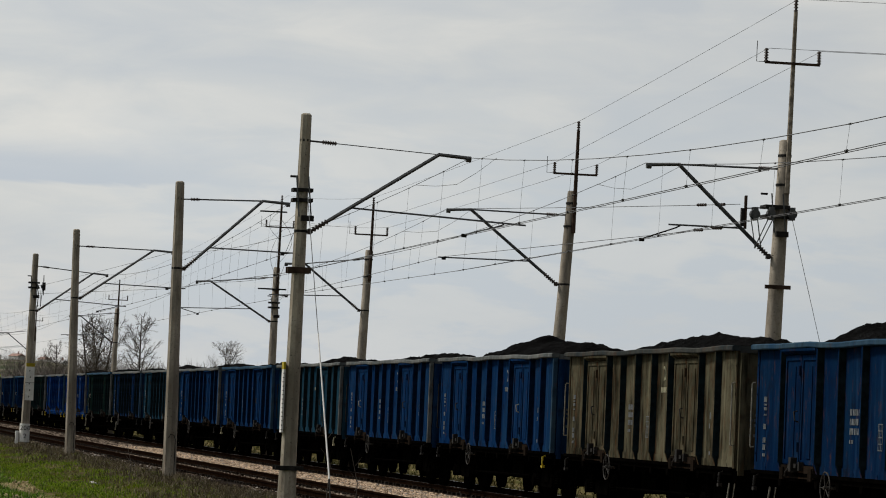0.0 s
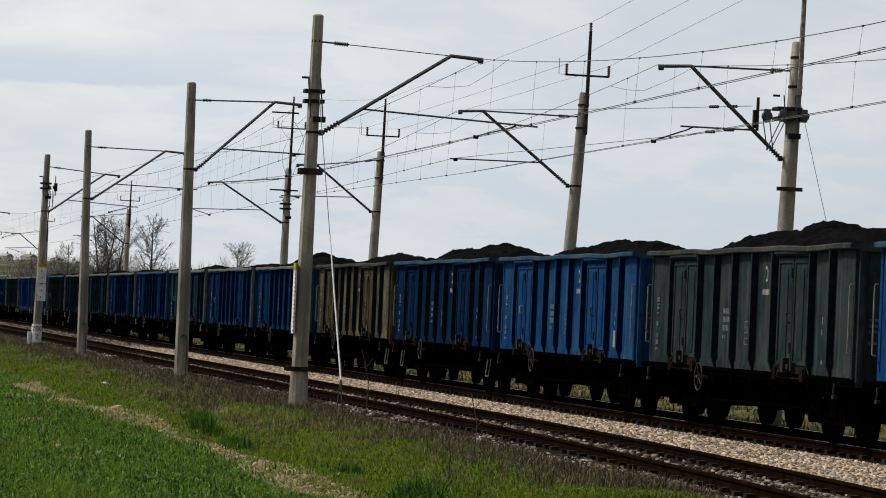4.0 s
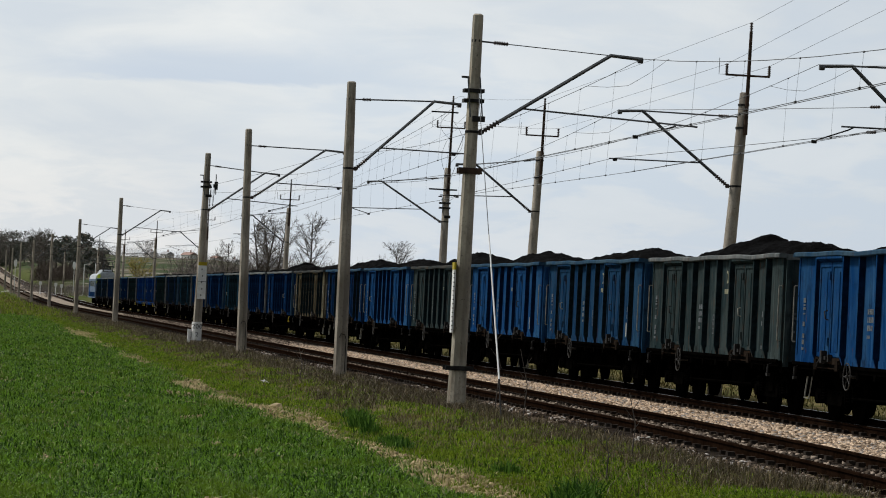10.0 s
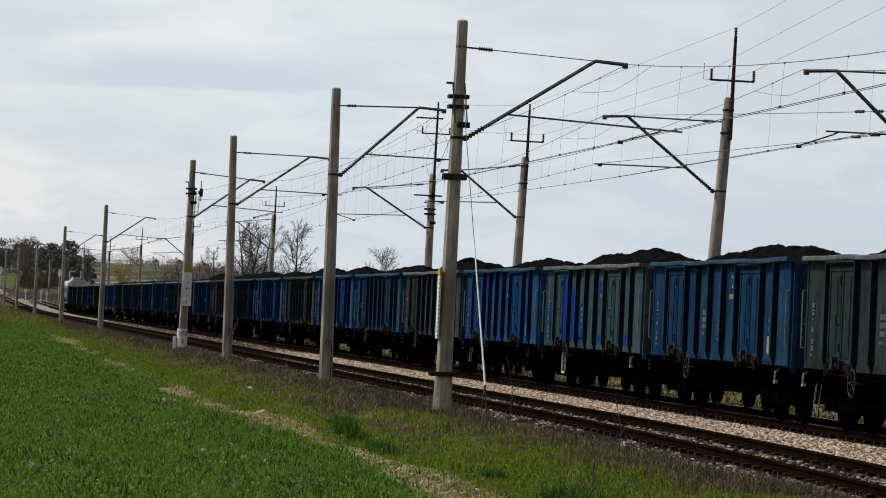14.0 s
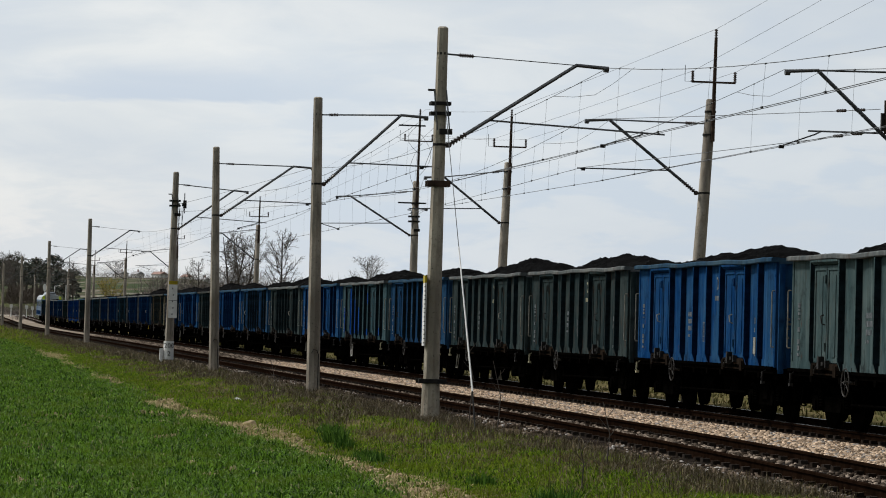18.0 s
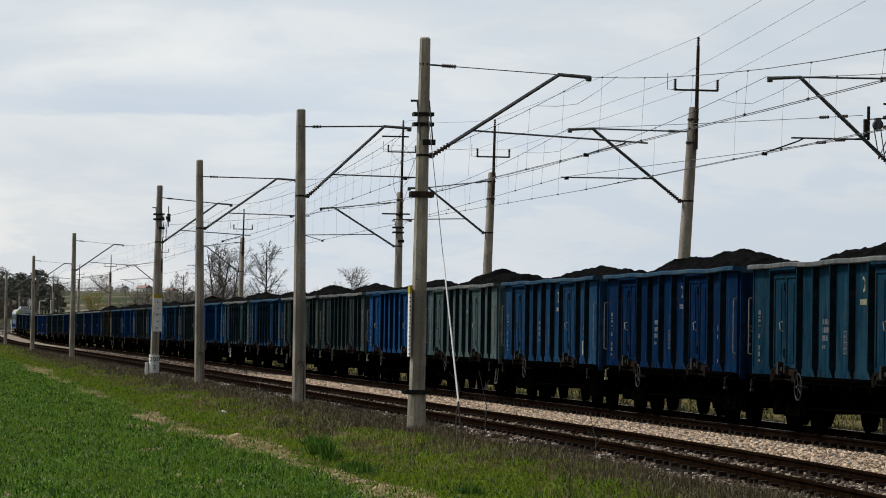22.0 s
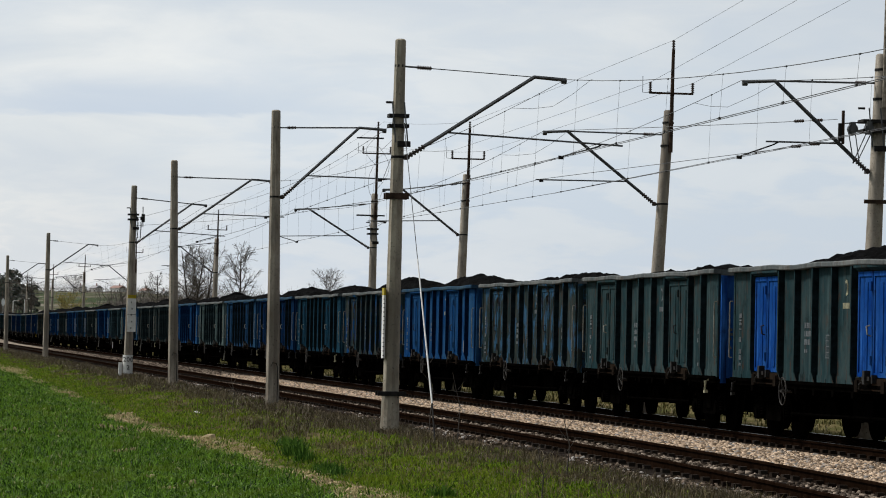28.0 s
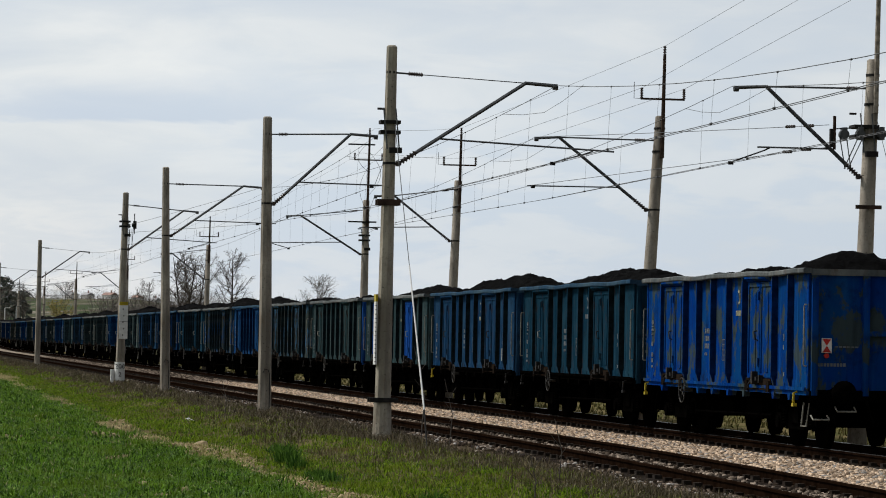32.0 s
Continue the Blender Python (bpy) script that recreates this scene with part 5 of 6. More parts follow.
        for dy in (-0.9, 0.9):
            wpart("wheelset", "wheelset", bg_, None, (0, dy, 0.47))
        if near and marks:
            wpart("number_marking", "number", w, None, (-1.371, LEN2 - 5.45, 0), 0, "rows of small white marks", "stuff")
            wpart("load_table", "load_grid", w, None, (-1.371, LEN2 - 6.7, 0), 0, "small white ruled table", "stuff")
            wpart("emblem", "logo", w, MARK_Y if rnd.random() < 0.6 else MARK, (-1.371, LEN2 - 7.85, 0), 0, "pale emblem with a bar beneath", "stuff")
            wpart("side_marking", "strip_marks", w, None, (-1.371, LEN2 - 0.55, 0), 0, "column of small white marks", "stuff")
            wpart("side_marking", "small_marks", w, None, (-1.371, LEN2 - 11.15, 0), 0, "small white marks", "stuff")
            if not last:
                wpart("end_marking", "end_marks", w, None, (0, -LEN2 + 0.012, 0), 0, "faint rows of small white marks", "stuff")
            if kind in ("bright", "steel_blue"):
                wpart("label_plate", "plate", w, None, (-1.372, LEN2 - 11.15, 0), 0, "small white plate")
    return w


NAMES = {"royal": "royal blue", "bright": "bright blue", "blue": "blue", "dark_blue": "dark blue", "steel_blue": "faded steel-blue", "teal": "dirty teal", "grey": "dirty grey-green", "pale": "pale grey-green",
         "green": "dark green", "patched": "grey-green, blue-patched", "rusty": "rust-streaked grey", "flecked": "dark grey-green, blue-flecked", "olive": "rusty olive-brown"}
TRAIN = ("dark_blue dark_blue blue blue blue green royal royal green dark_blue teal blue blue teal blue blue olive dark_blue bright grey bright steel_blue grey bright patched steel_blue "
         "grey grey bright pale steel_blue dark_blue teal rusty bright flecked grey patched steel_blue teal royal").split()
WAGONS, LOADS = {}, {}
for i, kind in enumerate(TRAIN):
    j = i - 16
    rim = "dull" if j in (0, 3) else ("light" if (i < 16 and i % 4) or kind in ("grey", "pale", "rusty", "flecked", "patched", "royal") or j == 16 else "mid")
    mkind, doors = kind, None
    if j in (20, 21):
        mkind, doors = "worn_teal", DOORS if j == 21 else None
    extra = ", with fresh blue doors" if j == 21 else (", last in the train" if j == 24 else "")
    WAGONS[j] = wagon(mkind, rim, doors, f"{NAMES[kind]} steel wagon heaped with coal{extra}", True, i, j == 24)
    heap = tagged(new("coal_load", HEAPS[7 if j == 24 else (8 + i % 3 if i < 7 else (11 + i % 3 if i < 15 or i in (35, 36) else (i * 3 + 1) % 7))]), "heaped black coal lying in a wagon", "coal", "coal loads")
    LOADS[j] = heap

# fresh blue paint laid over the grey-green wagon: its leading bay, round the markings and at the foot
FRESH = paint("fresh_blue_patch", (0.004, 0.034, 0.19), (0.006, 0.05, 0.22), 0.05, streak=0.5)
for u0, u1, z0, z1 in ((0.12, 0.42, 1.3, 2.3), (0.68, 1.20, 1.28, 3.1), (3.34, 3.86, 1.3, 2.62), (4.48, 5.28, 1.34, 2.3), (6.12, 6.46, 1.72, 2.2), (7.05, 7.75, 2.42, 2.84), (4.46, 4.9, 1.27, 1.42), (6.9, 7.5, 1.27, 1.5), (10.3, 10.9, 1.27, 1.55)):
    bm = bmesh.new()
    rnd = random.Random(int(u0 * 100))
    edge = [(u0, z0), (u1, z0 + rnd.uniform(0, 0.05)), (u1 - rnd.uniform(0, 0.05), (z0 + z1) / 2), (u1, z1), ((u0 + u1) / 2, z1 - rnd.uniform(0, 0.06)), (u0, z1), (u0 + rnd.uniform(0, 0.05), (z0 + z1) / 2)]
    extrude(bm, [(LEN2 - 0.4 - u, z) for u, z in edge], 0, -1.3702, -1.367)
    part("paint_patch", bm, FRESH, WAGONS[8], "patch of fresh blue paint")
for ob in WAGONS[8].children:
    at = ob.matrix_basis.translation
    if ob.name.split(".")[0] == "door_leaf" and at.x < 0 and LEN2 - 3.3 < at.y < LEN2 - 2.7:
        ob.material_slots[0].material = FRESH
bm = bmesh.new()
for x0, x1, y0, y1, z0, z1 in ((-1.30, -1.27, 3.62, 3.65, 0.42, 1.0), (-1.30, -1.27, 4.02, 4.05, 0.42, 1.0), (-1.30, -1.27, 3.62, 4.05, 0.42, 0.46)):
    box(bm, x0, x1, y0, y1, z0, z1)
part("white_step", bm, WHITE, WAGONS[8], "white step frame hanging from the sill")

# one grey wagon's tail end is painted blue
for ob in WAGONS[20].children:
    if ob.name.split(".")[0] in ("end_wall", "end_post", "end_band") and ob.matrix_basis.translation.y + ob.matrix_basis[1][1] * 0.1 < -0.05:
        ob.material_slots[0].material = DOORS

# tail board and markings on the last wagon's end
tail = WAGONS[24]
bm = bmesh.new()
box(bm, -1.13, -0.95, -LEN2 - 0.03, -LEN2 + 0.02, 1.74, 2.0)
sign = part("tail_board", bm, WHITE, tail, "white tail board with two red triangles")
for tri in ([(-1.12, 1.75), (-0.96, 1.75), (-1.04, 1.87)], [(-1.12, 1.99), (-0.96, 1.99), (-1.04, 1.87)]):
    bm = bmesh.new()
    extrude(bm, tri, 1, -LEN2 - 0.036, -LEN2 - 0.029)
    part("red_triangle", bm, RED, sign, "red triangle")
bm = bmesh.new()
tube(bm, [(-1.04, -LEN2 - 0.03, 1.69), (-1.04, -LEN2 + 0.0, 1.69)], 0.045, n=10)
part("tail_lamp", bm, RED, tail, "small red tail lamp")
bm = bmesh.new()
for k in range(9):
    box(bm, -1.20 + 0.06 * k, -1.155 + 0.06 * k, -LEN2 + 0.014, -LEN2 + 0.022, 1.50, 1.56)
for k in range(6):
    box(bm, -0.88 + 0.075 * k, -0.82 + 0.075 * k, -LEN2 + 0.014, -LEN2 + 0.022, 1.84, 1.865)
tagged(part("end_marking", bm, MARK, tail), "rows of small white marks", kind="stuff")

# steps and shunter's bars under the tail end
for pts in ([(-1.28, -LEN2 + 0.1, 0.62), (-1.28, -LEN2 - 0.05, 0.55), (-0.98, -LEN2 - 0.05, 0.55), (-0.98, -LEN2 + 0.1, 0.62)],
            [(-0.85, -LEN2 + 0.05, 0.78), (-0.85, -LEN2 - 0.1, 0.70), (-0.5, -LEN2 - 0.1, 0.70), (-0.5, -LEN2 + 0.05, 0.78)]):
    bm = bmesh.new()
    tube(bm, pts, 0.018, n=6)
    part("end_step", bm, PALE_BAR, tail, "pale bent bar below the end")

# ---- the engine ----
loco = tagged(new("electric_locomotive"), "white and pale blue electric locomotive hauling the train", "locomotive")
LIVERY = plain("pale_blue_livery", (0.12, 0.155, 0.205), 0.9, 0.0, 0.25, 0.0)
ROOFW = plain("white_livery", (0.40, 0.43, 0.46), 0.9, 0.0, 0.15, 0.0)
LIME = plain("lime_livery", (0.62, 0.74, 0.05), 0.5, 0.0, 0.1)
GLASS = Shader("dark_cab_glass", 0.25, gloss=0.03)
GLASS = GLASS.colour((0.02, 0.025, 0.03)).mat
bm = bmesh.new()
extrude(bm, [(-9.3, 1.0), (9.3, 1.0), (9.3, 2.1), (8.9, 3.2), (-8.9, 3.2), (-9.3, 2.1)], 0, -1.5, 1.5)
part("body", bm, LIVERY, loco, "pale blue body")
bm = bmesh.new()
extrude(bm, [(-1.5, 3.2), (1.5, 3.2), (1.38, 3.62), (1.05, 3.84), (-1.05, 3.84), (-1.38, 3.62)], 1, -8.85, 8.85)
part("roof", bm, ROOFW, loco, "white roof")
for y in (-9.0, 9.0):
    e = math.copysign(1, y)
    for x in (-1.18, 1.18):
        bm = bmesh.new()
        extrude(bm, [(x - 0.22, 2.7), (x + 0.22, 2.7), (x + (0.2 if x < 0 else 0.06), 3.72), (x - (0.06 if x < 0 else 0.2), 3.72)], 1, y - 0.12, y + 0.12)
        part("corner_panel", bm, LIME, loco, "lime yellow corner panel")
        bm = bmesh.new()
        tube(bm, [(x, y + e * 0.3, 1.55), (x, y + e * 0.42, 1.55)], 0.13, n=10)
        part("headlight", bm, WHITE, loco, "round white headlight")
    bm = bmesh.new()
    extrude(bm, [(y + e * 0.2, 2.25), (y + e * 0.33, 2.25), (y - e * 0.02, 3.1), (y - e * 0.15, 3.1)], 0, -0.92, 0.92)
    part("cab_window", bm, GLASS, loco, "dark cab window")
    for y0, y1 in ((7.2, 7.75), (7.95, 8.6)):
        bm = bmesh.new()
        box(bm, -1.515, 1.515, min(e * y0, e * y1), max(e * y0, e * y1), 2.25, 2.95)
        part("side_window", bm, GLASS, loco, "dark side window")
    bm = bmesh.new()
    for x in (-0.875, 0.875):
        tube(bm, [(x, y + e * 0.3, 1.05), (x, y + e * 0.9, 1.05)], 0.11, n=8)
        tube(bm, [(x, y + e * 0.88, 1.05), (x, y + e * 0.93, 1.05)], 0.24, n=12)
    part("buffer", bm, FRAME, loco, "pair of black buffers")
for y in (-4.6, -1.5, 1.6, 4.7):
    bm = bmesh.new()
    box(bm, -1.53, 1.53, y - 0.75, y + 0.75, 2.35, 2.95)
    part("louvre", bm, GLASS, loco, "dark louvred panel")
bm = bmesh.new()
box(bm, -1.51, 1.51, -8.6, 8.6, 1.15, 1.7)
part("skirt_stripe", bm, PAINTS["dark_blue"], loco, "dark blue stripe")
bm = bmesh.new()
box(bm, -1.52, 1.52, 5.6, 6.8, 1.3, 2.9)
part("blue_panel", bm, PAINTS["royal"], loco, "blue panel beside the cab")
for y in (-5.2, 5.2):
    bm = bmesh.new()
    box(bm, -1.15, 1.15, y - 2.2, y + 2.2, 0.35, 1.0)
    bo = part("bogie", bm, FRAME, loco)
    for d in (-1.5, 0, 1.5):
        wpart("wheelset", "wheelset", bo, None, (0, y + d, 0.47))
# diamond pantograph, raised
bm = bmesh.new()
for s_ in (-1, 1):
    for e in (-1, 1):
        tube(bm, [(s_ * 0.5, -5.4 + e * 0.5, 4.1), (s_ * 0.62, -5.4 + e * 1.05, 4.72), (s_ * 0.42, -5.4 + e * 0.12, 5.34)], 0.04, n=5)
for e in (-0.17, 0.17):
    tube(bm, [(-0.82, -5.4 + e, 5.24), (-0.6, -5.4 + e, 5.38), (0.6, -5.4 + e, 5.38), (0.82, -5.4 + e, 5.24)], 0.045, n=6)
for z, r in ((4.72, 0.62), (4.1, 0.55)):
    tube(bm, [(-r, -6.4, z), (r, -6.4, z)], 0.04, n=5)
    tube(bm, [(-r, -4.4, z), (r, -4.4, z)], 0.04, n=5)
part("pantograph", bm, BLACK, loco, "raised dark pantograph")
bm = bmesh.new()
for s_ in (-1, 1):
    tube(bm, [(s_ * 0.5, 4.4, 4.1), (s_ * 0.62, 6.4, 4.16)], 0.04, n=5)
tube(bm, [(-0.8, 5.4, 4.22), (0.8, 5.4, 4.22)], 0.04, n=5)
part("pantograph", bm, BLACK, loco, "folded dark pantograph")
for y in (-3.6, -1.2, 1.2, 3.4):
    bm = bmesh.new()
    extrude(bm, [(-0.85, 3.82), (0.85, 3.82), (0.5, 4.32), (-0.5, 4.32)], 1, y - 0.8, y + 0.8)
    part("roof_gear", bm, ROOFW, loco, "pale roof housing")

# ---- trees and far things ----


YT = 350.0


def tree_height(az, y, slope):
    return 1.93 + slope * y - float(land(az * y, y))


def spray(o, d, n, f0, f1, turn, length, rise_):
    """n shoots from along each line (o, o + d): their feet and spans."""
    k = len(o)
    f = np.linspace(f0, f1, n)[None, :, None] + RNG.uniform(-0.5, 0.5, (k, n, 1)) * (f1 - f0) / n
    size = np.linalg.norm(d, axis=1)[:, None, None]
    axis = d[:, None] / size
    side = RNG.normal(size=(k, n, 3))
    side -= (side * axis).sum(2, keepdims=True) * axis
    side /= np.linalg.norm(side, axis=2, keepdims=True)
    a = RNG.normal(turn, 0.16, (k, n, 1))
    way = axis * np.cos(a) + side * np.sin(a) + np.array([0, 0, rise_])
    way /= np.linalg.norm(way, axis=2, keepdims=True)
    span = way * size * length * RNG.uniform(0.6, 1.1, (k, n, 1)) * (1.15 - 0.75 * f)
    return (o[:, None] + d[:, None] * f).reshape(-1, 3), span.reshape(-1, 3)


def crown_tree(name, x, y, h, wide, seed, label, low=0.2, limbs=26, m=None, lean=0.0, twigs=9, fork=1):
    """A leafless tree: leaders, arching limbs, side branches and a haze of fine twigs."""
    rnd = random.Random(seed)
    t = tagged(new(name), label, "tree", "bare trees behind the line")
    t.matrix_basis = pose(x, y, float(land(x, y)) - 0.1)
    wood, feet, spans = bmesh.new(), [], []
    for g in range(fork):
        tilt = lean + (g - (fork - 1) / 2) * 0.22
        tip = Vector((tilt * h, 0, h * (0.97 - 0.05 * g)))
        bend = Vector((tilt * h * 0.35, 0, h * 0.45))
        tube(wood, [(0, 0, 0), bend, tip], h * 0.0165, h * 0.003, 7)
        for k in range(limbs // fork):
            f = low + (0.95 - low) * (k + rnd.random()) / (limbs // fork)
            foot = bend * (f / 0.45) if f < 0.45 else bend.lerp(tip, (f - 0.45) / 0.55)
            a = rnd.uniform(0, 2 * math.pi)
            out = wide * math.sqrt(max(0.04, 1 - ((f - 0.47) / 0.56) ** 2)) * rnd.uniform(0.72, 1.0)
            up = out * rnd.uniform(0.45, 0.95) + 0.05 * h
            up = min(up, max(0.3, h * 1.01 - foot.z))
            mid = foot + Vector((math.cos(a) * out * 0.55, math.sin(a) * out * 0.55, up * 0.35))
            end = foot + Vector((math.cos(a) * out, math.sin(a) * out, up))
            tube(wood, [foot, mid, end], h * 0.0058 * (1.25 - f), 0.022, 5)
            feet += [tuple(foot), tuple(mid)]
            spans += [tuple(mid - foot), tuple(end - mid)]
    part("trunk", wood, BARK, t, "dark branching trunk")
    o1, d1 = spray(np.array(feet), np.array(spans), 7, 0.15, 1.0, 0.9, 0.85, 0.1)
    o2, d2 = spray(o1, d1, twigs, 0.15, 1.0, 0.75, 0.7, 0.05)
    o, d = np.concatenate([o1, o2]), np.concatenate([d1, d2])
    w = np.concatenate([np.full((len(o1), 1), 0.021), np.full((len(o2), 1), 0.0135)])
    side = np.cross(d, RNG.normal(size=d.shape))
    side *= w / (np.linalg.norm(side, axis=1, keepdims=True) + 1e-9)
    v = np.stack([o - side, o + side, o + d], 1).reshape(-1, 3)
    ob = new("crown", cloud_mesh("crown", v, np.arange(len(v)).reshape(-1, 3), m or TWIG))
    ob.parent = t
    tagged(ob, "fine leafless twigs")
    return t


crown_tree("bare_tree", 0.0908 * YT, YT, tree_height(0.0908, YT, 0.0243), 2.2, 3, "tall leafless tree with forked trunks beyond the tracks", 0.22, 44, fork=2)
crown_tree("bare_tree", 0.0950 * YT, YT + 4, tree_height(0.0950, YT, 0.0250), 2.1, 8, "tall leafless tree with a dark dense crown", 0.22, 42, fork=2)
crown_tree("bare_tree", 0.1041 * YT, YT - 3, tree_height(0.1041, YT, 0.0258), 2.0, 21, "tall leafless tree with steep thin limbs", 0.12, 40)
crown_tree("bare_tree", 0.1305 * 400, 400, tree_height(0.1305, 400, 0.0182), 2.7, 5, "rounded leafless tree far behind the wagons", 0.08, 40)
crown_tree("bare_tree", 0.0805 * 430, 430, tree_height(0.0805, 430, 0.0165), 1.9, 11, "leafless tree among the thickets", 0.3, 22)
crown_tree("bare_tree", 0.0437 * 820, 820, tree_height(0.0437, 820, 0.0148), 2.9, 14, "spreading leafless tree beside the far fields", 0.25, 30, twigs=9)
crown_tree("bare_tree", 0.1425 * 380, 380, 7.0, 1.6, 31, "thin leafless tree behind the train", 0.25, 14)
crown_tree("bare_tree", 0.187 * 300, 300, 6.2, 1.3, 33, "thin leafless sapling behind the train", 0.25, 12, fork=2)
crown_tree("willow", 0.0545 * 520, 520, tree_height(0.0545, 520, 0.0098), 2.4, 41, "budding yellow-green willow beyond the tracks", 0.2, 34, WILLOW, fork=2, twigs=12)
for k, (az, yy, el, wide) in enumerate(((0.0112, 1380, 0.0172, 4.6), (0.0140, 1390, 0.0165, 4.8), (0.0168, 1370, 0.0160, 4.6), (0.0232, 985, 0.0162, 4.0), (0.0252, 990, 0.0172, 3.8), (0.0268, 980, 0.0163, 3.6), (0.0385, 980, 0.0125, 3.4), (0.0560, 1400, 0.0152, 4.5))):
    crown_tree("bare_tree", az * yy, yy, tree_height(az, yy, el), wide, 60 + k, "hazy grey leafless tree at the edge of the wood", 0.2, 30, THICKET, twigs=11)


def thicket(name, label, spots, height, m, stems=70, thick=1.0, lean=1.0):
    """Tangled brush: crowds of thin stems and twigs."""
    segs = []
    for x, y, s in spots:
        z = float(land(x, y))
        for k in range(stems):
            bx, by = x + RNG.normal(0, 1.6 * s), y + RNG.normal(0, 2.0)
            h = height * s * RNG.uniform(0.45, 1.0)
            p = np.array([bx, by, z])
            q = p + np.array([RNG.normal(0, 0.28 * lean) * h, RNG.normal(0, 0.3) * h, h * 0.62])
            r_ = q + np.array([RNG.normal(0, 0.25 * lean) * h, RNG.normal(0, 0.2) * h, h * 0.38])
            segs += [(p, q, 0.05), (q, r_, 0.035)]
            for b in range(4):
                f = RNG.uniform(0.3, 1.0)
                o = p + (q - p) * f if b < 2 else q + (r_ - q) * f
                segs.append((o, o + np.array([RNG.normal(0, 0.3 * lean) * h, RNG.normal(0, 0.25) * h, RNG.uniform(0.1, 0.35) * h]), 0.03))
    a = np.array([u[0] for u in segs])
    b = np.array([u[1] for u in segs])
    w = np.array([[u[2]] for u in segs]) * 0.55 * thick
    side = np.cross(b - a, RNG.normal(size=a.shape))
    side /= np.linalg.norm(side, axis=1, keepdims=True) + 1e-9
    v = np.stack([a - side * w, a + side * w, b], 1).reshape(-1, 3)
    return tagged(new(name, cloud_mesh(name, v, np.arange(len(v)).reshape(-1, 3), m)), label, "bushes", kind="stuff")


def scrub_mass(name, label, spots, m, twigs=150, long=0.16, thick=0.04):
    """Rounded leafless shrubs: domes of fine twigs pointing up and outwards."""
    v = []
    for x, y, wide, h in spots:
        z = float(land(x, y))
        d = RNG.normal(size=(twigs, 3))
        d[:, 2] = np.abs(d[:, 2]) * 1.1
        d /= np.linalg.norm(d, axis=1, keepdims=True)
        at = RNG.random((twigs, 1)) ** 0.5
        o = np.array([x, y, z + 0.12 * h]) + d * at * np.array([wide, wide, h * 0.86])
        way = d * 0.8 + RNG.normal(0, 0.45, d.shape) + np.array([0, 0, 0.35])
        tip = o + way * h * long * RNG.uniform(0.6, 1.2, (twigs, 1))
        side = np.cross(way, RNG.normal(size=d.shape))
        side *= thick * h / 8 / (np.linalg.norm(side, axis=1, keepdims=True) + 1e-9)
        v.append(np.stack([o - side, o + side, tip], 1).reshape(-1, 3))
    v = np.concatenate(v)
    return tagged(new(name, cloud_mesh(name, v, np.arange(len(v)).reshape(-1, 3), m)), label, "bushes", kind="stuff")


def hedge(a0, a1, n, y, dy, e0, e1, wide):
    """n rounded shrubs between two bearings, their tops between two slopes as seen from the origin."""
    out_ = []
    for k in range(n):
        az, yy = a0 + (a1 - a0) * (k + RNG.random()) / n, y + RNG.normal(0, dy)
        out_.append((az * yy, yy, wide * RNG.uniform(0.6, 1.3), max(1.2, 1.93 + yy * RNG.uniform(e0, e1) - float(land(az * yy, yy)))))
    return out_


spots = [(az * yy, yy, RNG.uniform(0.72, 1.06) * float(np.interp(az, [0.058, 0.066, 0.076], [0.5, 0.72, 0.95]))) for az, yy in ((0.0605 + 0.00055 * k + RNG.normal(0, 0.0006), 620 + RNG.normal(0, 30)) for k in range(100))]
thicket("brown_thicket", "brown leafless thicket behind the passing wagons", spots, 5.6, THICKET, 100, 1.8, 0.6)
spots = [(az * yy, yy, RNG.uniform(0.5, 1.0)) for az, yy in ((0.105 + 0.0011 * k + RNG.normal(0, 0.0008), 330 + RNG.normal(0, 25)) for k in range(125))]
thicket("low_thicket", "low brown brush beyond the far track", spots, 3.2, THICKET, 55, 1.3)
scrub_mass("grey_hedgerow", "hazy grey-brown hedgerow along the fields behind the train", hedge(0.066, 0.155, 100, 620, 25, 0.0088, 0.0118, 3.8), THICKET, 330, 0.16, 0.06)
scrub_mass("field_hedges", "brown hedges and bushes between the far fields", hedge(0.050, 0.082, 26, 1700, 120, 0.0095, 0.0128, 5.0), THICKET, 160)
spots = [(az * yy, yy, RNG.uniform(0.5, 1.2)) for az, yy in ((0.022 + 0.0007 * k + RNG.normal(0, 0.0006), 660 + RNG.normal(0, 40)) for k in range(40))]
thicket("crossing_scrub", "low brown scrub round the level crossing", spots, 1.7, THICKET, 50, 1.5)
spots = [(az * yy, yy, RNG.uniform(0.5, 1.2)) for az, yy in ((0.046 + 0.0022 * k + RNG.normal(0, 0.001), 1650 + RNG.normal(0, 60)) for k in range(15))]
thicket("far_wood", "grey-brown leafless wood on the far rise", spots, 3.4, THICKET, 40, 2.0)
scrub_mass("hill_wood", "grey leafless wood on the distant hill", hedge(0.003, 0.026, 44, 1540, 30, 0.0118, 0.0166, 6.0), THICKET, 330)
scrub_mass("ridge_trees", "line of bare trees and hedges along the ridge", hedge(0.040, 0.100, 46, 2100, 40, 0.0118, 0.0152, 7.0), THICKET, 220)
scrub_mass("dark_bushes", "dark bare bushes near the crossing", hedge(0.0262, 0.0365, 26, 850, 14, 0.0050, 0.0080, 3.2), DARK_TWIG, 700, 0.2, 0.07)


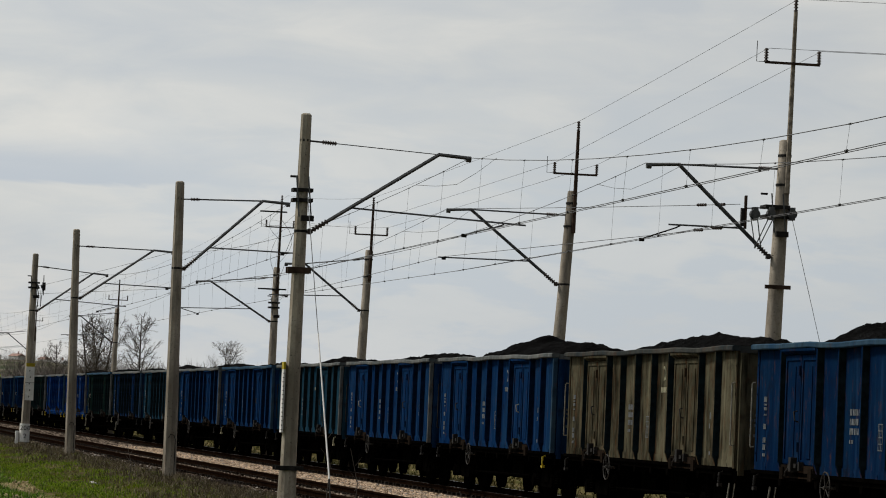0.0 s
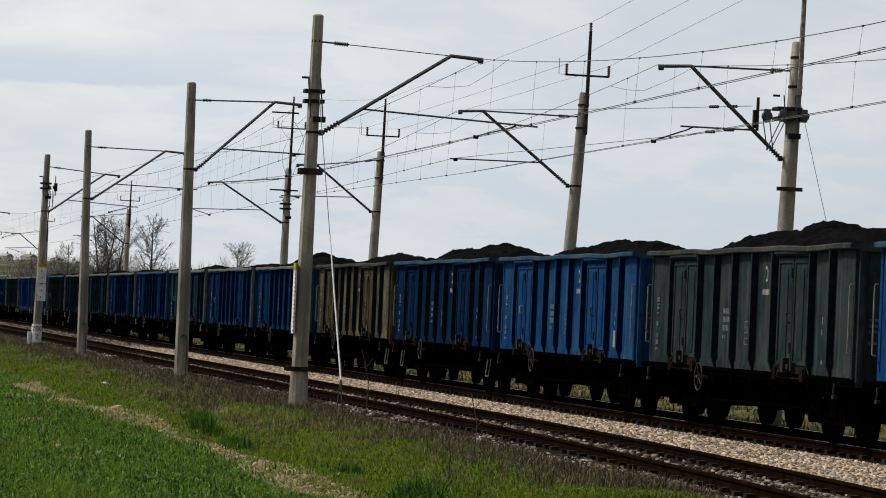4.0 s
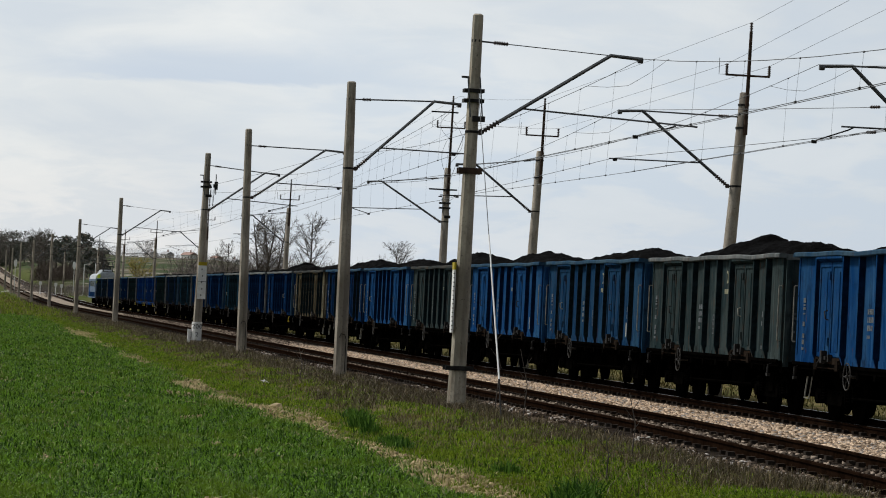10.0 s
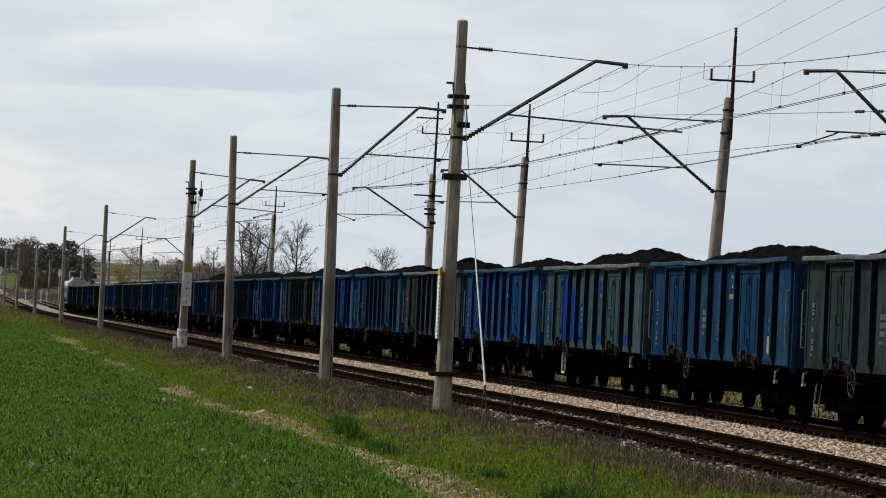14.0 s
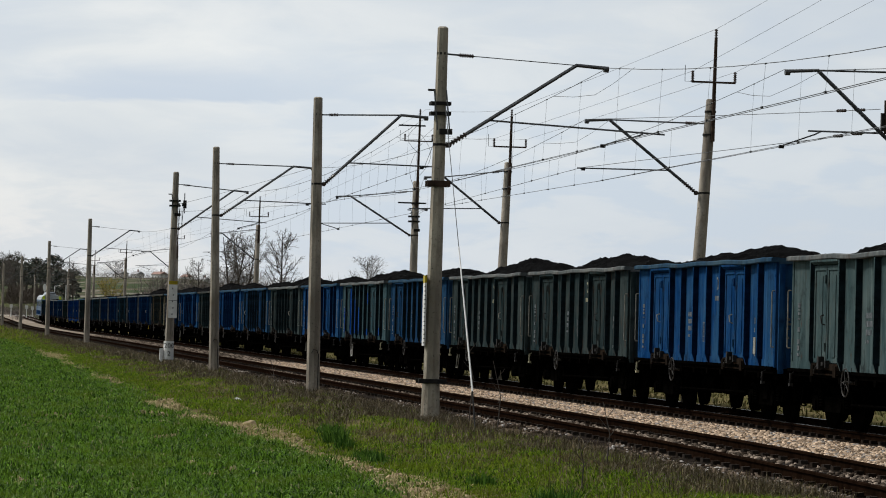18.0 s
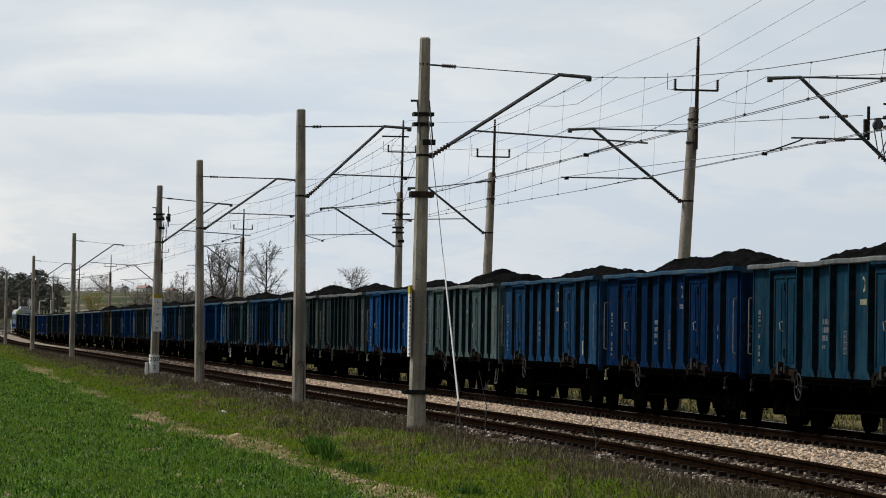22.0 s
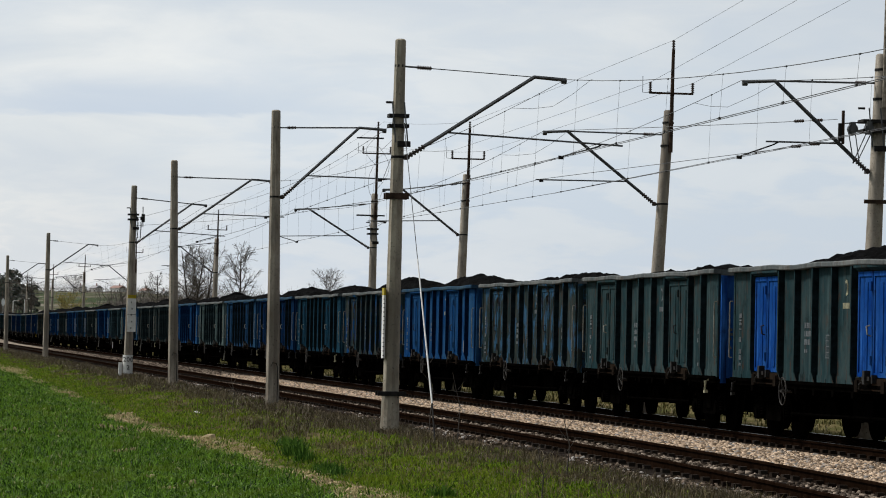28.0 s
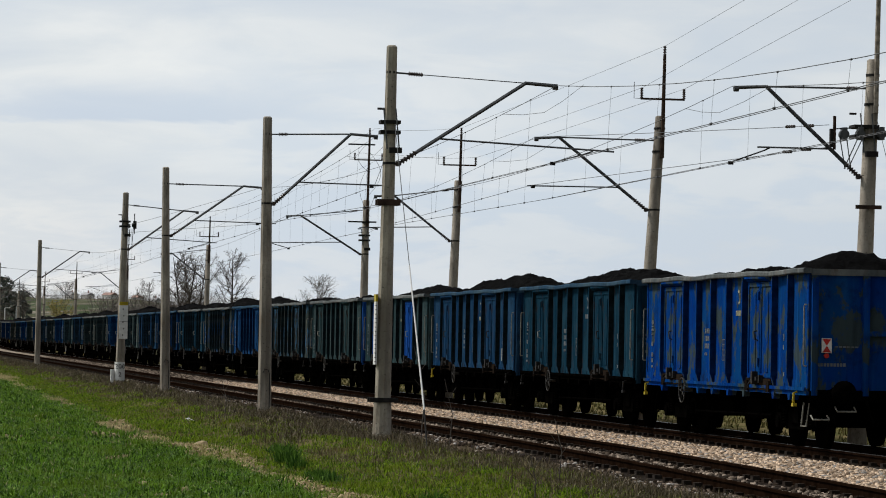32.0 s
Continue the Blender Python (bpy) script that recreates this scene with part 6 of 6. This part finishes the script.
def pines(name, label, spots, m):
    """A stand of dark pines: bare trunks under rounded, clumpy crowns."""
    v = []
    for x, y, h in spots:
        z = float(land(x, y))
        for k in range(13):
            up = RNG.uniform(0.22, 0.93)
            reach = h * 0.24 * math.sqrt(max(0.12, 1 - ((up - 0.55) / 0.47) ** 2))
            a = RNG.uniform(0, 2 * math.pi)
            c = np.array([x + reach * math.cos(a) * RNG.uniform(0.2, 1), y + reach * math.sin(a), z + h * up])
            n = 60
            d = RNG.normal(size=(n, 3))
            d *= (h * RNG.uniform(0.07, 0.12) * RNG.uniform(0.5, 1, (n, 1))) / np.linalg.norm(d, axis=1, keepdims=True)
            tri = RNG.normal(0, 0.30, (n, 3, 3)) * np.array([1, 1, 0.7])
            v.append(((c + d * np.array([1.25, 1.25, 0.75]))[:, None] + tri).reshape(-1, 3))
        t = np.array([[x - 0.2, y, z], [x + 0.2, y, z], [x, y, z + h * 0.8]])
        v.append(t)
    v = np.concatenate(v)
    return tagged(new(name, cloud_mesh(name, v, np.arange(len(v)).reshape(-1, 3), m)), label, "trees", kind="stuff")


stand = [(az * yy, yy, 1.83 + yy * RNG.uniform(0.0135, 0.0172) - float(land(az * yy, yy))) for az, yy in ((0.0075 + 0.0007 * k + RNG.normal(0, 0.0006), (1010 if k > 26 else 1470) + RNG.normal(0, 18)) for k in range(46))]
pines("pine_wood", "dark green pine wood beside the distant line", stand, PINE)
stand = [(az * yy, yy, RNG.uniform(5, 9)) for az, yy in ((0.0385 + 0.0009 * k, 900 + RNG.normal(0, 15)) for k in range(8))]
pines("pine_clump", "small dark pine clump on the far fields", stand, PINE)

# ---- farmhouses on the rise ----
# wall and roof colours lightened in place of distance haze
HWALL, HROOF = plain("pale_render", (0.88, 0.87, 0.85), 0.9, 0, 0.05), plain("red_brown_roof", (0.30, 0.20, 0.17), 0.85, 0, 0.25)
HROOF2 = plain("grey_roof", (0.34, 0.34, 0.35), 0.85, 0, 0.25)


def house(az, y, wid, h, roof_m, turn):
    x = az * y
    hs = tagged(new("farmhouse"), "small pale farmhouse with a pitched roof far off", "house", "farmhouses")
    hs.matrix_basis = pose(x, y, float(land(x, y)) - 0.3, 0, 0, turn)
    bm = bmesh.new()
    box(bm, -wid / 2, wid / 2, -2.6, 2.6, 0, h)
    part("wall_shell", bm, HWALL, hs, "pale rendered wall")
    bm = bmesh.new()
    extrude(bm, [(-3.0, h), (3.0, h), (0, h + 1.7)], 0, -wid / 2 - 0.4, wid / 2 + 0.4)
    part("roof", bm, roof_m, hs, "pitched roof")
    for k in range(3):
        bm = bmesh.new()
        u = -wid / 3 + wid / 3 * k
        box(bm, u - 0.4, u + 0.4, -2.66, -2.58, 1.0, 2.0)
        part("window", bm, GLASS, hs)
    bm = bmesh.new()
    box(bm, wid / 4 - 0.3, wid / 4 + 0.3, -0.9, -0.3, h + 1.2, h + 2.9)
    part("chimney", bm, HROOF, hs)


house(0.0690, 1990, 9.5, 3.2, HROOF, -60)
house(0.0625, 2030, 7.0, 3.2, HROOF2, -62)
house(0.0578, 2030, 7.0, 3.2, HROOF2, -62)
house(0.0770, 2030, 6, 2.6, HROOF, -60)
house(0.0822, 2020, 5, 2.6, HROOF2, -46)

# ---- level crossing, signals and small posts down the line ----
ROADM = plain("pale_road", (0.62, 0.60, 0.57), 0.9, 0, 0.15)
bm = bmesh.new()
last = None
for x in np.linspace(3, 60, 40):
    z = max(float(land(x, 600)), float(rise(600)) - 0.02 if 10 < x < 21 else -9) + 0.03
    ring = [bm.verts.new((x, 598.0, z)), bm.verts.new((x, 602.5, z + 0.02))]
    if last:
        bm.faces.new((last[0], ring[0], ring[1], last[1]))
    last = ring
tagged(new("road", finish("road", bm, ROADM)), "pale road over the level crossing", "road", kind="structure")


# brighter copy of WHITE, offsetting the shade on the plate's face
SIGNALW = plain("signal_white", (0.93, 0.93, 0.92), 0.5, 0.0, 0.04)


def signal(x, y, label):
    sg = tagged(new("railway_signal"), label, "signal", "signals")
    sg.matrix_basis = pose(x, y, float(rise(y)) - 0.2)
    bm = bmesh.new()
    tube(bm, [(0, 0, 0), (0, 0, 5.2)], 0.05, n=8)
    part("mast", bm, WHITE, sg, "white mast")
    bm = bmesh.new()
    extrude(bm, [(0.30 * math.cos(a), 5.2 + 0.68 * math.sin(a)) for a in (i * math.pi / 8 for i in range(16))], 1, -0.05, 0.05)
    part("back_plate", bm, SIGNALW, sg, "white oval back plate")
    bm = bmesh.new()
    box(bm, -0.2, 0.2, -0.2, 0.2, 0, 0.6)
    part("base", bm, CONC, sg)


signal(0.0356 * 590, 590, "white railway signal with an oval plate by the line")
signal(0.0185 * 575, 575, "white railway signal with an oval plate far off")
for az, y, h in ((0.0305, 590, 2.2), (0.0322, 592, 2.0), (0.026, 585, 2.4), (0.0385, 610, 5.5), (0.0418, 620, 5.8)):
    ps = tagged(new("crossing_post"), "white post at the level crossing", "post", "crossing posts")
    ps.matrix_basis = pose(az * y, y, float(land(az * y, y)))
    bm = bmesh.new()
    tube(bm, [(0, 0, -0.3), (0, 0, h)], 0.08, n=8)
    part("post", bm, WHITE, ps)
    bm = bmesh.new()
    if h < 3:
        box(bm, -0.25, 0.25, -0.05, 0.0, h - 0.6, h)
    else:
        tube(bm, [(0, 0, h), (0.9, 0, h + 0.15)], 0.05, n=6)
    part("head", bm, WHITE, ps)


# ---- sleepers, one by one along the nearer stretch ----
bm = bmesh.new()
extrude(bm, [(-0.13, -0.34), (0.13, -0.34), (0.13, -0.2), (0.10, -0.172), (-0.10, -0.172), (-0.13, -0.2)], 0, -1.27, 1.27)
for sgn in (-0.753, 0.753):
    box(bm, sgn - 0.19, sgn - 0.078, -0.075, 0.075, -0.175, -0.11)
    box(bm, sgn + 0.078, sgn + 0.19, -0.075, 0.075, -0.175, -0.11)
sleeper = finish("sleeper", bm, SLEEPER)
for key, cx, y0, cnt in (("track_near", NEAR_C, 34.0, 260), ("track_far", FAR_C, 40.0, 260)):
    for i in range(cnt):
        y = y0 + i * 0.6
        ob = new("sleeper", sleeper)
        ob.parent = TRACKS[key]
        ob.matrix_basis = pose(cx + random.uniform(-0.02, 0.02), y + random.uniform(-0.02, 0.02), rail_level(cx, y) + random.uniform(-0.012, 0.004), 0, 0, random.uniform(-0.8, 0.8))
    bm = bmesh.new()
    for i in range(520):
        y = y0 + (cnt + i) * 0.6
        z = rail_level(cx, y)
        box(bm, cx - 1.27, cx + 1.27, y - 0.12, y + 0.12, z - 0.3, z - 0.172)
        for sgn in (-0.753, 0.753):
            box(bm, cx + sgn - 0.19, cx + sgn + 0.19, y - 0.07, y + 0.07, z - 0.172, z - 0.12)
    tagged(part("far_sleepers", bm, SLEEPER, TRACKS[key]), "row of dark sleepers", kind="stuff")


# ---- patchiness of the ground ----
def patches(x, y, sx_, sy_, seed):
    """Smooth noise between 0 and 1 over the ground, in cells of sx_ by sy_ metres."""
    grid = np.random.default_rng(seed).random((64, 64))
    total, weight = 0.0, 0.0
    for k in range(3):
        u, v = x / sx_ * 2 ** k + 17.3 * k, y / sy_ * 2 ** k + 5.1 * k
        i, j = np.floor(u).astype(int), np.floor(v).astype(int)
        a, b = u - i, v - j
        a, b = a * a * (3 - 2 * a), b * b * (3 - 2 * b)
        g = lambda p, q: grid[p % 64, q % 64]
        val = (g(i, j) * (1 - a) + g(i + 1, j) * a) * (1 - b) + (g(i, j + 1) * (1 - a) + g(i + 1, j + 1) * a) * b
        total, weight = total + val / 2 ** k, weight + 1 / 2 ** k
    return total / weight


def brown(x, y):
    """How much of the verge is dead scrub: all of it beside the rails, less of it near the field."""
    w = x + 1.6 * (patches(x, y, 1.6, 6.0, 3) - 0.5)
    far_ = smooth(y, 60, 84)
    return np.clip(smooth(w, 9.1 - 0.7 * far_, 10.0 - 0.9 * far_) + 0.9 * smooth(patches(x, y, 0.9, 3.0, 8), 0.47, 0.60) * smooth(x, 7.2, 8.2) * (0.75 + 0.25 * smooth(y, 45, 58)), 0, 1)


def green(x, y):
    belt = np.maximum(1 - smooth(x, 7.3, 8.1), 0.8 * (1 - smooth(y, 46, 58)))
    return (1 - brown(x, y)) * (0.10 + 0.55 * belt + 0.35 * smooth(patches(x, y, 0.8, 3.2, 12), 0.45, 0.58))


def strip_line(y):
    """Where the bare strip runs: it steps aside half-way along."""
    return np.interp(y, [30, 64, 71, 80, 95, 167, 300], [6.3, 6.3, 5.76, 5.76, 5.95, 6.3, 6.3]) + 0.25 * (patches(y * 0 + 1, y, 1.0, 9.0, 21) - 0.5)


def stubble(x, y):
    """The bare strip along the field: broken, and narrower with distance."""
    half = 0.10 + 0.30 * smooth(patches(y * 0 + 3, y, 1.0, 7.0, 23), 0.28, 0.55) * (1 - 0.6 * smooth(y, 80, 110))
    return smooth(half - np.abs(x - strip_line(y)), -0.12, 0.08) * (0.25 + 0.75 * smooth(patches(x, y, 0.4, 1.5, 25), 0.30, 0.5)) * (1 - smooth(y, 76, 88) * (1 - smooth(patches(y * 0 + 7, y, 1.0, 8.0, 27), 0.46, 0.54)))


# ---- loose stones ----
def stones(name, label, n, xr, y0, y1, size, m, power=1.6, up=0.0, level=None, mask=None):
    u = RNG.random(n) ** power
    cy = y0 + (y1 - y0) * u
    cx = RNG.uniform(xr[0], xr[1], n)
    if mask is not None:
        keep = RNG.random(n) < mask(cx, cy)
        cx, cy = cx[keep], cy[keep]
        n = len(cx)
    cz = np.interp(cx, [p[0] for p in prof], [p[1] for p in prof]) + near_lift(cy) * np.interp(cx, [14.0, 16.4], [1, 0]) if level is None else land(cx, cy)
    sz = RNG.uniform(size[0], size[1], (n, 1)) * RNG.uniform(0.65, 1.35, (n, 3)) * 0.5
    cube = np.array([(x, y, z) for z in (-1, 1) for y in (-1, 1) for x in (-1, 1)], dtype=float)
    v = cube[None] * sz[:, None] * RNG.uniform(0.55, 1.0, (n, 8, 3))
    a = RNG.uniform(0, math.pi * 2, (n, 1))
    b = RNG.uniform(-0.7, 0.7, (n, 1))
    x1 = v[..., 0] * np.cos(b) - v[..., 2] * np.sin(b)
    z1 = v[..., 0] * np.sin(b) + v[..., 2] * np.cos(b)
    x2 = x1 * np.cos(a) - v[..., 1] * np.sin(a)
    y2 = x1 * np.sin(a) + v[..., 1] * np.cos(a)
    v = np.stack([x2 + cx[:, None], y2 + cy[:, None], z1 + (cz + up)[:, None]], -1).reshape(-1, 3)
    q = np.array([(0, 2, 3, 1), (4, 5, 7, 6), (0, 1, 5, 4), (2, 6, 7, 3), (0, 4, 6, 2), (1, 3, 7, 5)])
    f = (np.arange(n)[:, None, None] * 8 + q[None]).reshape(-1, 4)
    return tagged(new(name, cloud_mesh(name, v, f, m)), label, "stones", kind="stuff")


stones("ballast_stones", "loose pinkish beige stones heaped between the two tracks", 58000, (13.82, 16.55), 40, 150, (0.034, 0.082), STONE, 1.7, 0.014)
stones("far_ballast_stones", "beige stones along the distant bed", 9000, (14.0, 16.3), 148, 300, (0.06, 0.12), GREY_STONE, 1.4, 0.0)
stones("track_stones", "brown stained stones between the near rails", 15000, (11.85, 13.2), 38, 130, (0.035, 0.08), GREY_STONE, 1.7, 0.03, None, lambda x, y: 0.2 + 0.8 * smooth(patches(x, y, 0.5, 2.5, 44), 0.45, 0.6))
stones("shoulder_stones", "scattered pale stones on the scrubby shoulder", 17000, (10.2, 11.72), 40, 170, (0.025, 0.07), SHOULDER, 1.7, 0.03, None, lambda x, y: smooth(patches(x, y, 0.5, 2.2, 40), 0.42, 0.62) * (0.25 + 0.75 * smooth(x, 10.4, 11.0)))
stones("inner_stones", "dark stones under the passing wagons", 5000, (17.2, 19.4), 45, 120, (0.04, 0.08), DARK_STONE, 1.5, 0.0)


# ---- grasses ----
def blades(name, label, n, spot, height, width, m, lean=0.35, bend=True):
    """Upright blades at the places that spot(n) gives."""
    x, y = spot(n)
    n = len(x)
    z = land(x, y)
    h = RNG.uniform(height[0], height[1], n)
    w = RNG.uniform(width[0], width[1], n) * (1 + np.maximum(0, y - 60) / 110)
    a, l = RNG.uniform(0, 2 * math.pi, n), RNG.normal(0, lean, n)
    dx, dy = np.cos(a), np.sin(a)
    t = RNG.uniform(0, 2 * math.pi, n)
    ox, oy = np.cos(t) * l * h, np.sin(t) * l * h
    p0 = np.stack([x - dx * w, y - dy * w, z - 0.02], -1)
    p1 = np.stack([x + dx * w, y + dy * w, z - 0.02], -1)
    p2 = np.stack([x + ox * 0.4 + dx * w * 0.8, y + oy * 0.4 + dy * w * 0.8, z + h * 0.6], -1)
    p3 = np.stack([x + ox * 0.4 - dx * w * 0.8, y + oy * 0.4 - dy * w * 0.8, z + h * 0.6], -1)
    p4 = np.stack([x + ox, y + oy, z + h * (1 - 0.25 * np.abs(l))], -1)
    v = np.stack([p0, p1, p2, p3, p4], 1).reshape(-1, 3)
    k = np.arange(n)[:, None] * 5
    f = np.concatenate([k + np.array([[0, 1, 2]]), k + np.array([[0, 2, 3]]), k + np.array([[3, 2, 4]])])
    return tagged(new(name, cloud_mesh(name, v, f, m)), label, "grass", kind="stuff")


def sown(x0, x1, y0, y1, power, per, spread, mask=None):
    """Places for blades in small bunches, thinned out by a mask over the ground."""
    def spot(n):
        cx, cy = RNG.uniform(x0, x1, n // per), y0 + (y1 - y0) * RNG.random(n // per) ** power
        if mask is not None:
            keep = RNG.random(len(cx)) < mask(cx, cy)
            cx, cy = cx[keep], cy[keep]
        x = np.repeat(cx, per) + RNG.normal(0, spread, len(cx) * per)
        return x, np.repeat(cy, per) + RNG.normal(0, spread * 1.3, len(cy) * per)
    return spot


def full(x, y):
    """The crop stands thin in a few spots and stops at the bare strip."""
    return (1 - 0.85 * thin(x, y)) * (1 - stubble(x, y)) * smooth(strip_line(y) + 0.12 - x, -0.08, 0.05)


def thin(x, y):
    spots = sum(np.exp(-((x - a) / 0.11) ** 2 - ((y - b) / 0.8) ** 2) for a, b in ((1.72, 54.68), (1.72, 52.75), (2.04, 54.16), (1.54, 41.68), (1.83, 41.41), (2.24, 66.54), (2.56, 41.35), (3.88, 48.9), (3.94, 46.06), (4.13, 84.28), (4.1, 64.64), (4.32, 46.69)))
    return np.clip(smooth(patches(x, y, 0.7, 2.2, 31), 0.74, 0.80) + spots, 0, 1)


blades("young_corn", "dense green young corn sown over the field", 290000, sown(-0.3, 6.6, 31, 270, 2.5, 4, 0.10, full), (0.05, 0.14), (0.006, 0.013), CROP, 1.5)
blades("verge_lawn", "bright green short grass beside the field's edge", 230000, sown(6.2, 10.2, 36, 400, 2.2, 8, 0.09, green), (0.03, 0.10), (0.006, 0.012), LAWN, 1.35)
blades("verge_grass", "short yellowish grass thinning out towards the scrub", 75000, sown(6.5, 10.0, 36, 430, 2.2, 6, 0.07, lambda x, y: 0.25 + 0.5 * (1 - brown(x, y))), (0.03, 0.10), (0.005, 0.010), GRASS, 0.8)
blades("matted_grass", "flattened grey-brown dead grass matted over the verge", 75000, sown(7.0, 10.3, 37, 240, 1.9, 8, 0.10, lambda x, y: 0.12 + 0.88 * brown(x, y)), (0.03, 0.09), (0.004, 0.008), MATTED, 1.7)
blades("low_verge_plants", "low green and brown weeds covering the verge", 30000, sown(6.4, 10.4, 37, 200, 2.0, 2, 0.1), (0.02, 0.06), (0.006, 0.012), GRASS, 0.9)
blades("field_end_grass", "rough grass beyond the field's end", 24000, sown(0.5, 9.0, 258, 560, 1.3, 6, 0.3, lambda x, y: patches(x, y, 3.0, 14.0, 5)), (0.12, 0.45), (0.006, 0.012), GRASS, 0.6)
blades("rank_grass", "fresh green tufts of taller grass along the verge", 34000, sown(6.5, 9.8, 38, 170, 1.7, 16, 0.10, lambda x, y: green(x, y) * smooth(patches(x, y, 0.5, 1.6, 14), 0.52, 0.66)), (0.05, 0.15), (0.005, 0.010), LAWN, 0.9)
blades("dead_bramble", "grey-brown dead bramble and weeds beside the rails", 95000, sown(7.4, 11.2, 64, 470, 1.9, 7, 0.12, lambda x, y: brown(x, y) * (0.25 + 0.75 * smooth(x, 8.5, 9.5)) * (1 - 0.8 * smooth(x, 10.3, 10.9) * (1 - smooth(y, 90, 130)))), (0.04, 0.24), (0.003, 0.007), BRAMBLE, 1.1)
blades("dead_weeds", "low dead weeds scattered at the foot of the stone bed", 60000, sown(7.6, 11.1, 38, 74, 1.3, 5, 0.09, lambda x, y: brown(x, y) * (0.35 + 0.65 * smooth(x, 8.6, 9.6)) * (0.25 + 0.75 * smooth(patches(x, y, 0.6, 2.0, 52), 0.40, 0.58)) + 0.02), (0.03, 0.17), (0.002, 0.005), BRAMBLE, 1.0)
blades("dead_stems", "brown dead stems among the scrub by the rails", 22000, sown(7.6, 10.8, 38, 300, 1.9, 5, 0.10, lambda x, y: 0.2 + 0.5 * brown(x, y)), (0.06, 0.26), (0.003, 0.005), DRY, 0.8)
blades("scrub_grass", "thin green grass growing through the scrub", 36000, sown(8.4, 10.9, 38, 200, 1.7, 6, 0.09, lambda x, y: smooth(patches(x, y, 0.8, 3.0, 17), 0.48, 0.62)), (0.03, 0.11), (0.004, 0.009), GRASS, 0.9)
blades("dry_straw", "flattened pale straw on the bare strip", 34000, sown(5.4, 7.0, 34, 190, 1.8, 6, 0.06, stubble), (0.04, 0.13), (0.005, 0.010), STRAW, 1.3)
blades("straw_patch", "pale flattened straw at the field corner", 2600, lambda k: (RNG.normal(6.35, 0.28, k), RNG.normal(166, 6.0, k)), (0.05, 0.14), (0.006, 0.012), STRAW, 1.1)
blades("far_bank_grass", "rough green and dry grass behind the tracks", 22000, sown(20.2, 30, 45, 330, 1.5, 2, 0.2), (0.06, 0.22), (0.01, 0.02), BANK, 1.0)
blades("grass_tufts_in_field", "pale dead tufts where the young corn is thin", 9000, sown(0.2, 5.8, 33, 140, 2.0, 6, 0.07, thin), (0.03, 0.12), (0.006, 0.012), STRAW, 1.2)
stones("field_clods", "brown and yellowish clods lying in thin spots of the field", 26000, (0.2, 5.6), 33, 90, (0.02, 0.07), CLOD, 1.6, 0.02, 1, lambda x, y: 0.8 * thin(x, y) ** 2)
stones("soil_clods", "crumbled yellowish clods along the field's edge", 5200, (5.6, 6.8), 34, 130, (0.03, 0.10), CLOD, 1.8, 0.01, 1, stubble)

# ---- small things on the verge ----
for x, y, hh, k_ in ((7.13, 58.2, 0.40, 260), (6.95, 55.6, 0.28, 120), (6.72, 50.8, 0.30, 260), (6.6, 49.4, 0.24, 160), (7.4, 61.3, 0.26, 110), (7.06, 37.5, 0.46, 260), (6.8, 36.6, 0.34, 160), (7.3, 44.0, 0.24, 140)):
    px, py = RNG.normal(x, 0.09, k_), RNG.normal(y, 0.22, k_)
    blades("grass_tussock", "tall dark green tussock on the verge", k_, lambda k: (px, py), (hh * 0.45, hh), (0.008, 0.016), LUSH, 0.8)
for x, y, h in ((10.35, 63.9, 1.9), (10.5, 61.5, 1.3), (9.6, 47.0, 0.9), (8.47, 81.9, 0.95), (8.2, 41.7, 0.7)):
    st = tagged(new("dead_stalk"), "single dry brown stalk standing in the scrub", "plant", "dry stalks")
    st.matrix_basis = pose(x, y, float(land(x, y)))
    bm = bmesh.new()
    tube(bm, [(0, 0, -0.05), (0.04 * h, 0, h * 0.5), (-0.08 * h, 0, h)], 0.012, 0.005, 5)
    part("stem", bm, BARK, st)
    for k in range(3):
        z = h * (0.4 + 0.18 * k)
        bm = bmesh.new()
        tube(bm, [(0.0, 0, z), (0.12 * (-1) ** k, 0.03, z + 0.16)], 0.006, 0.003, 4)
        part("side_shoot", bm, BARK, st)
sc = tagged(new("litter_scrap"), "crumpled white scrap lying in the grass", "litter")
sc.matrix_basis = pose(7.76, 83.2, float(land(7.76, 83.2)) + 0.05, 12, 8, 30)
bm = bmesh.new()
bmesh.ops.create_grid(bm, x_segments=5, y_segments=4, size=0.09)
for v in bm.verts:
    v.co.z = 0.06 * noise.noise(v.co * 14)
bmesh.ops.solidify(bm, geom=bm.faces[:], thickness=0.006)
part("sheet", bm, WHITE, sc)
cl = tagged(new("soil_lump"), "brown clod of earth lying on the field's edge", "clod")
cl.matrix_basis = pose(6.32, 65.3, float(land(6.32, 65.3)))
bm = bmesh.new()
bmesh.ops.create_icosphere(bm, subdivisions=2, radius=0.17)
for v in bm.verts:
    v.co *= 1 + 0.35 * noise.noise(v.co * 9)
    v.co.z *= 0.8
part("lump", bm, CLOD, cl)


# ---- what moves ----
SPEED = (1.55528659e-04, 5.00544641e-02, 8.81122885, 56.2973984)


def on_track(y):
    y = float(y)
    g = math.degrees(math.atan(float(rise(y + 3) - rise(y - 3)) / 6))
    return pose(FAR_C, y, float(rise(y)), g)


def motions():
    times = [2.0 * k for k in range(17)]
    for j in WAGONS:
        rows = [(t, on_track(np.polyval(SPEED, t) - 14.04 * j + 7.42)) for t in times]
        walk(WAGONS[j], rows)
        walk(LOADS[j], rows)
    walk(loco, [(t, on_track(np.polyval(SPEED, t) + 14.04 * 17 + 10.3)) for t in times])


motions()
